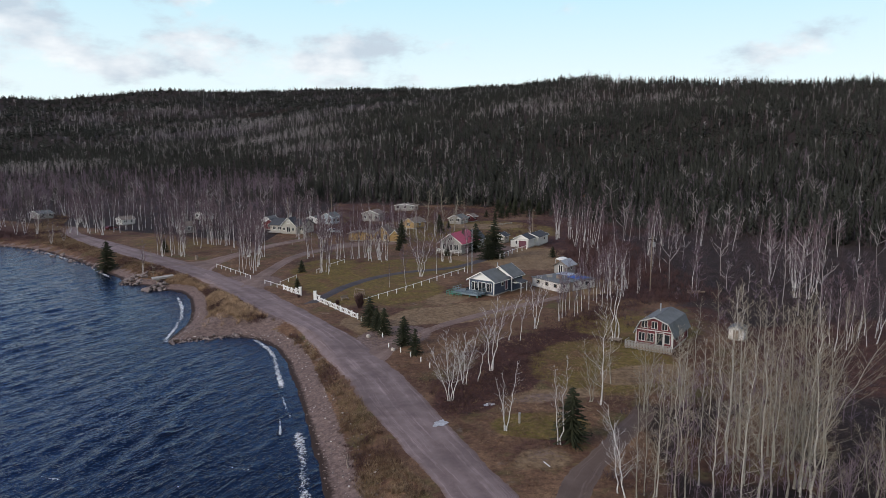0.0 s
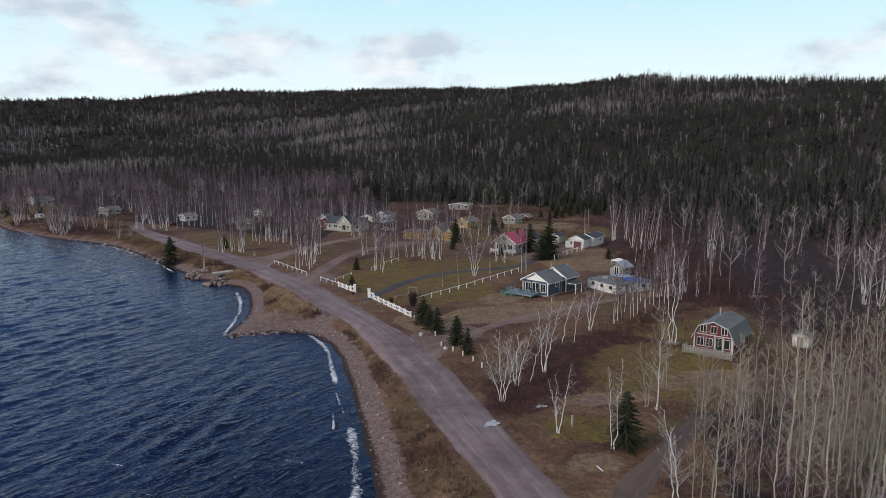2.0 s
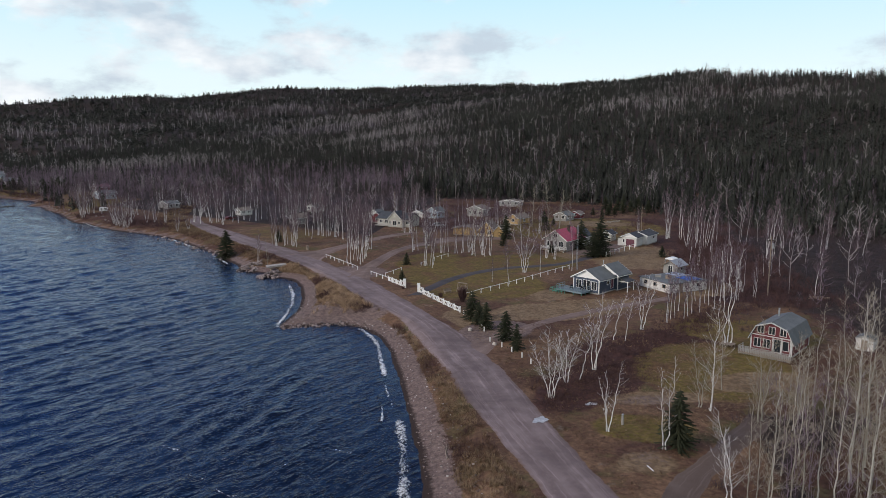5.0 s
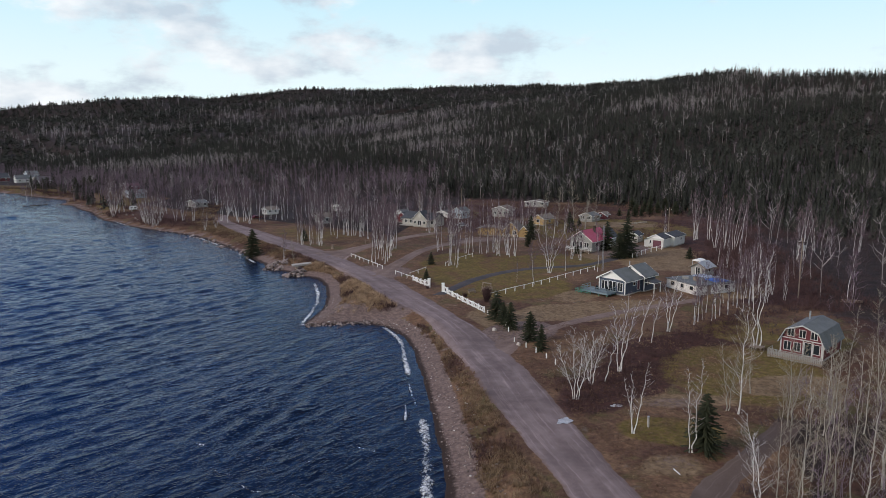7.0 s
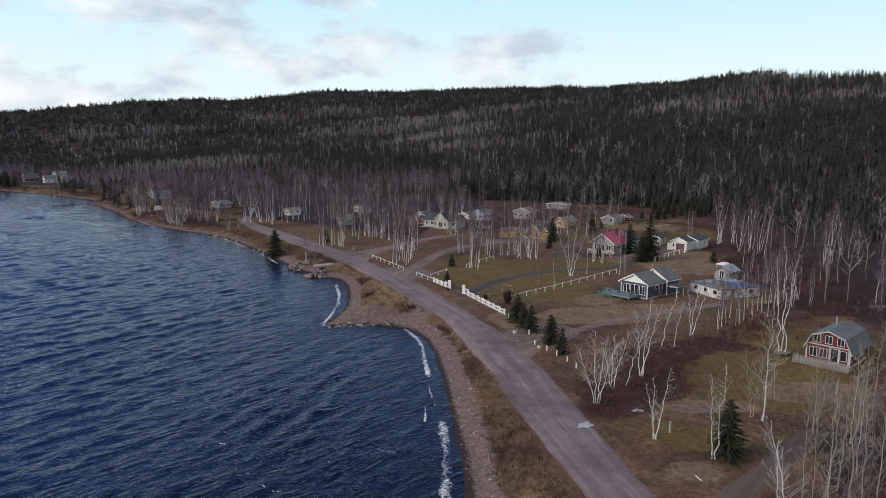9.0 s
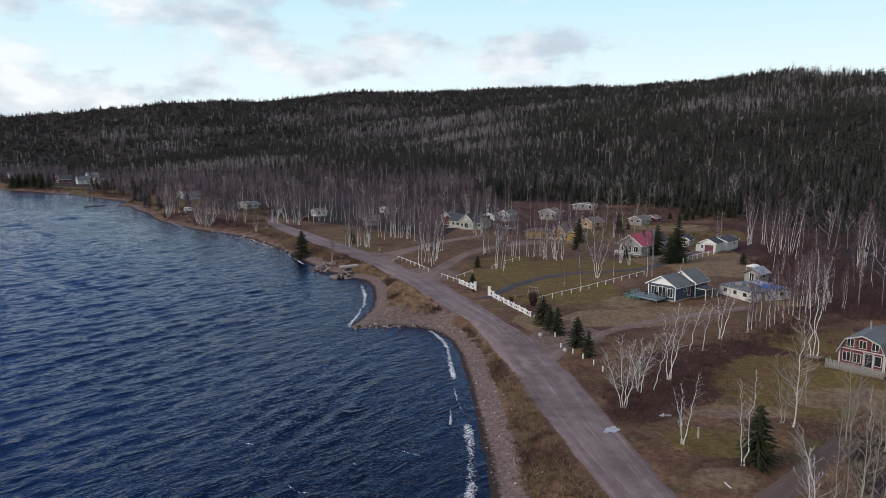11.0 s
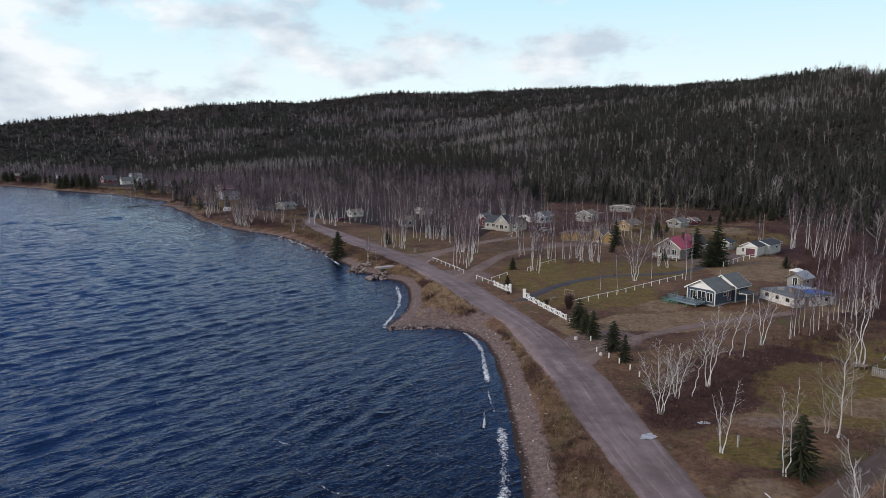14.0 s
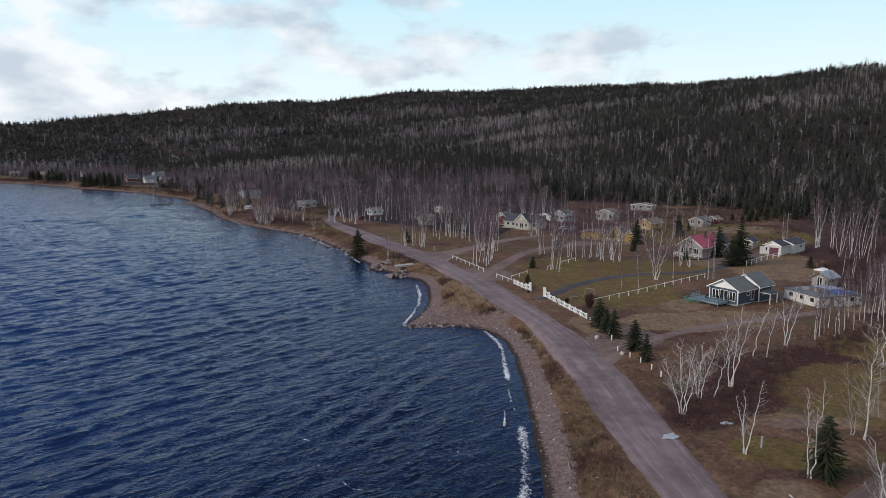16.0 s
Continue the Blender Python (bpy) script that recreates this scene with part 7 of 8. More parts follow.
post_rail_fence([(-29.2, 186.6), (-26.3, 193.6)], "white rail fence on the lawn", 3.6, 1.0, M_white, 0.06)
post_rail_fence([(-63, 212), (-45, 230)], "grey rail fence along the side lane", 3.4, 1.0, M_wood, 0.07)
for x, y in ((-14.8, 130.0), (-9.9, 118.7), (-10.6, 121.9), (-8.4, 112.4), (-6.3, 109.8), (-4.6, 107.3), (-2.9, 104.6), (-1.5, 101.8)):
    b = empty("marker_post", stand(x, y, 10), "short white-painted wooden marker post in the verge", "post", "marker posts")
    part("shaft", beam(bmesh.new(), (0, 0, -0.2), (0, 0, 0.85), 0.10, 8), M_white, b)
    part("cap", beam(bmesh.new(), (0, 0, 0.85), (0, 0, 0.92), 0.105, 8, 0.06), M_wood, b)
b = empty("standpipe", stand(9.6, 80.6, 0), "upright pale pipe standing on the lawn", "pipe")
part("shaft", beam(bmesh.new(), (0, 0, -0.2), (0, 0, 1.25), 0.13, 10), M_concrete, b)
part("cap", beam(bmesh.new(), (0, 0, 1.25), (0, 0, 1.32), 0.15, 10), M_galv, b)


# ---- rocks ----
def rock_mesh(g, sub=2):
    bm = bmesh.new(); bmesh.ops.create_icosphere(bm, subdivisions=sub, radius=1.0)
    sx, sy, sz = g.uniform(0.8, 1.3), g.uniform(0.7, 1.1), g.uniform(0.55, 0.85)
    ph = g.uniform(0, 6, 3)
    for v in bm.verts:
        c = v.co
        k = 1 + 0.16 * math.sin(2.3 * c.x + ph[0]) + 0.14 * math.sin(2.9 * c.y + ph[1]) + 0.12 * math.sin(3.7 * c.z + ph[2]) + g.normal(0, 0.09)
        v.co = Vector((c.x * sx * k, c.y * sy * k, c.z * sz * k))
    for _ in range(9):                                  # broken faces
        d = Vector(g.normal(0, 1, 3)).normalized(); o = g.uniform(0.48, 0.8)
        for v in bm.verts:
            over = v.co.dot(d) - o
            if over > 0:
                v.co -= d * over * 0.92
    me = bpy.data.meshes.new("rock"); bm.to_mesh(me); bm.free()
    me.materials.append(M_rock)
    return me


rg = np.random.default_rng(91)
ROCKS = [rock_mesh(rg) for _ in range(6)]
M_palerock = material("pale_granite", (0.46, 0.41, 0.37), 0.85, vary=0.25, scale=1.5, fine=9, bump=0.4)
PALE_ROCK = rock_mesh(rg)
PALE_ROCK.materials[0] = M_palerock


def rock(x, y, r, label, group, sink=0.25, stack=0.0, pale=False):
    ob = new("boulder", PALE_ROCK if pale else ROCKS[int(rg.integers(6))])
    ob.matrix_basis = pose(x, y, max(ground(x, y), -0.15) + r * (0.55 - sink) + stack, rg.uniform(0, 40), rg.uniform(0, 40), rg.uniform(0, 360))
    ob.scale = (r, r, r)
    return tagged(ob, label, "rock", group)


rock(-12.4, 118.8, 0.55, "pale rounded boulder at the edge of the drive", "verge boulders", pale=True)
rock(-7.6, 110.8, 0.55, "pale rounded boulder beside the marker posts", "verge boulders", pale=True)
for cx, cy, rx, ry, n in ((-78.2, 178.2, 3.2, 4.6, 84), (-69.6, 169.4, 3.0, 3.2, 60)):
    for _ in range(n):
        a, q = rg.uniform(0, 6.28), math.sqrt(rg.uniform(0, 1))
        rock(cx + rx * q * math.cos(a), cy + ry * q * math.sin(a), rg.uniform(0.26, 0.66), "grey-pink rubble boulder in a shore heap", "shore rubble", 0.3, 0.65 * (1 - q))
for k in range(64):
    u = k / 63
    x = -48.6 + 11.5 * u + rg.normal(0, 0.2)
    rock(x, np.interp(x, [-48.6, -43, -38], [122.6, 125.0, 126.9]) + rg.normal(0, 0.55), rg.uniform(0.14, 0.4), "wet pinkish stone on the rocky point", "point stones", 0.2)
for k in range(110):
    s = rg.uniform(0, 1)
    x = np.interp(s, [0, 0.3, 0.6, 1], [-91, -121, -160, -258]) + rg.normal(0, 1); y = np.interp(s, [0, 0.3, 0.6, 1], [191.4, 221.2, 250.5, 331]) + rg.normal(0, 0.8)
    rock(x, y, rg.uniform(0.22, 0.7), "dark rounded boulder along the waterline", "waterline boulders", 0.3)
# pebbles and cobbles strewn over the beach
bm = bmesh.new(); bmesh.ops.create_icosphere(bm, subdivisions=1, radius=1.0)
pv = np.array([v.co for v in bm.verts]) * (1.2, 0.9, 0.6); pf = np.array([[v.index for v in f.verts] for f in bm.faces]); bm.free()
n = 4600
s = rg.uniform(3.2, 18, n)
sx = np.interp(s, np.arange(len(SHORE)), [p[0] for p in SHORE]) + rg.normal(0, 0.6, n) + rg.uniform(0.4, 6.0, n); sy = np.interp(s, np.arange(len(SHORE)), [p[1] for p in SHORE]) + rg.normal(0, 1, n)
sd_ = shore_dist(sx, sy); okp = (sd_ > 0.3) & (sd_ < 6.3)
sx, sy = sx[okp], sy[okp]
stuff("beach_stones", "grey and pale stones strewn along the gravel beach", "stones",
      [spread(pv, pf, np.stack([sx, sy, height(sx, sy) + 0.01], 1), 0.03 + 0.15 * rg.uniform(0, 1, len(sx)) ** 4, rg.uniform(0, 6.28, len(sx)))], M_pebble)
# driftwood
for x, y, a, ln, r in ((-10.0, 71.8, 102, 4.6, 0.09), (-12.2, 80.6, 60, 2.2, 0.06), (-26.2, 121.5, 40, 2.4, 0.10), (-27.2, 119.3, 65, 1.6, 0.08)):
    d = empty("driftwood", stand(x, y, a), "bleached driftwood log on the ground", "log", "driftwood")
    bm = bmesh.new()
    for k in range(5):
        beam(bm, (ln * k / 5, 0.16 * math.sin(1.3 * k), r * 0.8), (ln * (k + 1) / 5, 0.16 * math.sin(1.3 * (k + 1)), r * 0.8), r * (1 - 0.12 * k), 6, r * (1 - 0.12 * (k + 1)))
    part("stem", bm, M_wood, d)
    part("branch", beam(bmesh.new(), (ln * 0.55, 0.1, r), (ln * 0.75, 0.5, r * 3.2), r * 0.4, 5, r * 0.15), M_wood, d)

# concrete slab dock tilted on the rubble
d = empty("slab_dock", pose(-70.2, 175.0, 1.75, 4, -3, 32), "pale weathered concrete slab lying tilted on rubble", "slab")
part("slab", boxes((-2.2, 3.0, -0.95, 0.95, 0, 0.24)), M_concrete, d)
part("rim", boxes((-1.55, 2.65, -1.18, -1.1, -0.08, 0.38)), M_concrete, d)
for x in (-1.0, 1.9):
    part("crib_post", boxes((x - 0.16, x + 0.16, -1.0, 1.0, -1.4, 0)), M_wood, d)

# row of old pilings off the far lawn
d = empty("crib_pier", pose(-275, 316, 0, 0, 0, 68), "low dark ruined crib pier in the shallows", "pier")
pg = np.random.default_rng(14)
for k in range(11):
    part("piling", beam(bmesh.new(), (1.15 * k, pg.normal(0, 0.25), -1.6), (1.15 * k + pg.normal(0, 0.1), pg.normal(0, 0.25), pg.uniform(0.2, 0.55)), 0.2, 7, 0.2), M_bark_dark, d)
for k in range(3):
    part("sleeper", boxes((4.2 * k, 4.2 * k + 4.0, -0.32, 0.32, 0.05, 0.32)), M_bark_dark, d)

# ---- utility poles, mast, wires ----
def utility_pole(x, y, tall, label, drum=True):
    p = empty("utility_pole", stand(x, y, 20), label, "utility pole", "utility poles")
    part("pole", beam(bmesh.new(), (0, 0, -0.5), (0, 0, tall), 0.15, 8, 0.10), M_wood, p)
    part("crossarm", boxes((-0.9, 0.9, -0.06, 0.06, tall - 0.9, tall - 0.76)), M_bark_dark, p)
    for s in (-0.8, 0, 0.8):
        part("insulator", beam(bmesh.new(), (s, 0, tall - 0.76), (s, 0, tall - 0.5), 0.06, 6, 0.04), M_white, p)
    if drum:
        part("transformer", beam(bmesh.new(), (0.42, 0, tall - 2.5), (0.42, 0, tall - 1.5), 0.28, 10), M_galv, p, "grey transformer drum")
    return p


POLES = [(47.5, 154, 12.6), (34, 250, 9), (-60, 281, 11), (-44, 290, 12), (112, 120, 12.5)]
for k, (x, y, t) in enumerate(POLES):
    utility_pole(x, y, t, "weathered wooden utility pole with crossarm and insulators", k in (0,))
for a, b in ((0, 1), (1, 3), (3, 2), (0, 4)):
    (xa, ya, ta), (xb, yb, tb) = POLES[a], POLES[b]
    A, B = Vector((xa, ya, ground(xa, ya) + ta - 0.5)), Vector((xb, yb, ground(xb, yb) + tb - 0.5))
    bm = bmesh.new(); N = 12
    pts = [A + (B - A) * (k / N) - Vector((0, 0, 1.6 * 4 * (k / N) * (1 - k / N))) for k in range(N + 1)]
    for p, q2 in zip(pts[:-1], pts[1:]):
        beam(bm, p, q2, 0.018, 3)
    tagged(part("power_line", bm, M_bark_dark), "thin dark sagging power line between poles", "cable", "power lines")
m = empty("lattice_mast", stand(8.6, 177.0, 0), "slender grey lattice antenna mast beside the spruces", "mast")
for k in range(3):
    a = 2.094 * k
    part("leg", beam(bmesh.new(), (0.22 * math.cos(a), 0.22 * math.sin(a), -0.2), (0.16 * math.cos(a), 0.16 * math.sin(a), 11.5), 0.03), M_galv, m)
bm = bmesh.new()
for k in range(28):
    z0 = 0.4 * k
    for j in range(3):
        a, b2 = 2.094 * j, 2.094 * (j + 1)
        beam(bm, (0.2 * math.cos(a), 0.2 * math.sin(a), z0), (0.2 * math.cos(b2), 0.2 * math.sin(b2), z0 + 0.4), 0.016, 3)
part("brace", bm, M_galv, m)

# ---- yard things ----
s = empty("glider_swing", stand(-17.2, 149.4, -25), "weathered wooden glider swing on the lawn", "swing")
for x in (-1.0, 1.0):
    bm = bmesh.new(); beam(bm, (x, -0.9, 0), (x, -0.15, 1.9), 0.06); beam(bm, (x, 0.9, 0), (x, 0.15, 1.9), 0.06); beam(bm, (x, -0.6, 0.75), (x, 0.6, 0.75), 0.05); part("side_frame", bm, M_wood, s)
part("top_beam", boxes((-1.1, 1.1, -0.2, 0.2, 1.86, 1.96)), M_wood, s)
for sg in (-1, 1):
    bm = bmesh.new()
    for k in range(5):
        box(bm, -0.85, 0.85, sg * (0.25 + 0.11 * k) - 0.045, sg * (0.25 + 0.11 * k) + 0.045, 0.5, 0.54)
    part("seat", bm, M_wood, s)
    bm = bmesh.new()
    for k in range(5):
        box(bm, -0.85 + 0.36 * k, -0.6 + 0.36 * k, sg * 0.82 - 0.02, sg * 0.82 + 0.02, 0.54, 1.2)
    part("backrest", bm, M_wood, s)
t = empty("bench", stand(-20.2, 147.4, 40), "weathered wooden bench on the lawn", "bench")
part("seat", boxes((-0.9, 0.9, -0.25, 0.25, 0.42, 0.48)), M_wood, t); part("backrest", boxes((-0.9, 0.9, 0.22, 0.28, 0.48, 0.95)), M_wood, t)
for x in (-0.75, 0.75):
    part("leg", boxes((x - 0.05, x + 0.05, -0.22, 0.22, 0, 0.42)), M_wood, t)
t = empty("tree_bench", stand(29.9, 115.2, -30) @ Matrix.Scale(0.72, 4), "square weathered platform around a birch clump", "platform")
for k in range(8):
    part("board", boxes((-1.4, 1.4, -1.2 + 0.3 * k, -0.93 + 0.3 * k, 0.5, 0.56)), M_wood, t)
for x in (-1.2, 1.2):
    for y in (-1.0, 1.0):
        part("leg", boxes((x - 0.07, x + 0.07, y - 0.07, y + 0.07, -0.2, 0.5)), M_wood, t)
for x, y, r in ((-21.2, 143.6, 1.0), (-22.6, 141.6, 0.6), (-30.6, 150.4, 0.7), (-16.2, 140.2, 2.3)):
    g = np.random.default_rng(int(abs(x) * 10))
    b = empty("shrub", stand(x, y, 0), "dark leafless rounded garden shrub", "shrub", "garden shrubs")
    v, f = bush_form(g, 260 if r < 2 else 620, 0.55 if r < 2 else 0.30, 1.25 if r < 2 else 1.6)
    soup_part("branches", (v * r, f), M_twig_red, b)
    soup_part("stems", (bush_form(g, 12, 0.2, 0.6)[0] * r, bush_form(g, 12, 0.2, 0.6)[1]), M_bark_dark, b)
# stump and sign board by the lane, woodpile by the wet flat
t = empty("stump", stand(-70, 201, 0), "cut grey tree stump at the lane corner", "stump")
part("bole", beam(bmesh.new(), (0, 0, -0.2), (0, 0, 1.2), 0.4, 10, 0.32), M_wood, t); part("root_flare", beam(bmesh.new(), (0, 0, -0.2), (0, 0, 0.3), 0.6, 9, 0.36), M_wood, t)
t = empty("log_pile", stand(55.5, 151.5, -10), "loose pile of grey felled poles", "log pile")
lg = np.random.default_rng(8)
for k in range(14):
    part("log", beam(bmesh.new(), (lg.normal(0, 0.5), 0.22 * (k % 6) - 0.6, 0.14 + 0.2 * (k // 6)), (2.6 + lg.normal(0, 0.5), 0.22 * (k % 6) - 0.6 + lg.normal(0, 0.3), 0.16 + 0.2 * (k // 6)), 0.09, 6), M_wood, t)


# ---- vehicles ----
def car(x, y, turn, paint, label):
    c = empty("car", stand(x, y, turn), label, "car", "parked cars")
    bm = bmesh.new(); prism(bm, [(-2.2, 0.35), (2.2, 0.35), (2.25, 0.75), (1.2, 0.95), (0.55, 1.45), (-1.3, 1.48), (-1.95, 0.98), (-2.25, 0.9)], -0.85, 0.85)
    bmesh.ops.bevel(bm, geom=bm.edges[:], offset=0.06, segments=1, affect="EDGES")
    part("body", bm, paint, c)
    bm = bmesh.new(); prism(bm, [(1.05, 1.0), (0.52, 1.38), (-1.25, 1.40), (-1.8, 1.0)], -0.865, 0.865); part("windows", bm, M_glass, c)
    for wx_ in (-1.35, 1.35):
        for wy_ in (-0.82, 0.82):
            w = part("wheel", beam(bmesh.new(), (wx_, wy_ - 0.11, 0.33), (wx_, wy_ + 0.11, 0.33), 0.33, 12), M_bark_dark, c)
            part("rim", beam(bmesh.new(), (wx_, wy_ - 0.12, 0.33), (wx_, wy_ + 0.12, 0.33), 0.18, 10), M_galv, w)


M_carpaint = material("dark_red_paint", (0.12, 0.02, 0.02), 0.35, vary=0.05)
car(-126, 270, 60, M_carpaint, "dark red car parked beside the lane")
car(-38.5, 257, 20, M_galv, "silver car parked beside the cream house")
t = empty("caravan", stand(-196, 291, 30), "small white caravan on the lakeside grass", "caravan")
t.scale = (0.68, 0.68, 0.75)
bm = bmesh.new(); prism(bm, [(-2.6, 0.6), (2.6, 0.6), (2.8, 1.6), (2.3, 2.7), (-2.2, 2.8), (-2.7, 2.2)], -1.1, 1.1); bmesh.ops.bevel(bm, geom=bm.edges[:], offset=0.12, segments=2, affect="EDGES"); part("shell", bm, M_white, t)
for x in (-1.2, 1.0):
    part("window", boxes((x - 0.5, x + 0.5, -1.12, 1.12, 1.5, 2.1)), M_glass, t)
for y in (-1.0, 1.0):
    part("wheel", beam(bmesh.new(), (0, y - 0.12, 0.33), (0, y + 0.12, 0.33), 0.34, 12), M_bark_dark, t)
part("hitch", beam(bmesh.new(), (2.5, 0, 0.5), (3.7, 0, 0.4), 0.06), M_galv, t)

# ---- yard clutter ----
cl = np.random.default_rng(33)
for x, y, turn, ln, rows_, label in ((14.6, 158.6, -30, 3.0, 3, "weathered lumber stack beside the blue cottage"), (17.4, 157.2, 20, 2.2, 2, "low stack of grey boards on bare ground"), (33.5, 168, -20, 3.2, 2, "scrap boards lying beside the outbuilding")):
    t = empty("lumber_stack", stand(x, y, turn), label, "lumber", "lumber stacks")
    for r_ in range(rows_):
        for k in range(5):
            part("board", boxes((cl.normal(0, 0.15), ln + cl.normal(0, 0.2), 0.27 * k, 0.27 * k + 0.22, 0.04 + 0.12 * r_, 0.13 + 0.12 * r_)), M_wood if k % 2 else M_greywall, t)
    for k in (0.4, ln - 0.5):
        part("bearer", boxes((k, k + 0.1, -0.05, 1.35, -0.1, 0.04)), M_wood, t)
for x, y, z, sx_c, sy_c, sz_c, mat_c, label in ((2.4, 2.2, 2.26, 1.3, 0.8, 0.5, M_greywall, "grey crate lying on the flat roof"), (5.6, 3.4, 2.26, 0.9, 0.9, 0.7, M_wood, "wooden crate on the flat roof"), (5.4, 8.9, 2.26, 1.8, 0.7, 0.35, M_galv, "bundle of sheet metal on the flat roof")):
    t = empty("crate", stand(21.9, 160.4, -57) @ pose(x, y, z, 0, 0, 20 * x), label, "crate", "roof clutter")
    part("box", boxes((0, sx_c, 0, sy_c, 0.0, sz_c * 0.86)), mat_c, t)
    part("lid", boxes((-0.04, sx_c + 0.04, -0.04, sy_c + 0.04, sz_c * 0.86, sz_c)), mat_c, t)
for x, y in ((25, 275), (21.5, 270), (28, 278), (-24, 322)):
    t = empty("brush_pile", stand(x, y, 30 * x), "heap of pale cut branches on the cleared bank", "brush pile", "brush piles")
    for k in range(22):
        a_ = cl.uniform(0, 6.28); ln = cl.uniform(1.0, 2.6)
        p0 = Vector((cl.normal(0, 0.7), cl.normal(0, 0.7), cl.uniform(0.05, 0.7)))
        part("branch", beam(bmesh.new(), p0, p0 + Vector((math.cos(a_) * ln, math.sin(a_) * ln, cl.normal(0, 0.15))), 0.07, 4, 0.03), M_bark_grey if k % 3 else M_wood, t)

# ---- puddle and foam ----
def flat_patch(name, cx, cy, rx, ry, turn, lift, mat, label, category, seed, sides=84, kind="structure"):
    g = np.random.default_rng(seed)
    ph = g.uniform(0, 6.28, 4)
    bm = bmesh.new(); vs = []
    for k in range(sides):
        a = 6.2832 * k / sides
        r = 1 + 0.10 * math.sin(2 * a + ph[0]) + 0.13 * math.sin(3 * a + ph[1]) + 0.13 * math.sin(5 * a + ph[2]) + 0.04 * math.sin(13 * a + ph[3]) + g.normal(0, 0.045)
        x, y = rx * r * math.cos(a), ry * r * math.sin(a)
        c, s_ = math.cos(radians(turn)), math.sin(radians(turn))
        X, Y = cx + x * c - y * s_, cy + x * s_ + y * c
        vs.append(bm.verts.new((X, Y, ground(X, Y) + lift)))
    bm.faces.new(vs)
    return tagged(part(name, bm, mat), label, category, "", kind)


M_puddle = material("thin_ice", (0.40, 0.40, 0.41), 0.45, vary=0.45, scale=1.6, fine=7, spec=0.5)
flat_patch("puddle", 0.0, 80.6, 0.72, 1.12, -24, 0.115, M_puddle, "patch of thin pale ice on the road", "puddle", 3)
flat_patch("puddle", 6.4, 86.8, 0.8, 0.45, 10, 0.05, M_puddle, "small patch of pale ice in the grass", "puddle", 4)


def foam_material():
    m = bpy.data.materials.new("foam"); m.use_nodes = True
    n, l = m.node_tree.nodes, m.node_tree.links
    b = n["Principled BSDF"]; b.inputs["Base Color"].default_value = (0.82, 0.84, 0.85, 1); b.inputs["Roughness"].default_value = 0.8
    tc = n.new("ShaderNodeTexCoord"); t = n.new("ShaderNodeTexNoise"); t.inputs["Scale"].default_value = 2.6; t.inputs["Detail"].default_value = 10; t.inputs["Roughness"].default_value = 0.75
    l.new(tc.outputs["Object"], t.inputs["Vector"])
    at = n.new("ShaderNodeAttribute"); at.attribute_name = "tint"
    ad = n.new("ShaderNodeMath"); ad.operation = "ADD"; l.new(t.outputs["Fac"], ad.inputs[0]); l.new(at.outputs["Fac"], ad.inputs[1])
    r = n.new("ShaderNodeMapRange"); r.inputs["From Min"].default_value, r.inputs["From Max"].default_value = 0.82, 1.03
    l.new(ad.outputs[0], r.inputs["Value"]); l.new(r.outputs[0], b.inputs["Alpha"])
    return m


M_foam = foam_material()


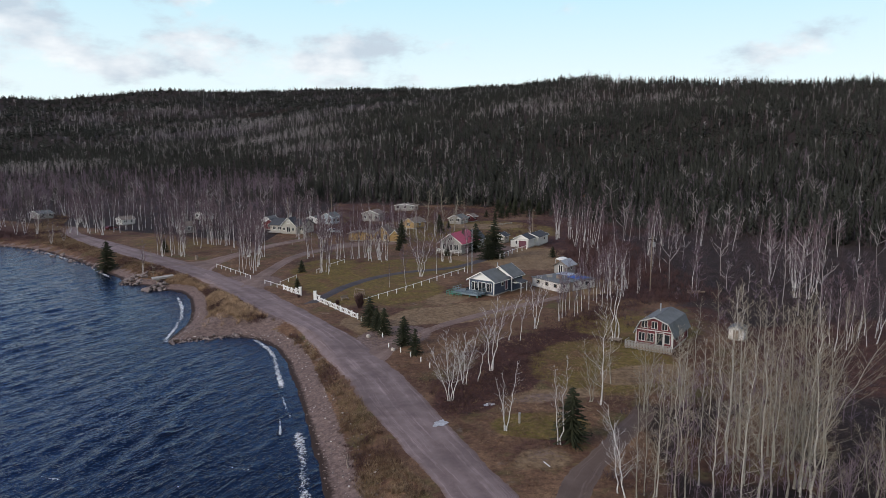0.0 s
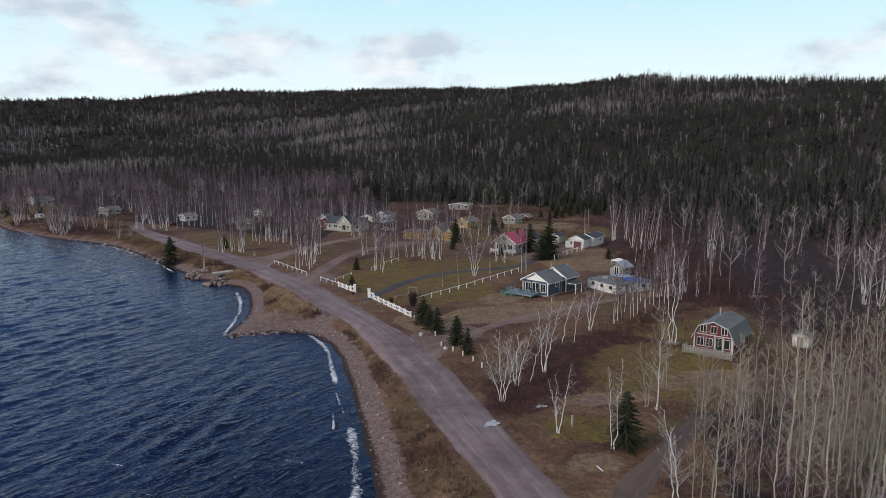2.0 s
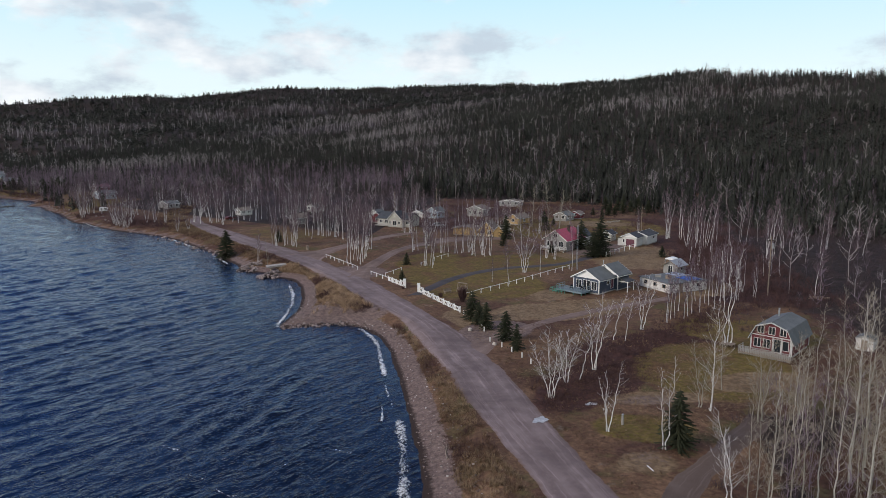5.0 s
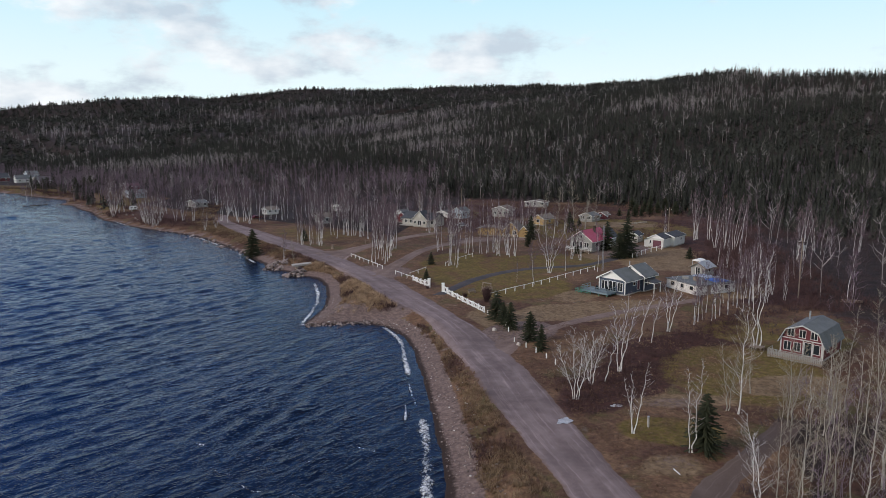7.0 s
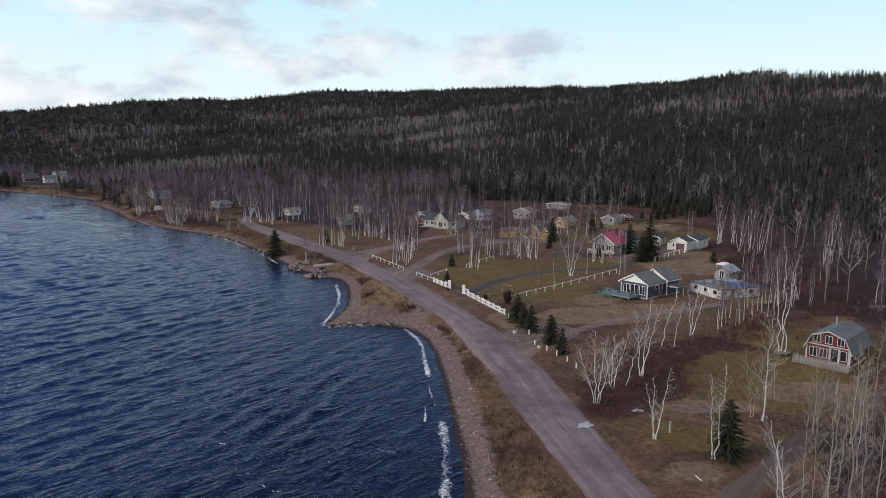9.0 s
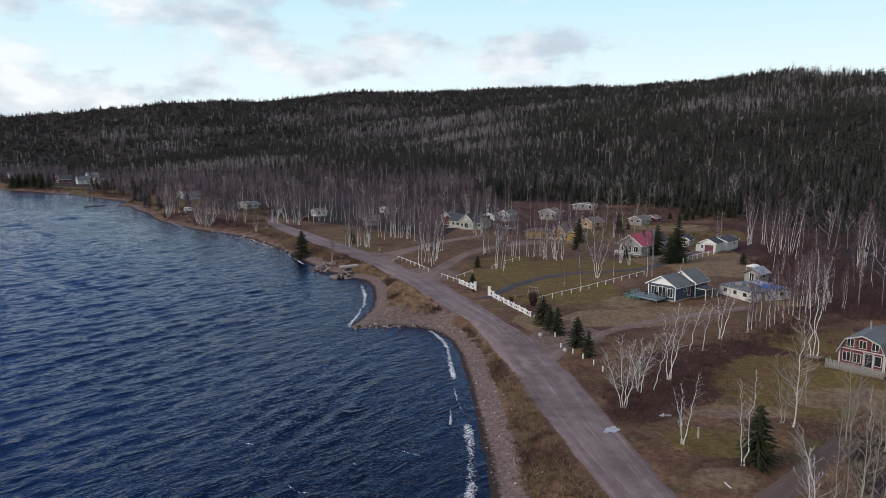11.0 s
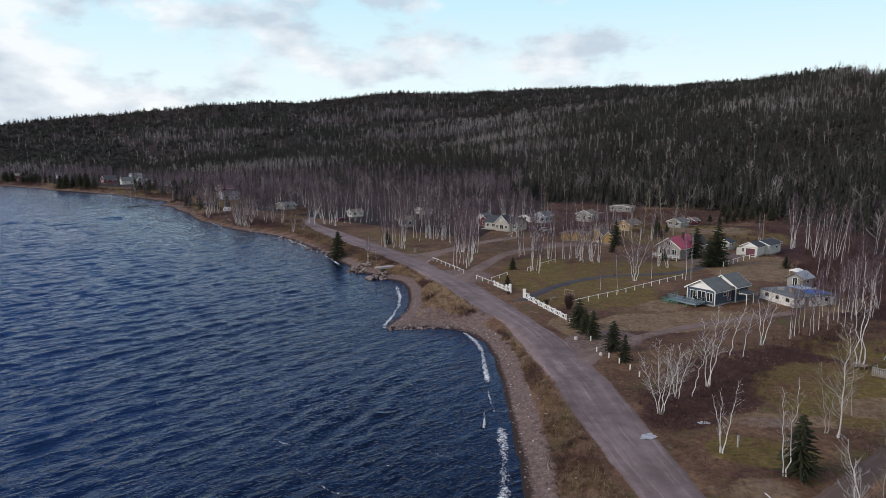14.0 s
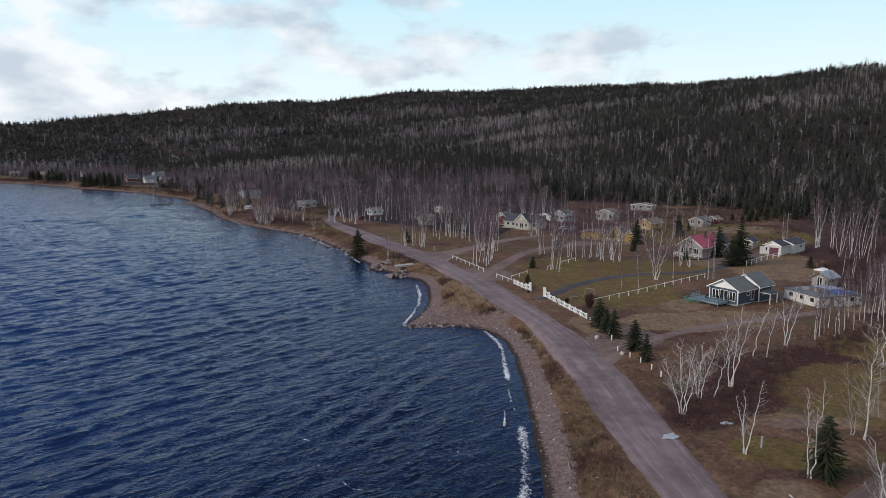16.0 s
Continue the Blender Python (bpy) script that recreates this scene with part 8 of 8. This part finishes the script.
def foam(name, line, half_w, label, seed, strength=0.43):
    """A breaking wavelet: a low crest with ragged foam, along a plan line."""
    g = np.random.default_rng(seed)
    p = spline(line, 24)
    d = np.gradient(p, axis=0); d /= np.linalg.norm(d, axis=1)[:, None] + 1e-9
    nrm = np.stack([-d[:, 1], d[:, 0]], 1)
    p = p + nrm * (half_w * (0.20 * wob(p[:, 0], p[:, 1], 2.2, seed) + 0.10 * wob(p[:, 0], p[:, 1], 0.6, seed + 2)))[:, None]
    K = 9
    c = np.linspace(-1, 1, K)
    u = np.linspace(0, 1, len(p))
    gate = np.clip(np.sin(u * 3.14) * 2.6, 0, 1) * np.clip(0.94 + 0.16 * wob(p[:, 0], p[:, 1], 3.0, seed + 4), 0.62, 1.08)
    wv = half_w * (0.35 + 0.65 * gate) * (1 + 0.25 * g.normal(0, 1, len(p)).cumsum() / np.sqrt(np.arange(1, len(p) + 1)) * 0.3)
    X = p[:, None, 0] + nrm[:, None, 0] * wv[:, None] * c[None]; Y = p[:, None, 1] + nrm[:, None, 1] * wv[:, None] * c[None]
    Z = wave_z(X.ravel(), Y.ravel()).reshape(X.shape) + 0.07 + 0.12 * np.exp(-(c[None] * 2) ** 2) * gate[:, None]
    Z = np.maximum(Z, height(X.ravel(), Y.ravel()).reshape(X.shape) + 0.04)
    tint = strength * gate[:, None] * (1 - np.abs(c[None]) ** 2.2) + 0.04
    q_ = np.arange(len(p) * K).reshape(len(p), K)
    f = np.stack([q_[:-1, :-1], q_[:-1, 1:], q_[1:, 1:], q_[1:, :-1]], -1).reshape(-1, 4)
    me = mesh_np(name, np.stack([X, Y, np.broadcast_to(Z, X.shape)], -1).reshape(-1, 3), f, tint.ravel())
    me.polygons.foreach_set("use_smooth", np.ones(len(f), bool))
    me.materials.append(M_foam)
    tagged(new(name, me), label, "foam", "", "stuff")


foam("wave_foam", [(-35.5, 125.6), (-32.4, 122.6), (-29.4, 117.6), (-26.8, 110.5), (-24.4, 102.6), (-22.6, 96)], 0.75, "white foam of a wavelet breaking along the beach", 1, 0.41)
foam("wave_foam", [(-18.6, 86), (-17.0, 80.5), (-15.6, 75.5), (-14.7, 70.5), (-13.6, 65.5), (-12.2, 59)], 1.05, "lace of white foam at the waterline", 12, 0.37)
foam("wave_foam", [(-21.2, 88), (-20.3, 84.5), (-19.8, 81.5)], 0.3, "small whitecap near the beach", 3, 0.45)
foam("wave_foam", [(-22.6, 96), (-20.9, 91), (-19, 86)], 0.3, "thin lace of foam along the beach", 9, 0.36)
foam("wave_foam", [(-47.6, 121.6), (-49.6, 123.6), (-50.6, 128), (-51.2, 133), (-53.2, 141), (-56, 149.5), (-59.5, 157.5), (-62, 163)], 0.85, "white surf along the rocky point", 5, 0.41)
for k, (fx0, fy0) in enumerate(((-38, 66), (-33, 63), (-27, 62), (-30, 70), (-24, 74), (-44, 72))):
    foam("foam_streak", [(fx0, fy0), (fx0 + 1.6, fy0 - 0.9), (fx0 + 3.6, fy0 - 1.2)], 0.10, "thin drifting foam streak on dark water", 20 + k, 0.29)
foam("wave_foam", [(-86, 182.5), (-92.8, 190.6), (-99.8, 198.6)], 0.7, "foam along the shore below the spruce", 6, 0.36)
foam("wave_foam", [(-109, 208.6), (-119, 218.4), (-129, 227.6)], 0.8, "broken foam along the rocky shore", 7, 0.36)
foam("wave_foam", [(-172, 252.6), (-182, 260.5), (-192, 268.8)], 0.9, "broken foam along the far rocky shore", 8, 0.38)
